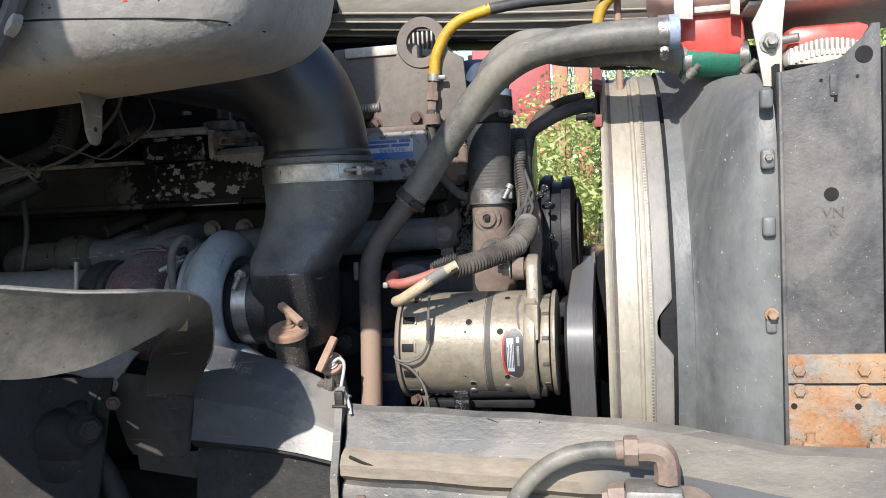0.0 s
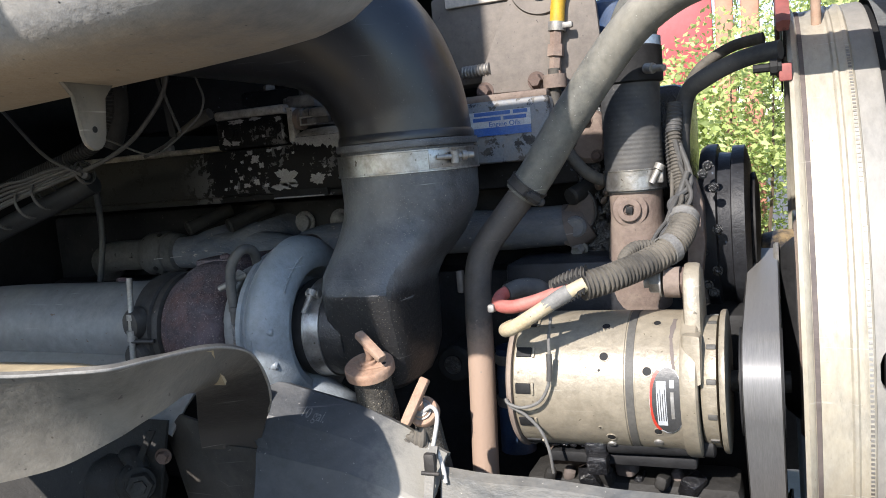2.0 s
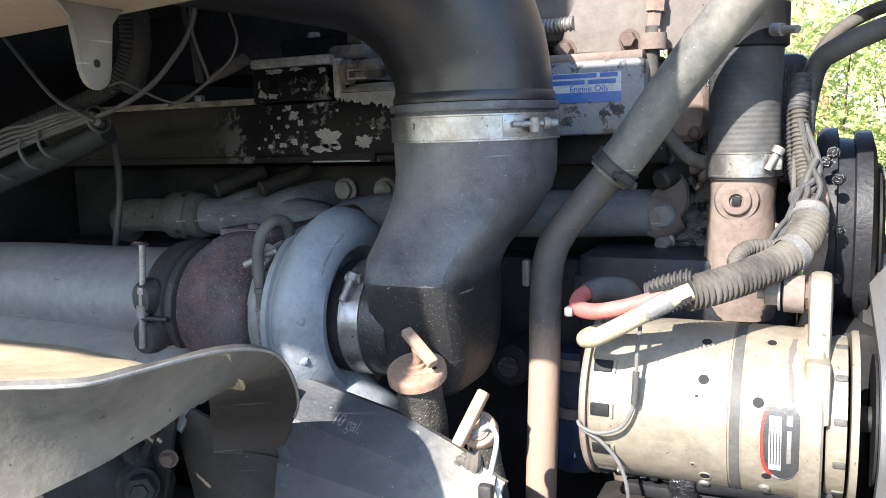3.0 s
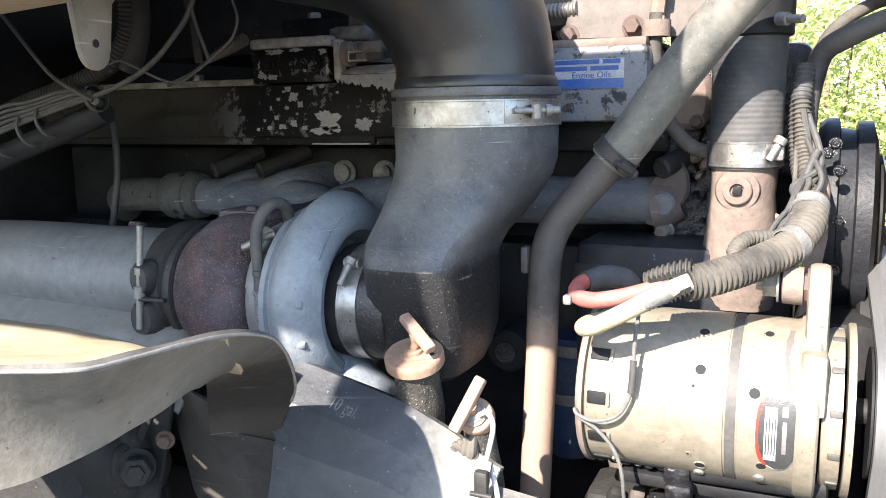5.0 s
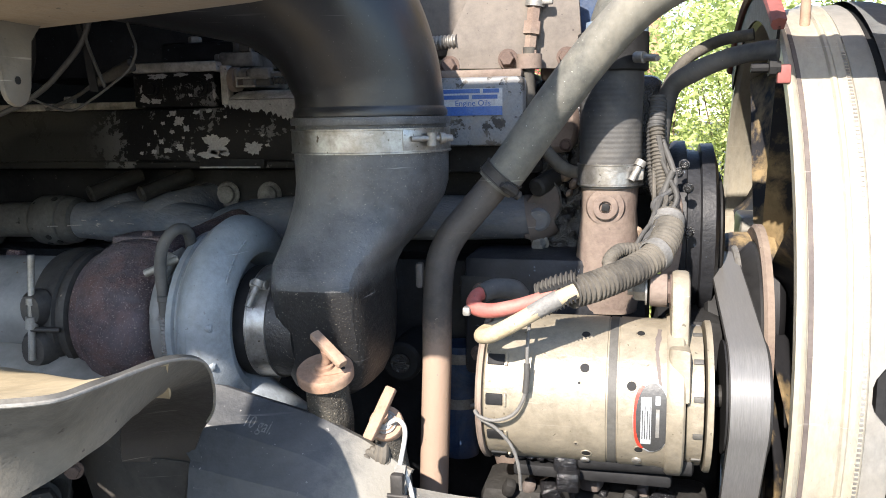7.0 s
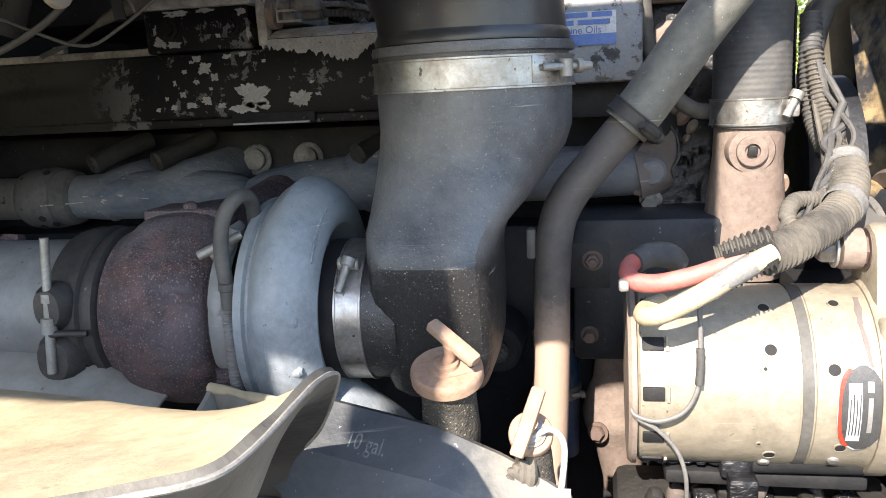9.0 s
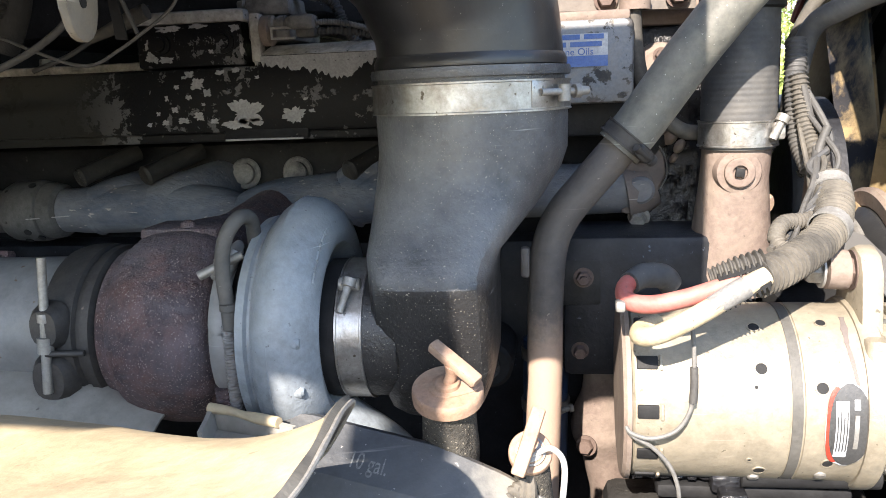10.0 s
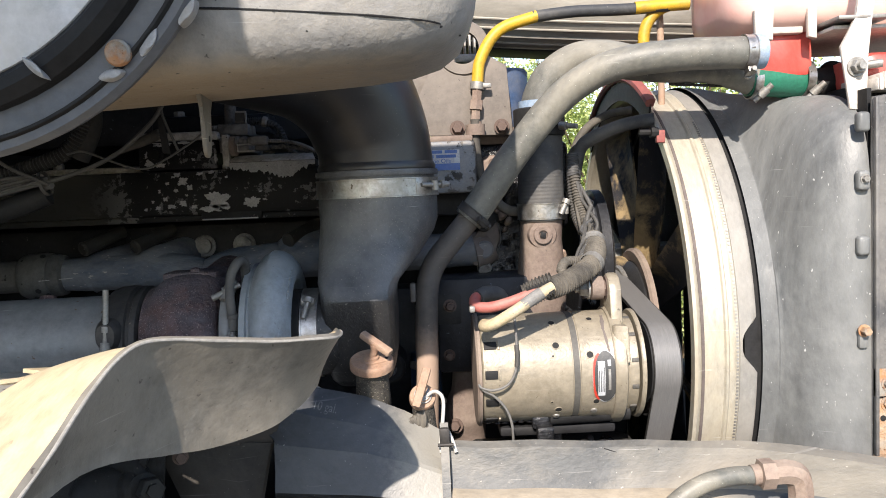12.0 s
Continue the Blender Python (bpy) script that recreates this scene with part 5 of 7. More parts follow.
for x, ang, rr in ((-0.205, 33, 0.0048), (-0.158, 22, 0.0048), (-0.203, -38, 0.0046), (-0.150, -28, 0.0042), (-0.15, 66, 0.004), (-0.206, 62, 0.0045), (-0.21, 22, 0.0015), (-0.213, -27, 0.0014)):
    p, w = on_casing(x, ang)
    part("vent_bore", cyl(p - w * 0.004, p + w * 0.0003, rr, n=18), "black", body)
    part("bore_rim", lathe([(-0.002, rr), (0.0006, rr), (0.0006, rr + 0.0012), (-0.002, rr + 0.0016)], p, w, 20, caps=False), "alt", body)
for ang in (36, 6, -24, 66, -54):
    p, w = on_casing(-0.2975, ang)
    turn = Matrix((Vector((1, 0, 0)), w.cross(Vector((1, 0, 0))), w)).transposed()
    part("vent_slot", box(p - w * 0.0020, (0.018, 0.012, 0.006), 0.0012, turn), "black", body)
    part("slot_lip", box(p + w * 0.0004 + Vector((0.0115, 0, 0)), (0.003, 0.014, 0.003), 0.001, turn), "alt", body)
# rear shield, drive-end frame with its ear, cooling disc and nose
part("rear_shield", lathe([(-0.318, 0.03), (-0.318, 0.080), (-0.315, 0.0835), (-0.311, 0.0835), (-0.311, 0.07)], (0, AY, AZ), (1, 0, 0), 64), "castbrown", alt, "grimy rear shield")
fr = part("drive_frame", lathe([(-0.124, 0.06), (-0.124, 0.0845), (-0.121, 0.0865), (-0.108, 0.0865), (-0.106, 0.084), (-0.106, 0.06)], (0, AY, AZ), (1, 0, 0), 80), "alt", alt)
part("ear", prism([(-0.121, 1.178, 1.275), (-0.121, 1.186, 1.335), (-0.121, 1.195, 1.349), (-0.121, 1.213, 1.355), (-0.121, 1.230, 1.348), (-0.121, 1.238, 1.33), (-0.121, 1.262, 1.28)], (0.019, 0, 0), 0.005), "alt", fr)
part("ear_pad", prism([(-0.1225, 1.150, 1.235), (-0.1225, 1.160, 1.285), (-0.1225, 1.185, 1.285), (-0.1225, 1.175, 1.235)], (0.021, -0.008, 0.0), 0.004), "alt", fr)
part("mount_bolt", hexbolt((-0.121, 1.211, 1.333), (-1, 0, 0), 0.013, 0.010, True, 0.010), "bolt", alt)
part("mount_bushing", lathe([(0, 0.012), (0.001, 0.017), (0.018, 0.0175), (0.019, 0.012)], (-0.143, 1.213, 1.333), (1, 0, 0), 24), "castbrown", alt)
part("lock_nut", hexbolt((-0.146, 1.213, 1.333), (-1, 0, 0), 0.012, 0.012, True, 0.006), "zinc", alt)
disc = part("cooling_disc", lathe([(-0.104, 0.03), (-0.104, 0.072), (-0.102, 0.0735), (-0.088, 0.0735), (-0.086, 0.03)], (0, AY, AZ), (1, 0, 0), 64), "alt", alt)
part("front_plate", lathe([(-0.085, 0.03), (-0.085, 0.079), (-0.083, 0.0805), (-0.079, 0.0805), (-0.077, 0.03)], (0, AY, AZ), (1, 0, 0), 64), "alt", alt)
for k in range(12):
    a = radians(15 + 30 * k)
    c = Vector((-0.093, AY - 0.0735 * math.cos(a), AZ + 0.0735 * math.sin(a)))
    part("disc_slot", box(c, (0.010, 0.0030, 0.006), 0.001, Matrix.Rotation(-a, 3, "X")), "alt_band", disc)
part("shaft", cyl((-0.08, AY, AZ), (-0.015, AY, AZ), 0.012, n=16), "grease", alt)
part("pulley", lathe([(-0.066, 0.03), (-0.066, 0.060), (-0.064, 0.060), (-0.063, 0.0565), (-0.025, 0.0565), (-0.024, 0.060), (-0.022, 0.060), (-0.022, 0.03)], (0, AY, AZ), (1, 0, 0), 48), "black", alt)
part("lower_bar", lathe([(0, 0.009), (0.002, 0.0125), (0.118, 0.0125), (0.120, 0.009)], (-0.214, 1.190, 1.150), (1, 0, 0.02), 24), "black", alt, "oil-wet black cross bolt")
part("bar_end", box((-0.226, 1.188, 1.148), (0.026, 0.022, 0.026), 0.004), "oily", alt)
part("lower_foot", box((-0.2, AY - 0.01, AZ - 0.088), (0.17, 0.05, 0.014), 0.004), "black", alt)
part("foot_lug", box((-0.222, AY - 0.055, AZ - 0.085), (0.024, 0.02, 0.022), 0.003), "oily", alt)


def curved_patch(x0, x1, a0, a1, r, shape=None, n=20):
    """A label bent round the casing; shape(0..1, 0..1) trims it."""
    grid = []
    for i in range(n + 1):
        row = []
        v = i / n * 2 - 1
        for j in range(n + 1):
            u = (j / n * 2 - 1)
            if shape:
                u *= shape(v)
            p, w = on_casing((x0 + x1) / 2 + u * (x1 - x0) / 2, (a0 + a1) / 2 + v * (a1 - a0) / 2, r)
            row.append(p)
        grid.append(row)
    return sheet(grid, -0.0003)


ell = lambda v: max(0.02, (1 - abs(v) ** 2.3)) ** 0.5
part("label_ring", curved_patch(-0.1562, -0.1200, -28.2, 26.2, AR + 0.0009, ell), "sticker_w", body, "thin white edge")
part("label", curved_patch(-0.1535, -0.1208, -27, 25, AR + 0.0016, ell), "sticker_k", body, "charcoal oval label with red edge")
part("label_edge", curved_patch(-0.1558, -0.1380, -25, 23, AR + 0.0012, ell), "sticker_r", body)
part("label_panel", curved_patch(-0.1485, -0.1385, -20, 15, AR + 0.0019), "sticker_w", body)
for k in range(4):
    part("label_line", curved_patch(-0.1474 + k * 0.0024, -0.1464 + k * 0.0024, -16, 6 + 3 * (k % 2), AR + 0.0021), "sticker_k", body)
part("label_mark", curved_patch(-0.1345, -0.1300, 10, 16, AR + 0.0019), "sticker_w", body)
part("label_bar", curved_patch(-0.1340, -0.1305, -14, 7, AR + 0.0019), "zinc", body)

for k, (xa, aa, xb, ab, w_) in enumerate(((-0.131, 72, -0.134, 50, 0.006), (-0.134, 50, -0.131, 28, 0.0045), (-0.131, 28, -0.127, 12, 0.0030), (-0.127, 12, -0.124, 14, 0.006))):
    row_ = []
    for i_ in range(7):
        f_ = i_ / 6
        wd = w_ * (0.75 + 0.5 * noise.noise(Vector((f_ * 3, k * 1.7, 4.0))))
        row_.append([on_casing(xa + (xb - xa) * f_ + e_ * wd / 2, aa + (ab - aa) * f_, AR + 0.0004)[0] for e_ in (-1, 0, 1)])
    part("grease_drip", sheet(row_, -0.0003), "browned", body, "dark dried grease run")
for x_, ang in ((-0.205, -50), (-0.152, -42)):
    p, w = on_casing(x_, ang)
    part("casing_screw", lathe([(-0.001, 0.0052), (0.0012, 0.0050), (0.0022, 0.0038), (0.0022, 0.001)], p, w, 18), "zinc", body)
rg2 = random.Random(21)
for k in range(16):
    p, w = on_casing(-0.30 + k * 0.0115 + rg2.uniform(-.003, .003), -62 + rg2.uniform(-6, 3), AR - 0.001)
    part("grease_clot", rings(bmesh.new(), [oval(p + w * d_, rg2.uniform(.004, .009) * k_, rg2.uniform(.003, .006) * k_, 2, (1, 0, 0), w.cross(Vector((1, 0, 0))), 12) for d_, k_ in ((0, 1.0), (0.002, 0.85), (0.0035, 0.4))]), "oily", body)

# the belt round alternator, fan and crank pulleys
def belt_loop(circles, x0, x1, thick, n=40):
    pts = []
    for (y, z, r) in circles:
        pts += [(y + r * math.cos(2 * math.pi * i / n), z + r * math.sin(2 * math.pi * i / n)) for i in range(n)]
    pts = sorted(set(pts))
    def half(ps):
        h = []
        for p in ps:
            while len(h) > 1 and (h[-1][0] - h[-2][0]) * (p[1] - h[-2][1]) - (h[-1][1] - h[-2][1]) * (p[0] - h[-2][0]) <= 0:
                h.pop()
            h.append(p)
        return h
    hull = half(pts)[:-1] + half(pts[::-1])[:-1]
    cy, cz = sum(p[0] for p in hull) / len(hull), sum(p[1] for p in hull) / len(hull)
    secs = []
    for k, (y, z) in enumerate(hull):
        a, b = hull[k - 1], hull[(k + 1) % len(hull)]
        t = Vector((0, b[0] - a[0], b[1] - a[1])).normalized()
        w = Vector((0, t.z, -t.y))
        p = Vector((0, y, z))
        secs.append([p + Vector((x0, 0, 0)), p + Vector((x0 + 0.001, 0, 0)) + w * thick, p + Vector((x1 - 0.001, 0, 0)) + w * thick, p + Vector((x1, 0, 0))])
    return rings(bmesh.new(), secs, closed=True)


db = thing("drive_belt", (-0.044, 1.3, 0.95), "worn grey flat drive belt round the alternator pulley", "belt")
LOOP = [(AY, AZ, 0.0570), (FY, FZ, 0.111), (1.50, 0.85, 0.11)]
part("belt_back", belt_loop(LOOP, -0.063, -0.024, 0.005), "belt", db, angle=60)
for x_ in (-0.0632, -0.0246):
    part("frayed_edge", belt_loop(LOOP, x_, x_ + 0.0008, 0.0046), "grease", db, angle=60)
fp = thing("fan_drive", (-0.05, FY, FZ - 0.12), "black fan drive pulley behind the belt", "pulley")
part("drive_pulley", lathe([(-0.070, 0.03), (-0.070, 0.104), (-0.066, 0.1105), (-0.022, 0.1105), (-0.020, 0.116), (-0.004, 0.130), (0.002, 0.130), (-0.006, 0.05)], (0, FY, FZ), (1, 0, 0), 56), "black", fp)
part("pulley_flange", lathe([(0.004, 0.128), (-0.001, 0.132), (-0.003, 0.150), (0.001, 0.1545), (0.009, 0.1545), (0.010, 0.128)], (0, FY, FZ), (1, 0, 0), 72, caps=False), "castbrown", fp, "dusty tan flange")
part("inner_flange", lathe([(-0.026, 0.106), (-0.030, 0.112), (-0.030, 0.121), (-0.027, 0.1235), (-0.023, 0.1235), (-0.022, 0.106)], (0, FY, FZ), (1, 0, 0), 72, caps=False), "zinc", fp, "grey steel rim")
cp = thing("crank_pulley", (-0.05, 1.50, 0.735), "black crankshaft pulley low on the engine", "pulley")
part("pulley_wheel", lathe([(-0.07, 0.03), (-0.07, 0.115), (-0.066, 0.115), (-0.065, 0.109), (-0.022, 0.109), (-0.02, 0.115), (-0.016, 0.115), (-0.016, 0.03)], (0, 1.50, 0.85), (1, 0, 0), 48), "black", cp)

# ---- thermostat housing and the upper radiator hose ----
th = thing("thermostat_housing", (-0.192, 1.37, 1.29), "dusty brown cast thermostat housing with square-drive plug", "thermostat housing")
part("column", rings(bmesh.new(), [oval((x, y, z), hx, hy, e, n=40) for z, x, y, hx, hy, e in ((1.275, -.196, 1.375, .040, .045, 3), (1.30, -.195, 1.370, .0415, .045, 3), (1.34, -.193, 1.366, .039, .043, 2.6), (1.40, -.192, 1.362, .0335, .041, 2.3), (1.435, -.191, 1.355, .0345, .036, 2), (1.47, -.191, 1.353, .033, .033, 2))]), "castbrown", th)
part("plug_boss", lathe([(0, 0.024), (0.006, 0.0235), (0.012, 0.0215), (0.013, 0.018)], (-0.1945, 1.334, 1.408), (0, -1, 0), 32), "castbrown", th)
pl = part("plug", lathe([(0, 0.015), (0.006, 0.0148), (0.0068, 0.0138), (0.0068, 0.0075), (0.003, 0.0070)], (-0.1945, 1.3225, 1.408), (0, -1, 0), 28), "castbrown", th, "rusty pipe plug")
part("plug_socket", box((-0.1945, 1.3178, 1.408), (0.0085, 0.006, 0.0085), 0.0004, Matrix.Rotation(radians(8), 3, "Y")), "black", pl)
part("side_port", cyl((-0.172, 1.37, 1.374), (-0.1575, 1.3535, 1.369), 0.0115, n=20, bev=0.003), "cap", th)
for k in range(3):
    part("cast_mark", box((-0.202 + 0.0055 * k, 1.3235, 1.368), (0.0026, 0.002, 0.011 if k else 0.008), 0.0006), "castbrown", th)
uh = thing("upper_radiator_hose", (-0.19, 1.353, 1.44), "ribbed black rubber upper radiator hose with steel clamps", "hose")
bmu = tube([(-0.191, 1.353, 1.430), (-0.191, 1.353, 1.49), (-0.191, 1.354, 1.54), (-0.19, 1.356, 1.578)], 0.0372, 40, 10, ribs=0.0060, rib_k=0.993, rough=0.012)
part("hose_body", bmu, "hose_dk", uh)
clamp(uh, (-0.191, 1.353, 1.4455), (0, 0, 1), 0.0378, 0.026)
part("clamp_lug", box((-0.157, 1.330, 1.448), (0.012, 0.014, 0.018), 0.003), "zinc", uh)
part("clamp_bolt", lathe([(0, 0.004), (0.018, 0.004), (0.0185, 0.0065), (0.026, 0.0065)], (-0.165, 1.318, 1.440), (0.45, 0.2, 0.9), 12), "zinc", uh)
part("top_cuff", lathe([(-0.022, 0.0385), (-0.020, 0.0415), (0.022, 0.0415), (0.024, 0.0385)], (-0.19, 1.356, 1.588), (0, 0, 1), 40), "black", uh)
part("cuff_bolt", lathe([(0, 0.0065), (0.012, 0.0065), (0.0125, 0.004), (0.03, 0.004)], (-0.163, 1.313, 1.580), (0.75, -0.6, -0.1), 12), "zinc", uh)
part("blue_band", lathe([(-0.006, 0.0335), (-0.006, 0.0365), (0.006, 0.0365), (0.006, 0.0335)], (-0.186, 1.357, 1.617), (0.02, 0, 1), 40), "bluegrey", uh, "pale blue clamp band")
part("upper_run", tube([(-0.189, 1.357, 1.60), (-0.185, 1.357, 1.628), (-0.168, 1.352, 1.660), (-0.130, 1.338, 1.683), (-0.090, 1.312, 1.682), (-0.050, 1.286, 1.669), (0.0, 1.267, 1.660), (0.06, 1.262, 1.655), (0.095, 1.262, 1.645), (0.122, 1.262, 1.635)], lambda f: 0.0315 - 0.0065 * min(1.0, f * 1.3), 36, 8), "hose", uh, "smooth grey upper run")
# dark lumps along the bottom deepen the hose's shaded underside
for k in range(9):
    a_ = radians(-70 - 9 * (k % 3))
    part("underside_lump", rings(bmesh.new(), [oval((0.005 + 0.0085 * k, 1.262 + (0.0262 + d_) * math.cos(a_), 1.658 - 0.0006 * k + (0.0262 + d_) * math.sin(a_)), 0.0075 * e_, 0.005 * e_, 2.2, (1, 0, 0), (0, 1, 0), 12) for d_, e_ in ((-0.001, 1.0), (0.0015, 0.9), (0.003, 0.4))]), "grease", uh, "dark lumps standing in for the hose's shaded underside")

# ---- coolant make-up hose and its steel tube ----
ch = thing("coolant_hose", (-0.1, 1.25, 1.46), "thick grey coolant hose, dusty and chafed, running to the tank", "hose")
part("hose_body", tube([(-0.3165, 1.2612, 1.4395), (-0.297, 1.262, 1.462), (-0.245, 1.257, 1.533), (-0.186, 1.244, 1.603), (-0.139, 1.228, 1.640), (-0.086, 1.212, 1.659), (-0.006, 1.198, 1.665), (0.066, 1.192, 1.664), (0.100, 1.191, 1.664)], 0.0228, 36, 10), "hose", ch)
clamp(ch, (-0.309, 1.2615, 1.448), (0.66, 0, 0.75), 0.0232, 0.014, (0.5, -0.8, -0.4), "darksteel")
c2 = clamp(ch, (0.088, 1.1915, 1.6642), (1, 0, 0), 0.0232, 0.015, (0, -0.30, -0.95), "steel")
part("blue_sleeve", lathe([(0, 0.0215), (0, 0.0245), (0.014, 0.0245), (0.014, 0.0215)], (0.0955, 1.1912, 1.6642), (1, 0, 0), 40), "bluegrey", ch, "pale blue hose end")
ct = thing("coolant_tube", (-0.386, 1.257, 1.05), "bent dusty steel coolant tube beside the alternator, sunlit tan painted on its lower part", "pipe")
part("tube_run", tube([(-0.298, 1.262, 1.460), (-0.318, 1.261, 1.437), (-0.345, 1.260, 1.406), (-0.368, 1.259, 1.378), (-0.381, 1.258, 1.348), (-0.386, 1.258, 1.30), (-0.388, 1.257, 1.22), (-0.392, 1.256, 1.12), (-0.396, 1.255, 1.02)], 0.0176, 28, 8), "tube", ct)
part("weld_tab", box((-0.405, 1.252, 1.333), (0.009, 0.012, 0.03), 0.003), "tube", ct)

# ---- surge tank ----
tk = thing("surge_tank", (0.25, 1.28, 1.64), "faded red translucent coolant tank on steel brackets", "tank")
TS = []
for x, k in ((0.075, 0.5), (0.080, 0.75), (0.095, 0.93), (0.12, 1), (0.34, 1), (0.42, 0.98), (0.44, 0.8), (0.445, 0.5)):
    TS.append(oval((x, 1.32, 1.772), 0.115 * k, 0.078 * k, 4, (0, 1, 0), (0, 0, 1), 48))
part("tank_body", rings(bmesh.new(), TS), "tank_pink", tk, "pink shell, colour lightened for light passing through")
part("tank_sump", box((0.160, 1.285, 1.668), (0.095, 0.09, 0.072), 0.012), "red_tank", tk)
part("mould_lip", box((0.155, 1.262, 1.700), (0.062, 0.07, 0.012), 0.004), "white_pl", tk)
for x, w in ((0.118, 0.028), (0.188, 0.014)):
    part("tab", prism([(x - w / 2, 1.205, 1.725), (x + w / 2, 1.205, 1.725), (x + w / 2 * 0.9, 1.205, 1.682), (x - w / 2 * 0.9, 1.205, 1.685)], (0, 0.01, 0), 0.002), "white_pl", tk)
part("bracket", prism([(0.235, 1.150, 1.80), (0.222, 1.150, 1.70), (0.200, 1.152, 1.66), (0.210, 1.152, 1.60), (0.213, 1.152, 1.575), (0.236, 1.150, 1.572), (0.238, 1.150, 1.65), (0.246, 1.150, 1.72), (0.252, 1.150, 1.80)], (0, 0.005, 0), 0.0012), "white_pl", tk, "bent pale steel bracket")
part("bracket_foot", box((0.235, 1.19, 1.700), (0.075, 0.08, 0.006), 0.002), "zinc", tk)
part("bracket_bolt", hexbolt((0.222, 1.150, 1.632), (0, -1, 0), 0.010, 0.008, True, 0.008), "zinc", tk)
part("bracket_pin", cyl((0.224, 1.165, 1.634), (0.258, 1.150, 1.636), 0.006, n=14), "zinc", tk)
part("deck", box((0.33, 1.30, 1.690), (0.26, 0.26, 0.006), 0.002), "white_pl", tk)
gh = thing("green_hose", (0.165, 1.27, 1.605), "short green silicone hose with two band clamps", "hose")
part("hose_body", tube([(0.115, 1.262, 1.634), (0.14, 1.264, 1.633), (0.18, 1.268, 1.630), (0.212, 1.27, 1.628)], 0.0255, 32, 6), "green", gh)
for x in (0.124, 0.203):
    part("clamp_band", lathe([(-0.006, 0.0255), (-0.006, 0.0272), (0.006, 0.0272), (0.006, 0.0255)], (x, 1.264, 1.631), (1, 0.04, -0.05), 36, caps=False), "steel", gh)
    part("clamp_screw", lathe([(-0.016, 0.004), (-0.006, 0.004), (-0.0055, 0.0065), (0.008, 0.0065), (0.0085, 0.0045), (0.018, 0.0045)], (x + 0.004, 1.238, 1.610), (0.55, -0.3, 0.55), 12), "zinc", gh)
part("outlet_pipe", tube([(0.20, 1.27, 1.628), (0.24, 1.275, 1.625), (0.262, 1.29, 1.64)], 0.0235, 24, 5), "black", gh)


# ---- yellow hoses, lifting plate, big duct behind ----
lp = thing("lifting_plate", (-0.32, 1.39, 1.57), "dusty flat steel engine lifting plate with a round eye", "lifting bracket")
under = [(-0.308 + 0.035 * math.cos(radians(a_)), 1.391, 1.720 + 0.035 * math.sin(radians(a_))) for a_ in range(345, 190, -15)]
part("plate", prism([(-0.408, 1.388, 1.578), (-0.228, 1.395, 1.574), (-0.236, 1.395, 1.69), (-0.262, 1.394, 1.703)] + under + [(-0.352, 1.390, 1.708), (-0.366, 1.390, 1.68), (-0.395, 1.389, 1.62)], (0, 0.010, 0), 0.0015), "plate", lp)
part("eye_ring", lathe([(-0.003, 0.027), (-0.003, 0.0435), (-0.001, 0.045), (0.010, 0.045), (0.012, 0.0435), (0.012, 0.027), (-0.003, 0.027)], (-0.308, 1.391, 1.720), (0, 1, 0), 40, caps=False), "plate", lp)
for x, z in ((-0.398, 1.582), (-0.322, 1.588), (-0.248, 1.588)):
    part("plate_bolt", hexbolt((x, 1.389, z), (0, -1, 0), 0.0095, 0.010), "bolt", lp)
part("coil_spring", tube([(-0.430, 1.395, 1.612), (-0.41, 1.392, 1.612), (-0.388, 1.39, 1.613)], 0.009, 16, 8, ribs=0.006), "zinc", lp)
part("rear_shelf", box((-0.40, 1.44, 1.66), (0.16, 0.06, 0.13), 0.006), "plate", lp)
part("shelf_chalk", box((-0.405, 1.408, 1.715), (0.10, 0.006, 0.018), 0.003), "white_pl", lp)
comb = thing("finned_cover", (-0.33, 1.47, 1.70), "grey finned metal cover behind the lifting plate", "cover")
for k in range(9):
    part("fin", box((-0.352 + k * 0.0085, 1.46, 1.735), (0.004, 0.03, 0.032), 0.001), "zinc", comb)
part("fin_base", box((-0.32, 1.47, 1.712), (0.10, 0.05, 0.014), 0.002), "zinc", comb)
part("filter_canister", lathe([(-0.06, 0.02), (-0.058, 0.043), (0.05, 0.044), (0.055, 0.04), (0.058, 0.02)], (-0.232, 1.50, 1.64), (0, 0, 1), 36), "blue", comb, "dark blue canister")
yh = thing("yellow_hose", (-0.28, 1.38, 1.58), "yellow rubber hose, dirt-blackened, with brass fitting", "hose")
part("hose_body", tube([(-0.287, 1.383, 1.655), (-0.279, 1.385, 1.70), (-0.246, 1.388, 1.746), (-0.183, 1.39, 1.767)], 0.0098, 18, 8), "yellow", yh)
part("hose_dirty_run", tube([(-0.19, 1.39, 1.766), (-0.12, 1.39, 1.772), (-0.056, 1.39, 1.772), (-0.01, 1.39, 1.773), (0.06, 1.388, 1.777)], 0.0096, 18, 6), "hose_dk", yh, "dirt-blackened stretch")
part("hose_clean_run", tube([(-0.02, 1.389, 1.7735), (0.03, 1.389, 1.776), (0.069, 1.387, 1.777)], 0.0102, 18, 6), "yellow", yh)
part("hose_clamp", lathe([(-0.006, 0.0102), (-0.006, 0.0122), (0.006, 0.0122), (0.006, 0.0102)], (-0.2865, 1.383, 1.6555), (0.12, 0.03, 1), 20, caps=False), "zinc", yh)
part("hose_clamp_screw", box((-0.271, 1.378, 1.655), (0.014, 0.008, 0.008), 0.002), "zinc", yh)
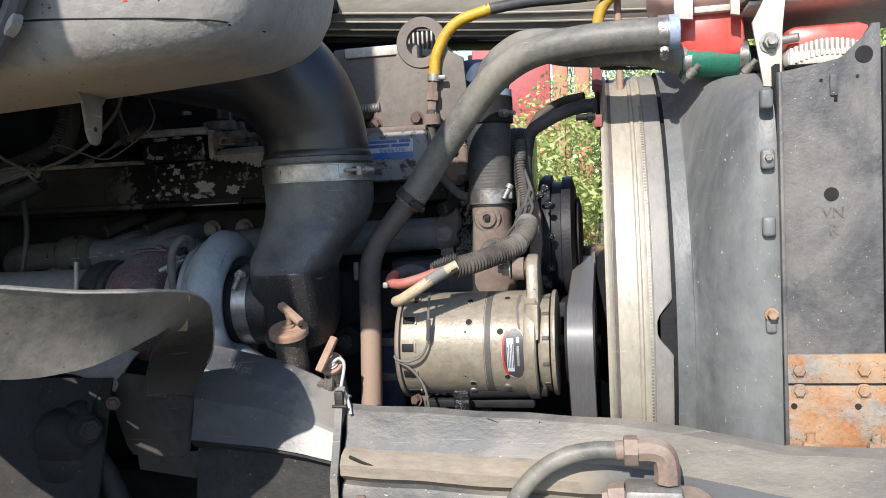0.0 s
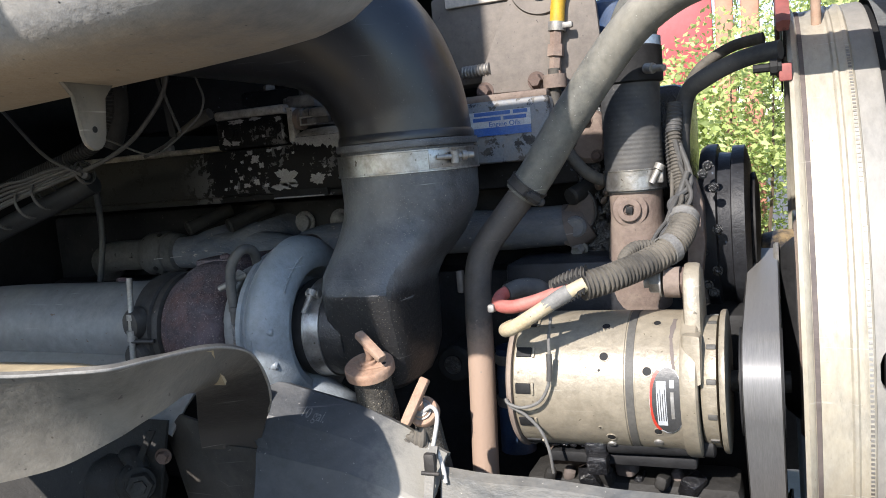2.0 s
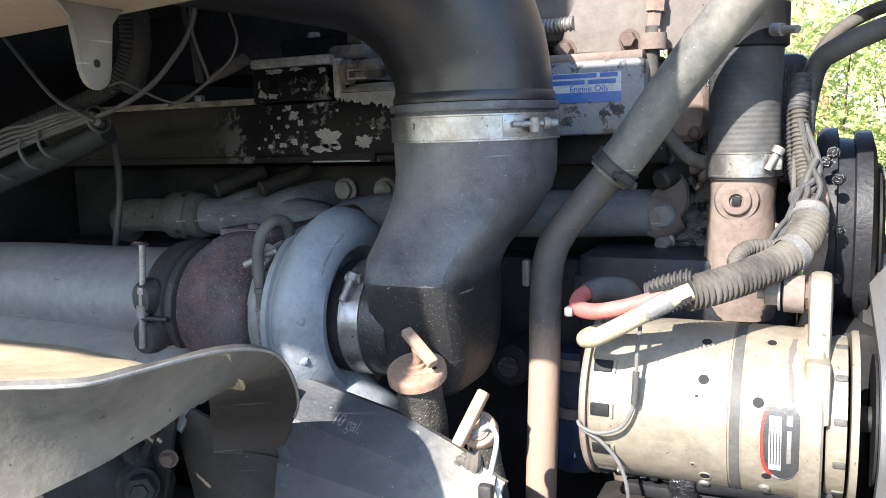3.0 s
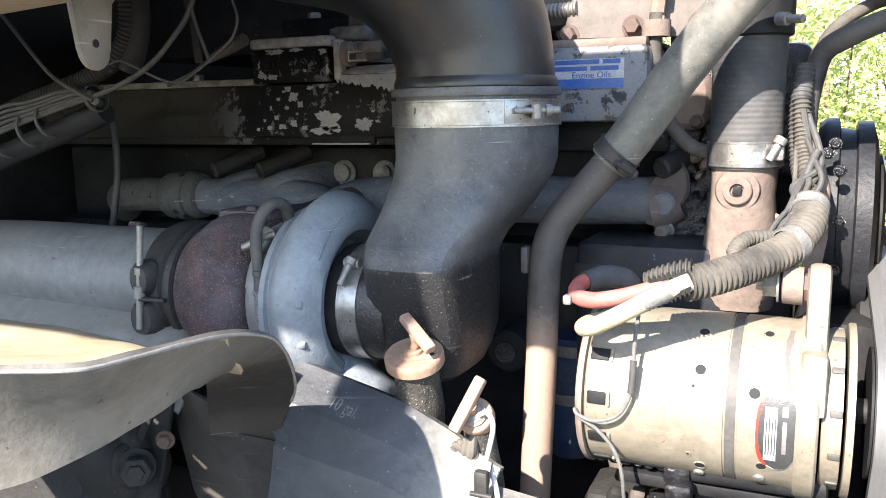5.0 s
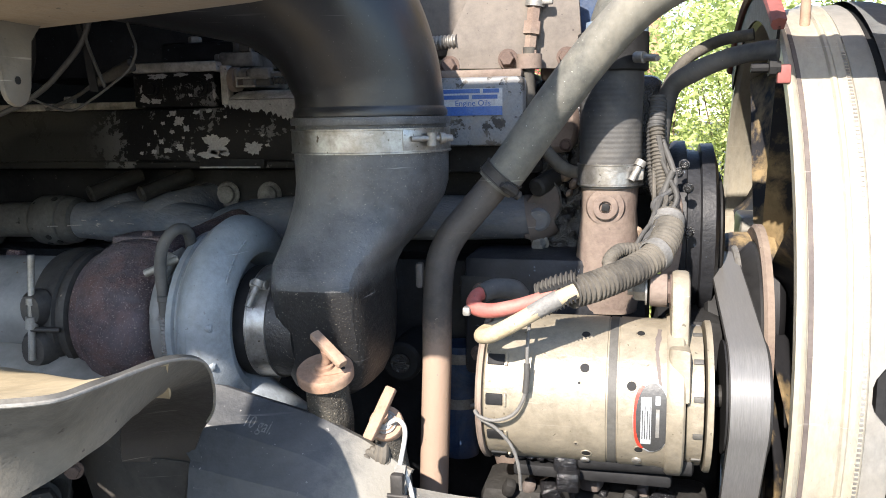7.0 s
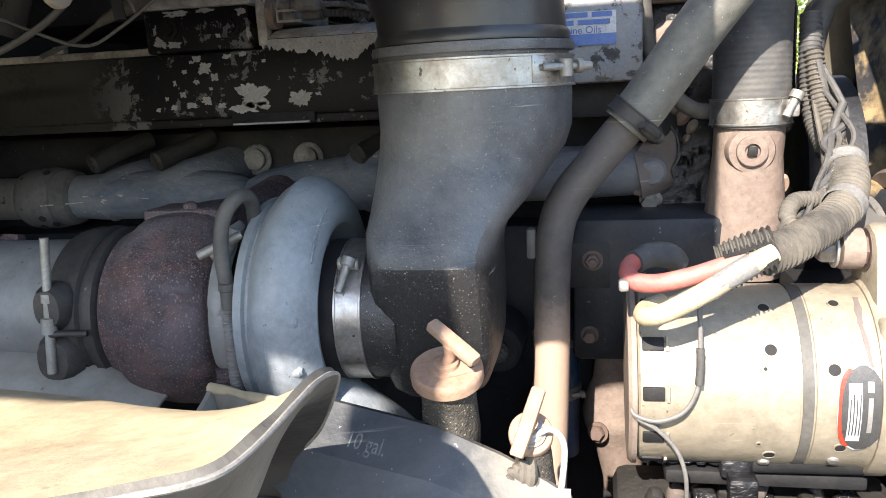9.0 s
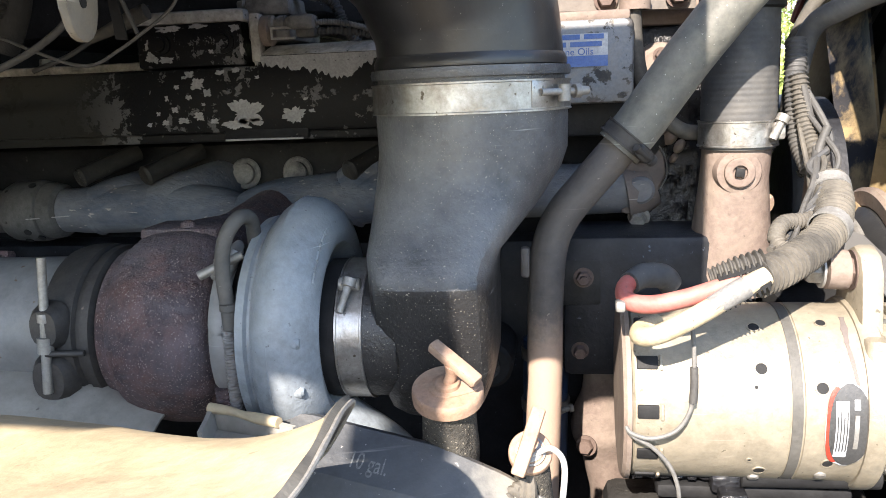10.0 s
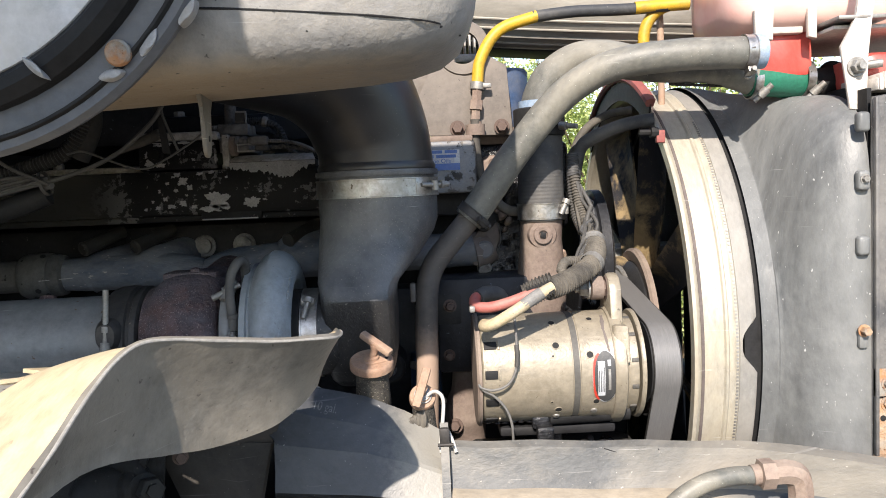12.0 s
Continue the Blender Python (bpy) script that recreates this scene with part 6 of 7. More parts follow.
part("fitting", lathe([(0.0, 0.009), (0.020, 0.0085), (0.0205, 0.0115), (0.036, 0.0115), (0.0365, 0.008), (0.055, 0.008), (0.0555, 0.010), (0.068, 0.010)], (-0.287, 1.3815, 1.652), (-0.10, -0.06, -1), 6), "brass", yh)
part("p_clip", lathe([(-0.009, 0.012), (-0.009, 0.016), (0.009, 0.016), (0.009, 0.012)], (-0.293, 1.376, 1.583), (0, 0, 1), 24, caps=False), "castbrown", yh)
part("lower_run", tube([(-0.293, 1.376, 1.60), (-0.294, 1.374, 1.56), (-0.290, 1.372, 1.52), (-0.281, 1.370, 1.49), (-0.262, 1.37, 1.462), (-0.243, 1.372, 1.448), (-0.226, 1.38, 1.445)], 0.0082, 16, 8), "conduit", yh, "thin grey lower run")
y2 = thing("short_yellow_hose", (0.0, 1.40, 1.70), "short bright yellow hose with clamp beside the tank", "hose")
part("hose_body", tube([(-0.004, 1.40, 1.690), (-0.002, 1.40, 1.735), (0.012, 1.399, 1.762), (0.035, 1.396, 1.776), (0.072, 1.392, 1.782)], 0.0098, 18, 8), "yellow", y2)
part("hose_clamp", lathe([(-0.005, 0.0098), (-0.005, 0.012), (0.005, 0.012), (0.005, 0.0098)], (0.066, 1.3925, 1.781), (1, -0.1, 0.15), 20, caps=False), "zinc", y2)
part("tan_tube", tube([(0.030, 1.42, 1.80), (0.031, 1.42, 1.70), (0.03, 1.42, 1.55)], 0.006, 12, 5), "cap", y2)
du = thing("air_duct", (-0.2, 1.62, 1.70), "large ribbed pale grey air duct crossing behind the engine", "duct")
part("duct_body", tube([(-1.0, 1.66, 1.925), (-0.55, 1.64, 1.885), (-0.15, 1.63, 1.848), (0.3, 1.63, 1.82), (0.6, 1.64, 1.82)], 0.098, 40, 10), "duct", du)
for k in range(7):
    a = radians(215 + k * 11)
    part("long_rib", tube([(-0.95, 1.66 + 0.099 * math.cos(a), 1.921 + 0.099 * math.sin(a)), (-0.55, 1.64 + 0.099 * math.cos(a), 1.885 + 0.099 * math.sin(a)), (-0.15, 1.63 + 0.099 * math.cos(a), 1.848 + 0.099 * math.sin(a)), (0.3, 1.63 + 0.099 * math.cos(a), 1.82 + 0.099 * math.sin(a))], 0.0022, 6, 6), "duct", du)
part("foam_strip", box((-0.25, 1.66, 1.765), (1.0, 0.10, 0.022), 0.006, Matrix.Rotation(radians(4.5), 3, "Y")), "black", du, "black foam strip")

# ---- fan-ring cable and its clips ----
fc = thing("sleeved_cable", (-0.08, 1.36, 1.40), "black taped cable reaching from the engine to the fan ring", "cable")
part("cable_run", tube([(-0.135, 1.375, 1.44), (-0.132, 1.37, 1.50), (-0.122, 1.362, 1.545), (-0.10, 1.35, 1.562), (-0.065, 1.338, 1.576), (-0.035, 1.326, 1.582), (-0.012, 1.318, 1.583)], 0.0108, 16, 8, rough=0.10), "hose_dk", fc)
part("second_strand", tube([(-0.135, 1.385, 1.53), (-0.11, 1.39, 1.575), (-0.07, 1.395, 1.60), (-0.03, 1.385, 1.606)], 0.007, 12, 6), "conduit", fc)
part("ring_bolt", lathe([(0, 0.007), (0.004, 0.007), (0.0045, 0.0095), (0.012, 0.0095), (0.0125, 0.005), (0.03, 0.005)], (-0.012, 1.30, 1.563), (-1, -0.05, 0), 8), "black", fc)
part("ring_clip", box((-0.008, 1.302, 1.556), (0.014, 0.012, 0.020), 0.002), "ring_red", fc)
part("taped_drop", tube([(-0.136, 1.36, 1.535), (-0.139, 1.345, 1.49), (-0.136, 1.335, 1.44), (-0.128, 1.318, 1.41)], 0.0108, 16, 8, ribs=0.0046, rib_k=0.90), "hose_dk", fc, "ribbed black sleeve")

# ---- alternator wiring ----
cd = thing("wiring_conduit", (-0.16, 1.2, 1.33), "dusty grey split corrugated conduit above the alternator", "conduit")
part("conduit_run", tube([(-0.217, 1.130, 1.345), (-0.195, 1.148, 1.349), (-0.165, 1.180, 1.357), (-0.140, 1.215, 1.367), (-0.126, 1.246, 1.382), (-0.125, 1.272, 1.398)], 0.0158, 22, 10, ribs=0.0052), "conduit", cd)
part("conduit_riser", tube([(-0.127, 1.262, 1.385), (-0.125, 1.285, 1.402), (-0.128, 1.305, 1.425), (-0.134, 1.325, 1.455), (-0.138, 1.34, 1.50)], 0.0095, 16, 8, ribs=0.005), "conduit", cd)
part("tape_wrap", tube([(-0.134, 1.228, 1.372), (-0.125, 1.252, 1.386), (-0.124, 1.276, 1.402)], 0.0168, 20, 10, ribs=0.0052, rib_k=0.90), "conduit", cd)
for c_, w_ in (((-0.137, 1.222, 1.369), (0.55, 0.72, 0.30)), ((-0.124, 1.270, 1.397), (0.1, 0.8, 0.55))):
    part("tape_patch", lathe([(-0.006, 0.0165), (-0.0055, 0.0180), (0.0055, 0.0178), (0.006, 0.0163)], c_, w_, 20, caps=False), "tape", cd, "frayed grey tape")
part("side_loop", tube([(-0.170, 1.195, 1.345), (-0.185, 1.205, 1.360), (-0.176, 1.225, 1.372), (-0.155, 1.24, 1.372), (-0.14, 1.25, 1.375)], 0.0075, 14, 8, ribs=0.0045), "conduit", cd)
part("loose_wire", tube([(-0.120, 1.30, 1.452), (-0.128, 1.296, 1.43), (-0.134, 1.285, 1.405), (-0.140, 1.27, 1.385), (-0.146, 1.262, 1.372)], 0.0042, 10, 8), "wire", cd)
rw = random.Random(8)
for k in range(7):
    jit = lambda s=0.007: Vector((rw.uniform(-s, s), rw.uniform(-s, s), rw.uniform(-s, s)))
    part("loom_wire", tube([Vector((-0.136, 1.335, 1.485)) + jit(), Vector((-0.128, 1.31, 1.45)) + jit(0.012), Vector((-0.130, 1.285, 1.415)) + jit(0.014), Vector((-0.142, 1.26, 1.385)) + jit(0.013), Vector((-0.165, 1.232, 1.362)) + jit(0.012), Vector((-0.188, 1.200, 1.348)) + jit(0.008)], rw.uniform(0.0020, 0.0036), 8, 6, rough=0.15), ("wire", "conduit", "hose_dk")[k % 3], cd)
def sawteeth(a, b, out, tall, count, thick):
    """A torn corrugated edge: a thin strip with a row of teeth."""
    a, b, out = Vector(a), Vector(b), Vector(out)
    rnd = random.Random(count)
    poly = [b - out * 0.002, a - out * 0.002]
    for i in range(count):
        poly.append(a.lerp(b, (i + 0.15) / count) + out * tall * rnd.uniform(0.75, 1.15))
        poly.append(a.lerp(b, (i + 0.45) / count) + out * tall * rnd.uniform(0.75, 1.15))
        poly.append(a.lerp(b, (i + 0.65) / count) + out * tall * 0.1)
        poly.append(a.lerp(b, (i + 0.95) / count) + out * tall * 0.1)
    return prism(poly, thick, 0)


part("torn_lower_edge", sawteeth((-0.246, 1.1115, 1.3265), (-0.210, 1.1125, 1.3450), (0.35, 0, -0.94), 0.0045, 10, (0, 0.0025, 0)), "black", cd, "torn toothed edge of the split conduit")
part("torn_upper_edge", sawteeth((-0.248, 1.1235, 1.3465), (-0.215, 1.1215, 1.3575), (-0.40, 0, 0.92), 0.0034, 8, (0, 0.0025, 0)), "black", cd)
part("torn_shell", tube([(-0.252, 1.136, 1.344), (-0.234, 1.135, 1.349), (-0.212, 1.136, 1.352)], lambda f: 0.008 + 0.008 * f, 14, 6, ribs=0.0045), "conduit", cd, "torn conduit end")
rc = thing("red_cable", (-0.29, 1.15, 1.32), "thick red battery cable with corroded end", "cable")
part("cable_run", tube([(-0.214, 1.131, 1.347), (-0.24, 1.128, 1.340), (-0.270, 1.128, 1.330), (-0.298, 1.131, 1.3235), (-0.316, 1.139, 1.325), (-0.316, 1.156, 1.333), (-0.300, 1.175, 1.337)], 0.0076, 16, 8), "cable_red", rc)
part("taped_end", tube([(-0.313, 1.160, 1.334), (-0.300, 1.175, 1.337), (-0.283, 1.185, 1.334), (-0.275, 1.19, 1.325)], 0.0098, 16, 8, rough=0.2), "hose_dk", rc)
part("cable_lug", box((-0.322, 1.133, 1.322), (0.008, 0.012, 0.009), 0.002), "zinc", rc)
wc = thing("pale_cable", (-0.28, 1.13, 1.30), "thick yellowed cable bent onto the alternator", "cable")
part("cable_run", tube([(-0.212, 1.123, 1.349), (-0.235, 1.115, 1.338), (-0.265, 1.111, 1.320), (-0.292, 1.115, 1.304), (-0.306, 1.127, 1.298), (-0.304, 1.146, 1.298), (-0.290, 1.16, 1.30)], 0.0080, 16, 8), "cable_white", wc)
part("tape_patch", tube([(-0.228, 1.117, 1.342), (-0.244, 1.1135, 1.333), (-0.254, 1.112, 1.327)], 0.0084, 14, 6, rough=0.1), "tape", wc)
sw = thing("sense_wire", (-0.28, 1.14, 1.15), "thin grey sense wire looped over the alternator", "wire")
part("wire_run", tube([(-0.262, 1.158, 1.306), (-0.262, 1.143, 1.285), (-0.262, 1.139, 1.262), (-0.264, 1.136, 1.235), (-0.275, 1.134, 1.215), (-0.295, 1.133, 1.207), (-0.312, 1.135, 1.210), (-0.316, 1.138, 1.214), (-0.310, 1.137, 1.206), (-0.295, 1.140, 1.196), (-0.280, 1.143, 1.178), (-0.272, 1.145, 1.155), (-0.270, 1.15, 1.125)], 0.0019, 8, 8), "lead", sw)
part("splice", tube([(-0.262, 1.139, 1.268), (-0.262, 1.137, 1.252), (-0.263, 1.136, 1.238)], 0.0034, 12, 4), "wire", sw, "dark splice sleeve")

# ---- oil filler and dipstick with T-handled caps ----
def filler(name, base, cap_c, up, cap_r, bar_mid, bar_dir, label, bar_len, neck_r):
    ob = thing(name, base, label, "cap", "T-handled caps")
    c, u = Vector(cap_c), Vector(up).normalized()
    part("neck", tube([Vector(base), Vector(base).lerp(c, 0.5), c - u * 0.008], neck_r, 28, 8, rough=0.10), "foam", ob, "grimy foam sleeve")
    rim = lathe([(-0.0095, cap_r * 0.92), (-0.0085, cap_r * 0.99), (-0.002, cap_r), (0.0016, cap_r * 0.985), (0.0030, cap_r * 0.94), (0.0032, cap_r * 0.7), (0.0028, 0.001)], c, u, 48)
    cap = part("cap", rim, "cap", ob, "faded tan cap")
    a, s, v = basis(u)
    ring = []
    for i_ in range(32):
        q_ = 2 * math.pi * i_ / 32
        reach = 0.52 + 0.36 * max(0.0, -math.sin(q_)) ** 2.5
        ring.append(c + u * 0.0026 + (s * math.cos(q_) * 0.52 + v * math.sin(q_) * reach) * cap_r)
    wing = part("wing", prism(ring, u * 0.0016, 0.0005), "cap", cap)
    part("wing_hole", cyl(c + u * 0.0040 - v * cap_r * 0.68, c + u * 0.0045 - v * cap_r * 0.68, cap_r * 0.085, n=12), "black", wing)
    part("boss", lathe([(0.003, 0.0105), (0.0075, 0.0100), (0.0082, 0.0088), (0.0082, 0.0062)], c, u, 24), "cap", cap)
    mid, d = Vector(bar_mid), Vector(bar_dir).normalized()
    e2 = (u - d * u.dot(d)).normalized()
    e1 = e2.cross(d)
    stem = tube([c + u * 0.004, c.lerp(mid, 0.5), mid - e2 * 0.003], lambda f: 0.0048 + 0.0030 * max(0.0, f - 0.6) / 0.4, 16, 5)
    part("stem", stem, "cap", cap)
    bar = bmesh.new()
    secs_ = []
    for f, k in ((-0.5, 0.80), (-0.475, 0.97), (-0.2, 1.0), (0.2, 1.0), (0.475, 0.97), (0.5, 0.80)):
        secs_.append(oval(mid + d * (f * bar_len), 0.0058 * k, 0.0046 * k, 4.5, e1, e2, 20))
    part("handle", rings(bar, secs_), "cap", cap)
    return ob


filler("oil_filler", (-0.462, 1.115, 1.14), (-0.4595, 1.085, 1.2660), (0.02, -0.30, 0.95), 0.0290, (-0.452, 1.078, 1.2905), (0.78, -0.38, -0.50), "tan oil filler cap with T handle on a foam-wrapped neck", 0.048, 0.0225)
dip = filler("dipstick", (-0.390, 1.110, 1.12), (-0.3945, 1.080, 1.2165), (0.08, -0.80, 0.60), 0.0175, (-0.395, 1.064, 1.2330), (0.30, 0.50, 0.80), "tan dipstick cap with tilted T handle", 0.054, 0.015)
part("spring_seat", lathe([(0, 0.0085), (0.0005, 0.0118), (0.003, 0.0118), (0.0035, 0.0095), (0.006, 0.0090), (0.0065, 0.006)], (-0.3942, 1.0775, 1.2183), (0.08, -0.80, 0.60), 28), "zinc", dip, "worn steel seat")
ww = thing("tie_wire", (-0.37, 1.05, 1.13), "bent white tie wire through the dipstick cap", "wire")
part("wire_run", tube([(-0.392, 1.072, 1.218), (-0.378, 1.068, 1.226), (-0.368, 1.058, 1.218), (-0.370, 1.045, 1.19), (-0.374, 1.038, 1.165), (-0.373, 1.036, 1.155)], 0.0024, 10, 8), "white_wire", ww)
part("wire_tail", tube([(-0.366, 1.046, 1.186), (-0.358, 1.04, 1.168), (-0.354, 1.034, 1.155)], 0.0024, 10, 6), "white_wire", ww)
rg = thing("rag_loom", (-0.41, 1.08, 1.14), "frayed dirty wire loom between the two caps", "wire loom")
for k in range(5):
    s = k * 0.007
    part("strand", tube([(-0.436 + s * 0.5, 1.078 + s, 1.205 - s), (-0.424 + s, 1.070, 1.180), (-0.412 + s * 0.6, 1.066 + s * 0.4, 1.186 + s * 0.5), (-0.400 + s * 0.3, 1.070, 1.168)], 0.0042, 8, 6, rough=0.3), "conduit", rg)
fl = thing("fuel_line", (-0.36, 1.30, 1.10), "blue banded rubber line beside the tube", "hose")
part("line_body", tube([(-0.391, 1.402, 1.208), (-0.391, 1.402, 1.19), (-0.392, 1.402, 1.15), (-0.393, 1.401, 1.10), (-0.394, 1.40, 1.05)], 0.0265, 28, 6, rough=0.02), "blue", fl)
for z in (1.192, 1.128):
    bnd = part("line_band", lathe([(-0.007, 0.0263), (-0.007, 0.0284), (-0.0055, 0.0290), (0.0055, 0.0290), (0.007, 0.0284), (0.007, 0.0263)], (-0.391 - (1.192 - z) * 0.02, 1.402, z), (-0.02, 0, 1), 28, caps=False), "zinc", fl, "dull steel band")
    part("band_screw", lathe([(0, 0.0035), (0.010, 0.0035), (0.0105, 0.005), (0.015, 0.005)], (-0.374, 1.377, z), (0.6, 0.2, 0.1), 10), "zinc", bnd)
sup = thing("alternator_bracket", (-0.33, 1.2, 1.0), "dusty tan cast alternator bracket below the casing", "bracket")
part("arm", tube([(-0.323, 1.385, 1.23), (-0.323, 1.385, 1.18), (-0.324, 1.395, 1.14), (-0.326, 1.405, 1.105), (-0.322, 1.41, 1.07), (-0.315, 1.42, 1.0)], lambda f: 0.024 + 0.013 * math.exp(-((f - 0.62) / 0.2) ** 2), 24, 8, rough=0.06), "castbrown", sup)
part("arm_bolt", hexbolt((-0.345, 1.37, 1.088), (-0.3, -1, 0.1), 0.009, 0.008), "bolt", sup)
part("cross_bar", box((-0.20, 1.26, 1.068), (0.26, 0.08, 0.045), 0.014), "grease", sup)
rl_ = random.Random(4)
for k in range(9):
    c_ = Vector((-0.29 + k * 0.021 + rl_.uniform(-.006, .006), 1.225 + rl_.uniform(-.015, .02), 1.098 + rl_.uniform(-.012, .010)))
    part("lug", box(c_, (rl_.uniform(.012, .026), rl_.uniform(.014, .03), rl_.uniform(.012, .032)), 0.005, Euler((rl_.uniform(-.5, .5), rl_.uniform(-.5, .5), rl_.uniform(-.5, .5))).to_matrix()), ("grease", "browned", "oily")[k % 3], sup)

# ---- splash panel and lower rail ----
def rail_top(x):
    """Height of the rail's upper edge along the truck."""
    return np.interp(x, [-0.37, -0.1, 0.0, 0.10, 0.21, 0.30, 0.6], [1.163, 1.150, 1.145, 1.133, 1.114, 1.115, 1.12])


PROF = [(1.052, 0.0), (1.044, -0.004), (1.036, -0.035), (1.026, -0.053), (1.010, -0.060), (1.004, -0.068), (1.004, -0.080), (1.016, -0.088), (1.022, -0.094), (1.010, -0.099), (1.006, -0.108), (1.010, -0.2), (1.02, -0.35)]
rl = thing("splash_rail", (0.1, 1.03, 0.8), "scuffed grey rail and skirt below the engine, dusty ledge", "rail")
xs = [-0.362 + 0.012 * i for i in range(82)]
def rail_pt(x, y, dz):
    b = min(1.0, max(0.0, (x + 0.05) / 0.14))
    b = b * b * (3 - 2 * b)
    y = y * (1 - b) + (1.050 + 0.13 * max(dz, -0.12) - (0.016 if dz < -0.0001 else 0.0)) * b
    z = rail_top(x) + dz
    wob = 0.0025 * noise.noise(Vector((x * 9, dz * 10, 0))) + 0.004 * b * noise.noise(Vector((x * 5, dz * 8, 5)))
    flare = 0.018 * max(0.0, min(1.0, (x - 0.1) / 0.2))
    return (x, y - flare * (1 if dz > -0.08 else 0.3 + 0.7 * b) + wob, z + 0.002 * noise.noise(Vector((x * 14, 3, 0))))
part("upper_face", sheet([[rail_pt(x, y, dz) for x in xs] for y, dz in PROF[:4]], 0.004), "rail", rl)
part("dusty_ledge", sheet([[rail_pt(x, y, dz) for x in xs] for y, dz in PROF[3:9]], 0.004), "raildust", rl, "dust-caked ledge")
part("lower_skirt", sheet([[rail_pt(x, y, dz) for x in xs] for y, dz in PROF[8:]], 0.004), "rail", rl)
part("tear", tube([(-0.165, 1.0405, 1.1490), (-0.145, 1.040, 1.1425), (-0.118, 1.040, 1.1395), (-0.098, 1.040, 1.1405), (-0.095, 1.0405, 1.1455)], lambda f: 0.0006 + 0.0012 * f, 8, 6, rough=0.4), "black", rl, "tear in the rubber edge")
part("split_line", tube([(-0.349, 1.003, 1.106), (-0.324, 1.003, 1.096), (-0.285, 1.003, 1.088), (-0.24, 1.003, 1.083), (-0.172, 1.003, 1.075)], lambda f: 0.0022 - 0.0014 * f, 8, 8, rough=0.4), "black", rl)
part("joint_line", box((-0.313, 1.0385, 1.133), (0.0016, 0.004, 0.05), 0, Matrix.Rotation(radians(-12), 3, "X")), "black", rl)
part("skirt_bolt", hexbolt((-0.335, 1.005, 1.045), (0, -1, 0.1), 0.010, 0.007), "castbrown", rl)

def pan_top(x):
    return np.interp(x, [-0.80, -0.66, -0.615, -0.590, -0.57, -0.52, -0.468, -0.418, -0.372], [1.205, 1.215, 1.222, 1.2445, 1.243, 1.231, 1.219, 1.197, 1.168])


spn = thing("mud_guard", (-0.6, 1.02, 0.8), "scuffed folded black mud guard with chalked writing", "mud guard")
PP = [(1.082, -0.003), (1.076, 0.0), (1.043, -0.028), (1.025, -0.056), (1.022, -0.060), (1.012, -0.088), (1.004, -0.110), (1.010, -0.116), (1.022, -0.124), (1.0, -0.135), (0.998, -0.17), (1.01, -0.35)]
pxs = [-0.612 + 0.00868 * i for i in range(29)]
def pan_pt(x, y, dz):
    base = pan_top(x)
    z = base + dz * (1.0 if dz > -0.03 else (base - 1.06) / 0.17 if dz > -0.13 else 1)
    if dz <= -0.13:
        z = 1.185 + dz * 0.9 - 0.06
    return (x, y + 0.002 * noise.noise(Vector((x * 12, dz * 20, 2))), z)
def pan_x(x, dz):
    """The guard's end leans in below its fold."""
    start = np.interp(dz, [-0.088, -0.056, -0.028, 0.0], [-0.578, -0.580, -0.606, -0.612])
    return start + (x + 0.612) * (-0.369 - start) / 0.243


guard = sheet([[pan_pt(pan_x(x, dz), y, dz) for x in pxs] for y, dz in PP[:7]], 0.004)
bmesh.ops.recalc_face_normals(guard, faces=guard.faces)
guard_skin = bvhtree.BVHTree.FromBMesh(guard)
part("panel_sheet", guard, "splash", spn, angle=9)
part("lower_fold", sheet([[pan_pt(pan_x(x, dz), y, dz) for x in pxs] for y, dz in PP[6:]], 0.004), "grease", spn, "grimy black lower fold", angle=9)

chalk = writing("chalk_writing", "10 gal.", 0.0125, pose(-0.519, 0.90, 1.2165, 90, 0, 0) @ pose(0, 0, 0, 0, 0, -14), "chalk", spn, 0.0002)
for v in chalk.data.vertices:
    hit = guard_skin.ray_cast(Vector((v.co.x, 0.8, v.co.z)), Vector((0, 1, 0)))[0]
    v.co.y = (hit.y if hit else 1.04) - 0.0009 + (v.co.y - 0.90)
st = thing("rubber_strap", (-0.37, 1.0, 0.9), "worn grey webbing strap with metal clip over the rail", "strap")
part("strap_band", sheet([[(-0.3735 + dx, y, z) for dx in (0, 0.005, 0.0105)] for y, z in ((1.045, 1.19), (1.030, 1.165), (1.02, 1.14), (1.008, 1.11), (0.994, 1.08), (0.992, 1.02), (1.0, 0.9))], 0.004), "rail", st)
part("strap_clip", box((-0.368, 1.03, 1.178), (0.013, 0.009, 0.022), 0.003), "darksteel", st)
part("clip_pin", cyl((-0.377, 1.026, 1.168), (-0.357, 1.026, 1.168), 0.0022, n=10), "darksteel", st)

# ---- valve and hose low on the rail ----
vf = thing("air_valve_fitting", (0.03, 0.975, 1.02), "tarnished brass elbow and hose on a grey valve body", "valve")
part("elbow", tube([(0.028, 0.985, 1.128), (0.045, 0.985, 1.128), (0.058, 0.985, 1.122), (0.062, 0.985, 1.105), (0.062, 0.985, 1.088)], 0.0155, 8, 5), "brass", vf)
part("nut", lathe([(0, 0.014), (0.001, 0.0185), (0.017, 0.0185), (0.018, 0.014)], (0.011, 0.985, 1.127), (1, 0, 0), 6), "brass", vf)
part("collar", cyl((0.002, 0.985, 1.126), (0.012, 0.985, 1.127), 0.0125, n=20), "brass", vf)
part("valve_body", box((0.045, 0.985, 1.055), (0.07, 0.05, 0.06), 0.008), "zinc", vf)
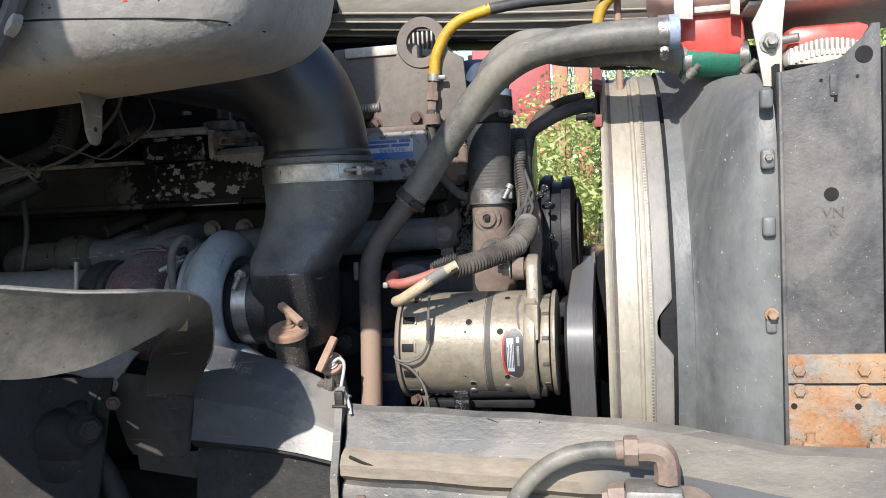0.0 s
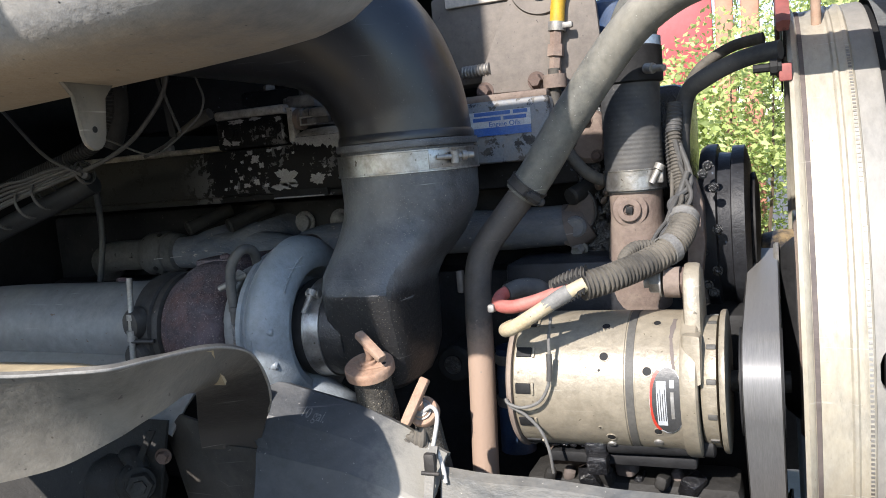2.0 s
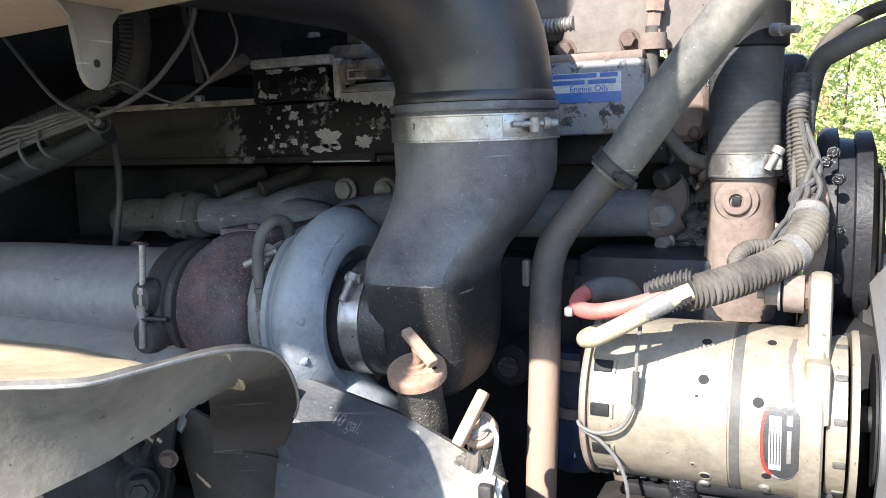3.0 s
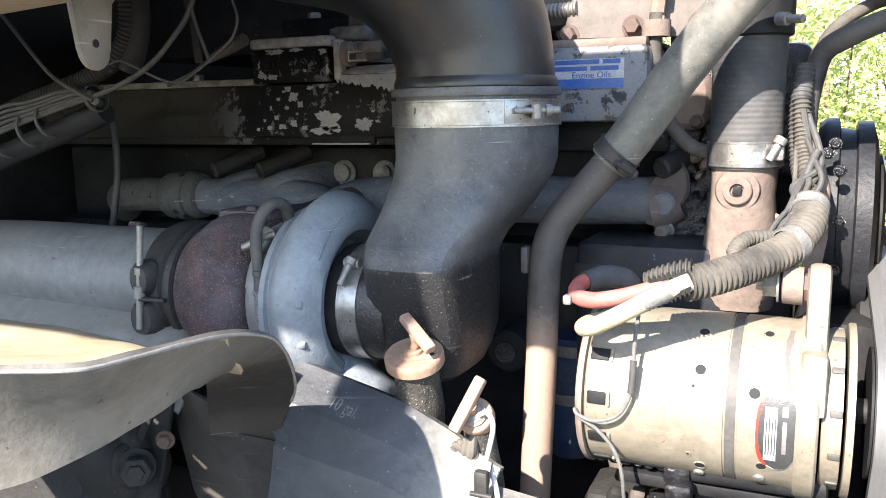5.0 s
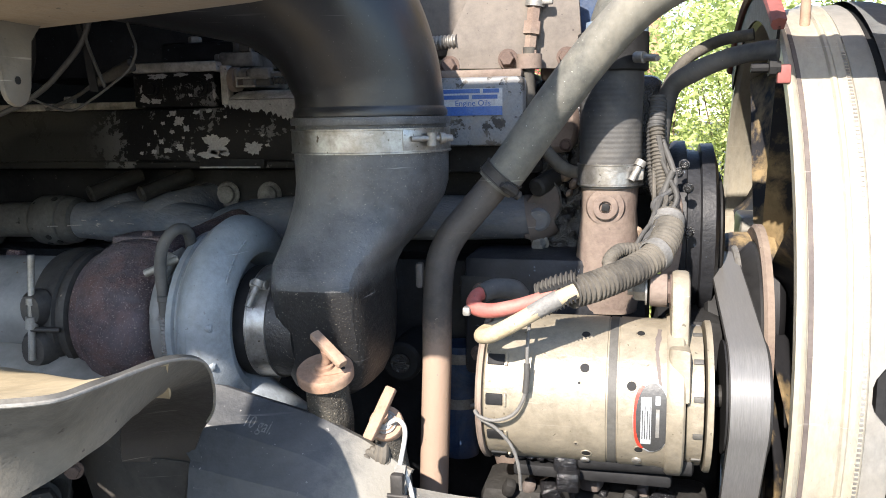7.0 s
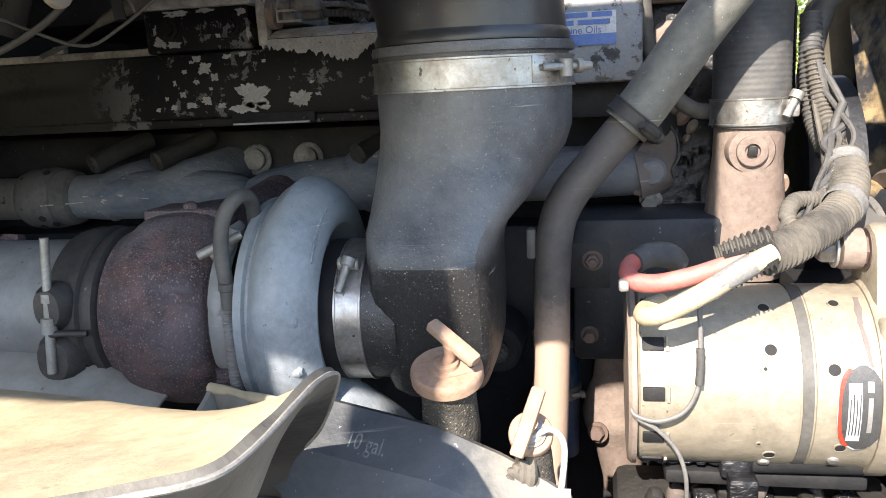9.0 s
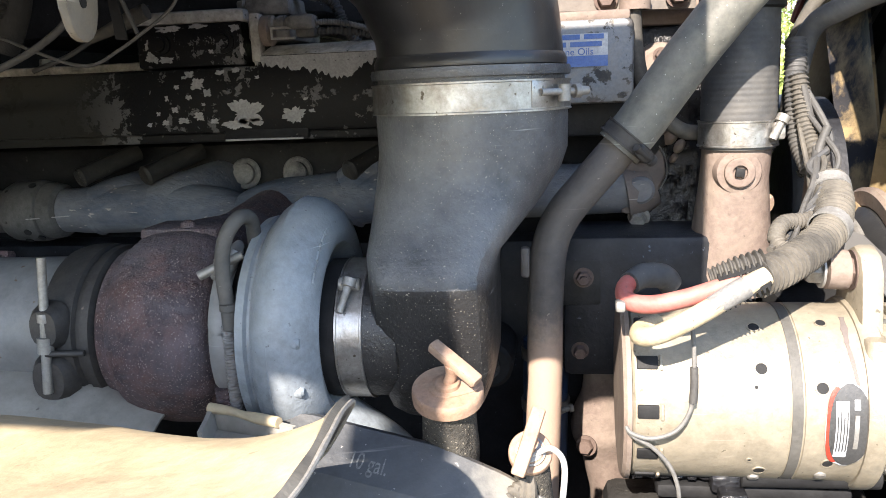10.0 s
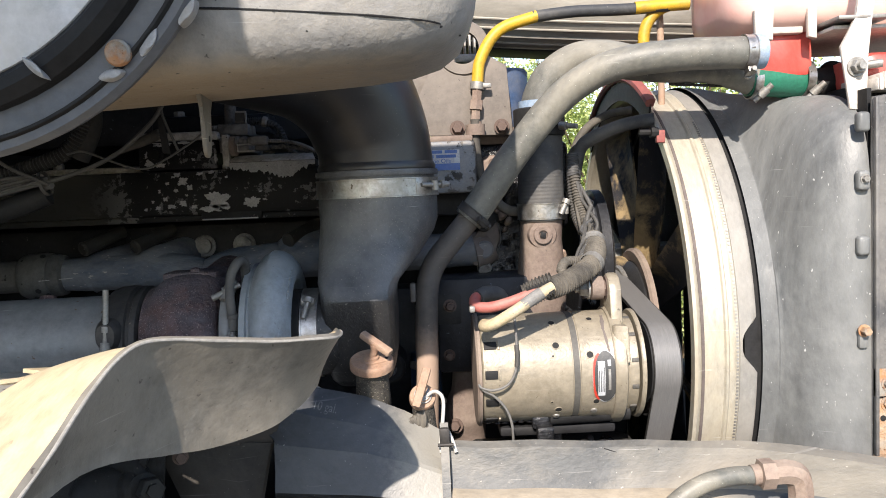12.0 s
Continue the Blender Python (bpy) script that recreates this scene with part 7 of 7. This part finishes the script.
part("body_plug", lathe([(0, 0.022), (0.02, 0.022), (0.021, 0.016), (0.028, 0.015)], (0.012, 0.985, 1.065), (-1, 0, -0.1), 6), "brass", vf)
part("hose_run", tube([(0.004, 0.985, 1.126), (-0.022, 0.985, 1.126), (-0.055, 0.983, 1.120), (-0.085, 0.98, 1.105), (-0.11, 0.978, 1.082), (-0.13, 0.976, 1.05), (-0.145, 0.976, 1.0)], 0.0112, 18, 8), "hose", vf)
part("back_washer", lathe([(0, 0.038), (0.003, 0.038)], (0.085, 0.99, 1.045), (0, -1, 0), 32), "castbrown", vf)

# ---- fender edge and its inner shelf ----
RIM = spline([(-0.585, 1.030, 1.177), (-0.567, 1.024, 1.214), (-0.535, 0.997, 1.250), (-0.505, 0.950, 1.295), (-0.482, 0.898, 1.331), (-0.470, 0.835, 1.351), (-0.459, 0.764, 1.362), (-0.457, 0.715, 1.367), (-0.474, 0.693, 1.370), (-0.504, 0.668, 1.374), (-0.541, 0.629, 1.384), (-0.576, 0.590, 1.391), (-0.590, 0.546, 1.373), (-0.597, 0.497, 1.346), (-0.606, 0.436, 1.317)], 6)
LOWER = spline([(-0.641, 1.000, 1.188), (-0.633, 0.990, 1.218), (-0.603, 0.958, 1.253), (-0.555, 0.905, 1.287), (-0.510, 0.852, 1.305), (-0.493, 0.822, 1.314), (-0.486, 0.787, 1.312), (-0.488, 0.765, 1.309), (-0.495, 0.745, 1.303), (-0.510, 0.718, 1.295), (-0.530, 0.697, 1.291), (-0.554, 0.674, 1.290), (-0.580, 0.625, 1.300), (-0.602, 0.540, 1.318), (-0.620, 0.440, 1.302)], 6)
fd = thing("fender_edge", (-0.6, 0.7, 1.2), "weathered grey fender edge, curled up and sun-bleached inside", "fender")
grid = []
for j in range(9):
    f = j / 8
    row = []
    for i, (p, q) in enumerate(zip(RIM, LOWER)):
        r = p.lerp(q, f) + Vector((-0.004, 0.006, -0.002)) * math.sin(math.pi * f)
        row.append(r + Vector((0, 0, 0.0015 * noise.noise(r * 25))))
    grid.append(row)
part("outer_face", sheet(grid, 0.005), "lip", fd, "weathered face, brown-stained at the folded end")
part("rolled_rim", tube([p + Vector((-0.0005, 0, 0.0002)) for p in RIM[9::3]], 0.0013, 8, 4, rough=0.3), "rimedge", fd, "chalky worn edge")
EDGE = RIM[30:]
CH = [(-0.655, 1.073), (-0.637, 1.068), (-0.6225, 1.064), (-0.600, 1.057), (-0.577, 1.048)]
CF = [(-0.652, 1.042), (-0.635, 1.040), (-0.620, 1.038), (-0.597, 1.034), (-0.577, 1.030)]
rip = random.Random(12)
part("channel_wall", sheet([[(x_, y_ + 0.002, 1.225) for x_, y_ in CH], [(x_, y_, 1.248 + rip.uniform(-0.002, 0.003)) for x_, y_ in CH]], 0.004), "innerf", fd, "pale torn channel wall")
part("channel_floor", sheet([[(x_, y_, 1.229) for x_, y_ in CH], [((a_[0] + b_[0]) / 2, (a_[1] + b_[1]) / 2, 1.224) for a_, b_ in zip(CH, CF)], [(x_, y_, 1.226) for x_, y_ in CF]], 0.004), "innerf", fd)
part("channel_end", sheet([[(-0.655, 1.073, 1.225), (-0.654, 1.058, 1.222), (-0.652, 1.042, 1.224)], [(-0.658, 1.073, 1.250), (-0.656, 1.058, 1.246), (-0.654, 1.042, 1.243)]], 0.004), "innerf", fd)
part("channel_lip", tube([(-0.657, 1.074, 1.250), (-0.637, 1.069, 1.250), (-0.6225, 1.065, 1.248), (-0.590, 1.053, 1.248)], 0.0042, 10, 6, rough=0.5), "shelf", fd, "sun-bleached torn lip")
grid, lining = [], []
for i, p in enumerate(EDGE):
    g = i / (len(EDGE) - 1)
    fx = -0.512 - 0.588 * g ** 0.8
    far = Vector((fx, 0.902, np.interp(-fx, [0.51, 0.547, 0.582, 0.634, 0.709], [1.301, 1.302, 1.304, 1.311, 1.315])))
    def shelf_pt(f, drop=0.0):
        q = p.lerp(far, f)
        q.z -= 0.022 * math.sin(math.pi * min(1, f * 1.05)) ** 2 * g + drop
        q.z += 0.004 * noise.noise(q * 9)
        return q + Vector((-0.0055, 0.0045, -0.0015))
    # ragged split: pale shelf where sunlit, a darker sheet for the shade beyond
    cut = 1.0
    for s in range(100):
        q = p.lerp(far, s / 100)
        if q.x < -0.735 - 0.36 * (q.y - 0.70) + 0.045 * noise.noise(q * 22) + 0.02 * noise.noise(q * 70):
            cut = s / 100
            break
    grid.append([shelf_pt(cut * k / 10) for k in range(11)])
    if cut < 0.95:
        lining.append([shelf_pt(cut * 0.93 + (1.0 - cut * 0.93) * k / 8, 0.010) for k in range(9)])
part("inner_shelf", sheet(grid, 0.004), "shelf", fd, "sun-bleached inner surface, cut raggedly where its sunlit part ends")
part("shaded_shelf_part", sheet(lining, 0.004), "innerf", fd, "darker grey sheet standing in for the shaded part of the shelf")
nf = thing("inner_fender", (-0.9, 1.05, 1.1), "grey rounded inner fender panel below the exhaust pipe", "inner fender")
grid = []
for j in range(9):
    f = j / 8
    grid.append([(-0.715 - 0.06 * i, 1.035 + 0.12 * f + 0.004 * i, 1.215 + 0.045 * math.sin(f * 2.4) + 0.0015 * i - (0.03 if i == 0 else 0.008 if i == 1 else 0)) for i in range(12)])
part("panel", sheet(grid, 0.004), "innerf", nf)
part("front_wall", sheet([[(-0.715 - 0.06 * i, 1.03 - 0.02 * j, 1.208 - 0.06 * j) for i in range(12)] for j in range(5)], 0.004), "grease", nf)
hp = thing("hanging_plate", (-0.65, 0.99, 1.09), "black folded steel plate below the fender edge", "plate")
part("plate_face", prism([(-0.742, 1.054, 1.182), (-0.705, 1.040, 1.212), (-0.655, 1.016, 1.214), (-0.641, 1.010, 1.190), (-0.584, 1.028, 1.180), (-0.590, 1.032, 1.165), (-0.604, 1.030, 1.096), (-0.616, 1.030, 1.090), (-0.690, 1.030, 1.094), (-0.701, 1.034, 1.104)], (0.003, 0.004, 0), 0.001), "skirt", hp)
part("plate_skirt", prism([(-0.690, 1.040, 1.096), (-0.586, 1.036, 1.099), (-0.594, 1.036, 1.058), (-0.688, 1.040, 1.068)], (0.003, 0.004, 0), 0.001), "skirt", hp, "second plate overlapping below")
part("plate_bolt", hexbolt((-0.685, 0.985, 1.182), (0.4, -0.9, 0), 0.007, 0.006), "bolt", hp)

# ---- steering shaft joint low beside the frame ----
sj = thing("steering_joint", (-0.68, 0.95, 1.02), "greasy dark steering shaft joint with large bolt", "steering joint")
part("yoke", rings(bmesh.new(), [oval((-0.744, 0.965, z), hx, hy, 3, n=28) for z, hx, hy in ((0.80, .037, .034), (1.06, .040, .036), (1.105, .043, .038), (1.122, .044, .039), (1.128, .040, .036), (1.134, .042, .038), (1.150, .047, .042), (1.172, .044, .040), (1.188, .034, .032), (1.196, .018, .018))]), "grease", sj)
part("cross_arm", tube([(-0.765, 0.962, 1.160), (-0.730, 0.950, 1.166), (-0.700, 0.946, 1.170)], lambda f: 0.022 + 0.004 * math.sin(f * 9), 20, 8, rough=0.08), "grease", sj)
part("washer", lathe([(0, 0.010), (0.001, 0.0185), (0.006, 0.0195), (0.007, 0.012)], (-0.695, 0.938, 1.172), (0.62, -0.76, 0.18), 28), "grease", sj)
part("joint_nut", lathe([(0, 0.0165), (0.011, 0.0165), (0.0135, 0.0145), (0.0135, 0.009), (0.018, 0.0085)], (-0.684, 0.928, 1.174), (0.62, -0.76, 0.18), 6), "grease", sj, "grimy hexagon nut")
part("clevis", tube([(-0.735, 0.965, 1.19), (-0.715, 0.955, 1.195), (-0.702, 0.948, 1.180)], 0.014, 18, 6, rough=0.06), "grease", sj)
part("brace", sheet([[(-0.683 + dx, 0.950, 1.233), (-0.700 + dx, 0.948, 1.205), (-0.712 + dx, 0.946, 1.178)] for dx in (0.0, 0.010)], 0.003), "grease", sj)
part("curved_arm", tube([(-0.705, 0.955, 1.135), (-0.688, 0.955, 1.115), (-0.672, 0.955, 1.080), (-0.655, 0.955, 1.03), (-0.64, 0.955, 0.92)], lambda f: 0.013 + 0.006 * f, 16, 6), "grease", sj)

sj.location += Vector((-0.040, 0.055, -0.030))

# ---- wiring along the back of the bay ----
lo = thing("wire_harness", (-0.9, 1.2, 1.4), "bundle of dusty cables with ribbed sleeve along the bulkhead", "wire harness")
part("main_cable", tube([(-0.705, 1.10, 1.66), (-0.711, 1.10, 1.624), (-0.725, 1.10, 1.597), (-0.750, 1.10, 1.573), (-0.776, 1.10, 1.553), (-0.811, 1.10, 1.536), (-0.856, 1.10, 1.522), (-0.931, 1.10, 1.505), (-1.033, 1.10, 1.479), (-1.30, 1.10, 1.40)], 0.0030, 12, 8), "wire", lo)
for k in range(5):
    dz = 0.0062 * k
    part("strand", tube([(-0.868 - 0.006 * k, 1.098 + 0.003 * (k % 2), 1.523 + 0.001 * k), (-0.929, 1.100 + 0.003 * (k % 2), 1.5085 + 0.62 * dz), (-0.979, 1.10, 1.4955 + 0.75 * dz), (-1.031, 1.10, 1.483 + dz), (-1.143, 1.10, 1.450 + dz), (-1.30, 1.10, 1.405 + dz)], 0.0025, 10, 6, rough=0.08), "wire", lo)
part("ribbed_sleeve", tube([(-1.30, 1.115, 1.43), (-1.096, 1.115, 1.487), (-1.029, 1.115, 1.506), (-0.987, 1.115, 1.517), (-0.937, 1.115, 1.529), (-0.889, 1.115, 1.542), (-0.852, 1.115, 1.556), (-0.832, 1.115, 1.578), (-0.822, 1.115, 1.605), (-0.823, 1.115, 1.66)], 0.0105, 20, 8, ribs=0.0048, rib_k=0.84), "grease", lo, "ribbed plastic sleeve")
part("sleeve_cover", tube([(-0.838, 1.125, 1.548), (-0.826, 1.125, 1.570), (-0.817, 1.125, 1.600), (-0.818, 1.125, 1.66)], 0.0130, 18, 6), "grease", lo)
part("diagonal_wire", tube([(-1.00, 1.09, 1.622), (-0.979, 1.09, 1.600), (-0.925, 1.09, 1.546), (-0.882, 1.09, 1.523), (-0.866, 1.095, 1.514)], 0.0024, 8, 6), "wire", lo)
part("drop_cable", tube([(-0.866, 1.098, 1.514), (-0.93, 1.17, 1.508), (-1.02, 1.26, 1.508), (-1.058, 1.30, 1.487), (-1.058, 1.30, 1.418), (-1.071, 1.30, 1.358), (-1.086, 1.30, 1.30), (-1.09, 1.30, 1.2)], 0.0050, 10, 6), "hose_dk", lo)
part("lower_hose", tube([(-1.35, 1.125, 1.36), (-1.128, 1.125, 1.428), (-1.037, 1.125, 1.456), (-0.933, 1.125, 1.486), (-0.885, 1.13, 1.503)], 0.0150, 18, 6), "black", lo)
part("thin_wire", tube([(-0.843, 1.10, 1.553), (-0.822, 1.10, 1.556), (-0.794, 1.10, 1.545), (-0.762, 1.10, 1.533), (-0.739, 1.10, 1.531), (-0.715, 1.10, 1.542), (-0.699, 1.10, 1.551), (-0.675, 1.10, 1.566), (-0.664, 1.10, 1.577), (-0.659, 1.10, 1.593), (-0.666, 1.10, 1.615), (-0.68, 1.10, 1.66)], 0.0014, 8, 8), "wire", lo)
part("thin_drop", tube([(-0.717, 1.10, 1.66), (-0.717, 1.10, 1.614), (-0.715, 1.10, 1.595), (-0.699, 1.10, 1.553)], 0.0018, 8, 6), "wire", lo)
part("flat_strap", sheet([[(-0.735, 1.105, 1.66), (-0.728, 1.105, 1.66)], [(-0.732, 1.105, 1.62), (-0.725, 1.105, 1.618)], [(-0.724, 1.105, 1.590), (-0.716, 1.105, 1.588)], [(-0.720, 1.105, 1.550), (-0.710, 1.105, 1.549)]], 0.002), "black", lo)
for x, z, r_ in ((-0.990, 1.482, 0.0215), (-0.958, 1.492, 0.0200), (-0.880, 1.517, 0.0150), (-1.04, 1.470, 0.0225)):
    part("tie", lathe([(-0.0022, r_), (-0.0022, r_ + 0.0016), (0.0022, r_ + 0.0016), (0.0022, r_)], (x, 1.113, z), (1, 0, 0.28), 24, caps=False), "wire", lo)
part("sensor_lead", tube([(-0.832, 1.25, 1.562), (-0.822, 1.25, 1.567), (-0.801, 1.25, 1.575), (-0.776, 1.25, 1.585), (-0.770, 1.25, 1.587)], lambda f: 0.003 + 0.0050 * min(1.0, f * 1.6), 16, 6), "conduit", lo, "dusty connector sleeve")
part("sensor_wire", tube([(-0.832, 1.25, 1.562), (-0.86, 1.25, 1.548), (-0.90, 1.25, 1.535)], 0.0026, 8, 6), "wire", lo)
se = thing("injector_sensor", (-0.66, 1.36, 1.556), "dusty sensor plug with braided and ribbed black leads", "sensor")
part("sensor_flange", lathe([(0, 0.012), (0.0015, 0.0165), (0.010, 0.0165), (0.012, 0.0125)], (-0.693, 1.358, 1.5715), (1, -0.05, 0.0), 24), "castbrown", se, "rusty brown flange")
part("sensor_body", lathe([(0, 0.0075), (0.004, 0.0085), (0.006, 0.0062), (0.010, 0.0062), (0.011, 0.0080), (0.018, 0.0080), (0.0185, 0.0062), (0.026, 0.0060)], (-0.682, 1.352, 1.5785), (1, -0.05, 0.0), 16), "dustcast", se)
part("connector", rings(bmesh.new(), [oval((x_, 1.349, 1.5778), 0.0105 * k_, 0.0080 * k_, 5, (0, 1, 0), (0, 0, 1), 24) for x_, k_ in ((-0.661, 0.70), (-0.659, 0.85), (-0.652, 1.0), (-0.634, 1.0), (-0.631, 0.85), (-0.630, 0.6))]), "dustcast", se)
part("connector_underside", box((-0.640, 1.350, 1.5665), (0.022, 0.018, 0.010), 0.003), "wire", se)
for z_, w_ in ((1.5725, 0.040), (1.5615, 0.026)):
    part("latch_bar", box((-0.664 + (w_ - 0.026) / 2, 1.342, z_), (w_, 0.003, 0.0025), 0.0006), "dusttop", se)
part("latch_end", box((-0.6775, 1.342, 1.567), (0.0025, 0.003, 0.013), 0.0006), "dusttop", se)
part("braided_lead", tube([(-0.632, 1.349, 1.5770), (-0.612, 1.350, 1.5765), (-0.592, 1.354, 1.5735), (-0.575, 1.362, 1.5680), (-0.55, 1.38, 1.555)], 0.0033, 12, 10, ribs=0.0032), "dustcast", se, "braided grey lead")
part("second_lead", tube([(-0.632, 1.352, 1.5680), (-0.605, 1.356, 1.5675), (-0.580, 1.365, 1.5640), (-0.55, 1.385, 1.55)], 0.0048, 12, 8, ribs=0.004), "hose_dk", se)
part("upper_lead", tube([(-0.674, 1.386, 1.6120), (-0.655, 1.386, 1.6125), (-0.641, 1.386, 1.6125)], 0.0068, 14, 8, ribs=0.0034), "hose_dk", se)
part("lead_clip", lathe([(0, 0.0075), (0.001, 0.0088), (0.007, 0.0085), (0.009, 0.006)], (-0.645, 1.386, 1.6125), (1, 0, -0.25), 16), "dustcast", se)
part("drop_lead", tube([(-0.640, 1.386, 1.6105), (-0.628, 1.386, 1.6060), (-0.618, 1.385, 1.5980), (-0.612, 1.384, 1.5860), (-0.606, 1.384, 1.5700), (-0.59, 1.39, 1.55)], 0.0066, 14, 10, ribs=0.0040), "hose_dk", se)
part("terminal", box((-0.6770, 1.376, 1.6175), (0.017, 0.018, 0.018), 0.002), "wire", se)
part("terminal_rim", box((-0.6755, 1.366, 1.6268), (0.016, 0.003, 0.003), 0.0008), "dusttop", se)
part("terminal_edge", box((-0.6675, 1.366, 1.6180), (0.0028, 0.003, 0.020), 0.0008), "dusttop", se)
part("terminal_pin", box((-0.6720, 1.3655, 1.6125), (0.005, 0.004, 0.006), 0.001), "wire", se)

# ---- bulkhead, frame and far side of the bay ----
single("bulkhead", box((-1.50, 1.62, 1.35), (0.06, 1.74, 1.5), 0.01), "black", "dark painted bulkhead closing the engine bay", "bulkhead", kind="structure")
single("frame_rail", box((-0.5, 1.30, 0.86), (2.4, 0.08, 0.26), 0.012), "black", "black steel chassis rail under the engine", "chassis rail", kind="structure")
single("far_frame_rail", box((-0.5, 2.20, 0.86), (2.4, 0.08, 0.26), 0.012), "black", "black steel chassis rail on the far side", "chassis rail", kind="structure")
single("cross_member", box((0.08, 1.75, 1.33), (0.16, 0.10, 0.045), 0.006), "splash", "dark cross member behind the fan belt", "cross member", kind="structure")
# unseen lid, added so that less skylight reaches the bay
single("sky_block_panel", box((-1.00, 1.68, 1.84), (0.98, 1.36, 0.03), 0.006), "black", "unseen dark panel added above the bay to keep skylight out", "cowl panel", kind="structure")
single("far_side_panel", box((-0.98, 2.36, 1.35), (1.04, 0.03, 1.0), 0.006), "black", "dark far side panel of the engine bay", "side panel", kind="structure")
single("fender_panel", box((-1.15, 0.43, 0.76), (1.0, 0.03, 1.06), 0.012), "lip", "weathered outer fender panel beside the wheel", "fender", kind="structure")
# added out of view; its notched outline shapes the sun on cleaner and mud guard
single("sun_block_panel", prism([(-1.918, 0.185, 1.828), (-0.757, 0.185, 1.828), (-0.750, 0.185, 1.925), (-0.698, 0.185, 1.925), (-0.690, 0.185, 1.852), (-0.618, 0.185, 1.852), (-0.618, 0.185, 2.67), (-1.918, 0.185, 2.67)], (0, 0.03, 0), 0), "shroud", "unseen grey panel added to cast shadow on air cleaner and guard", "hood", kind="structure")
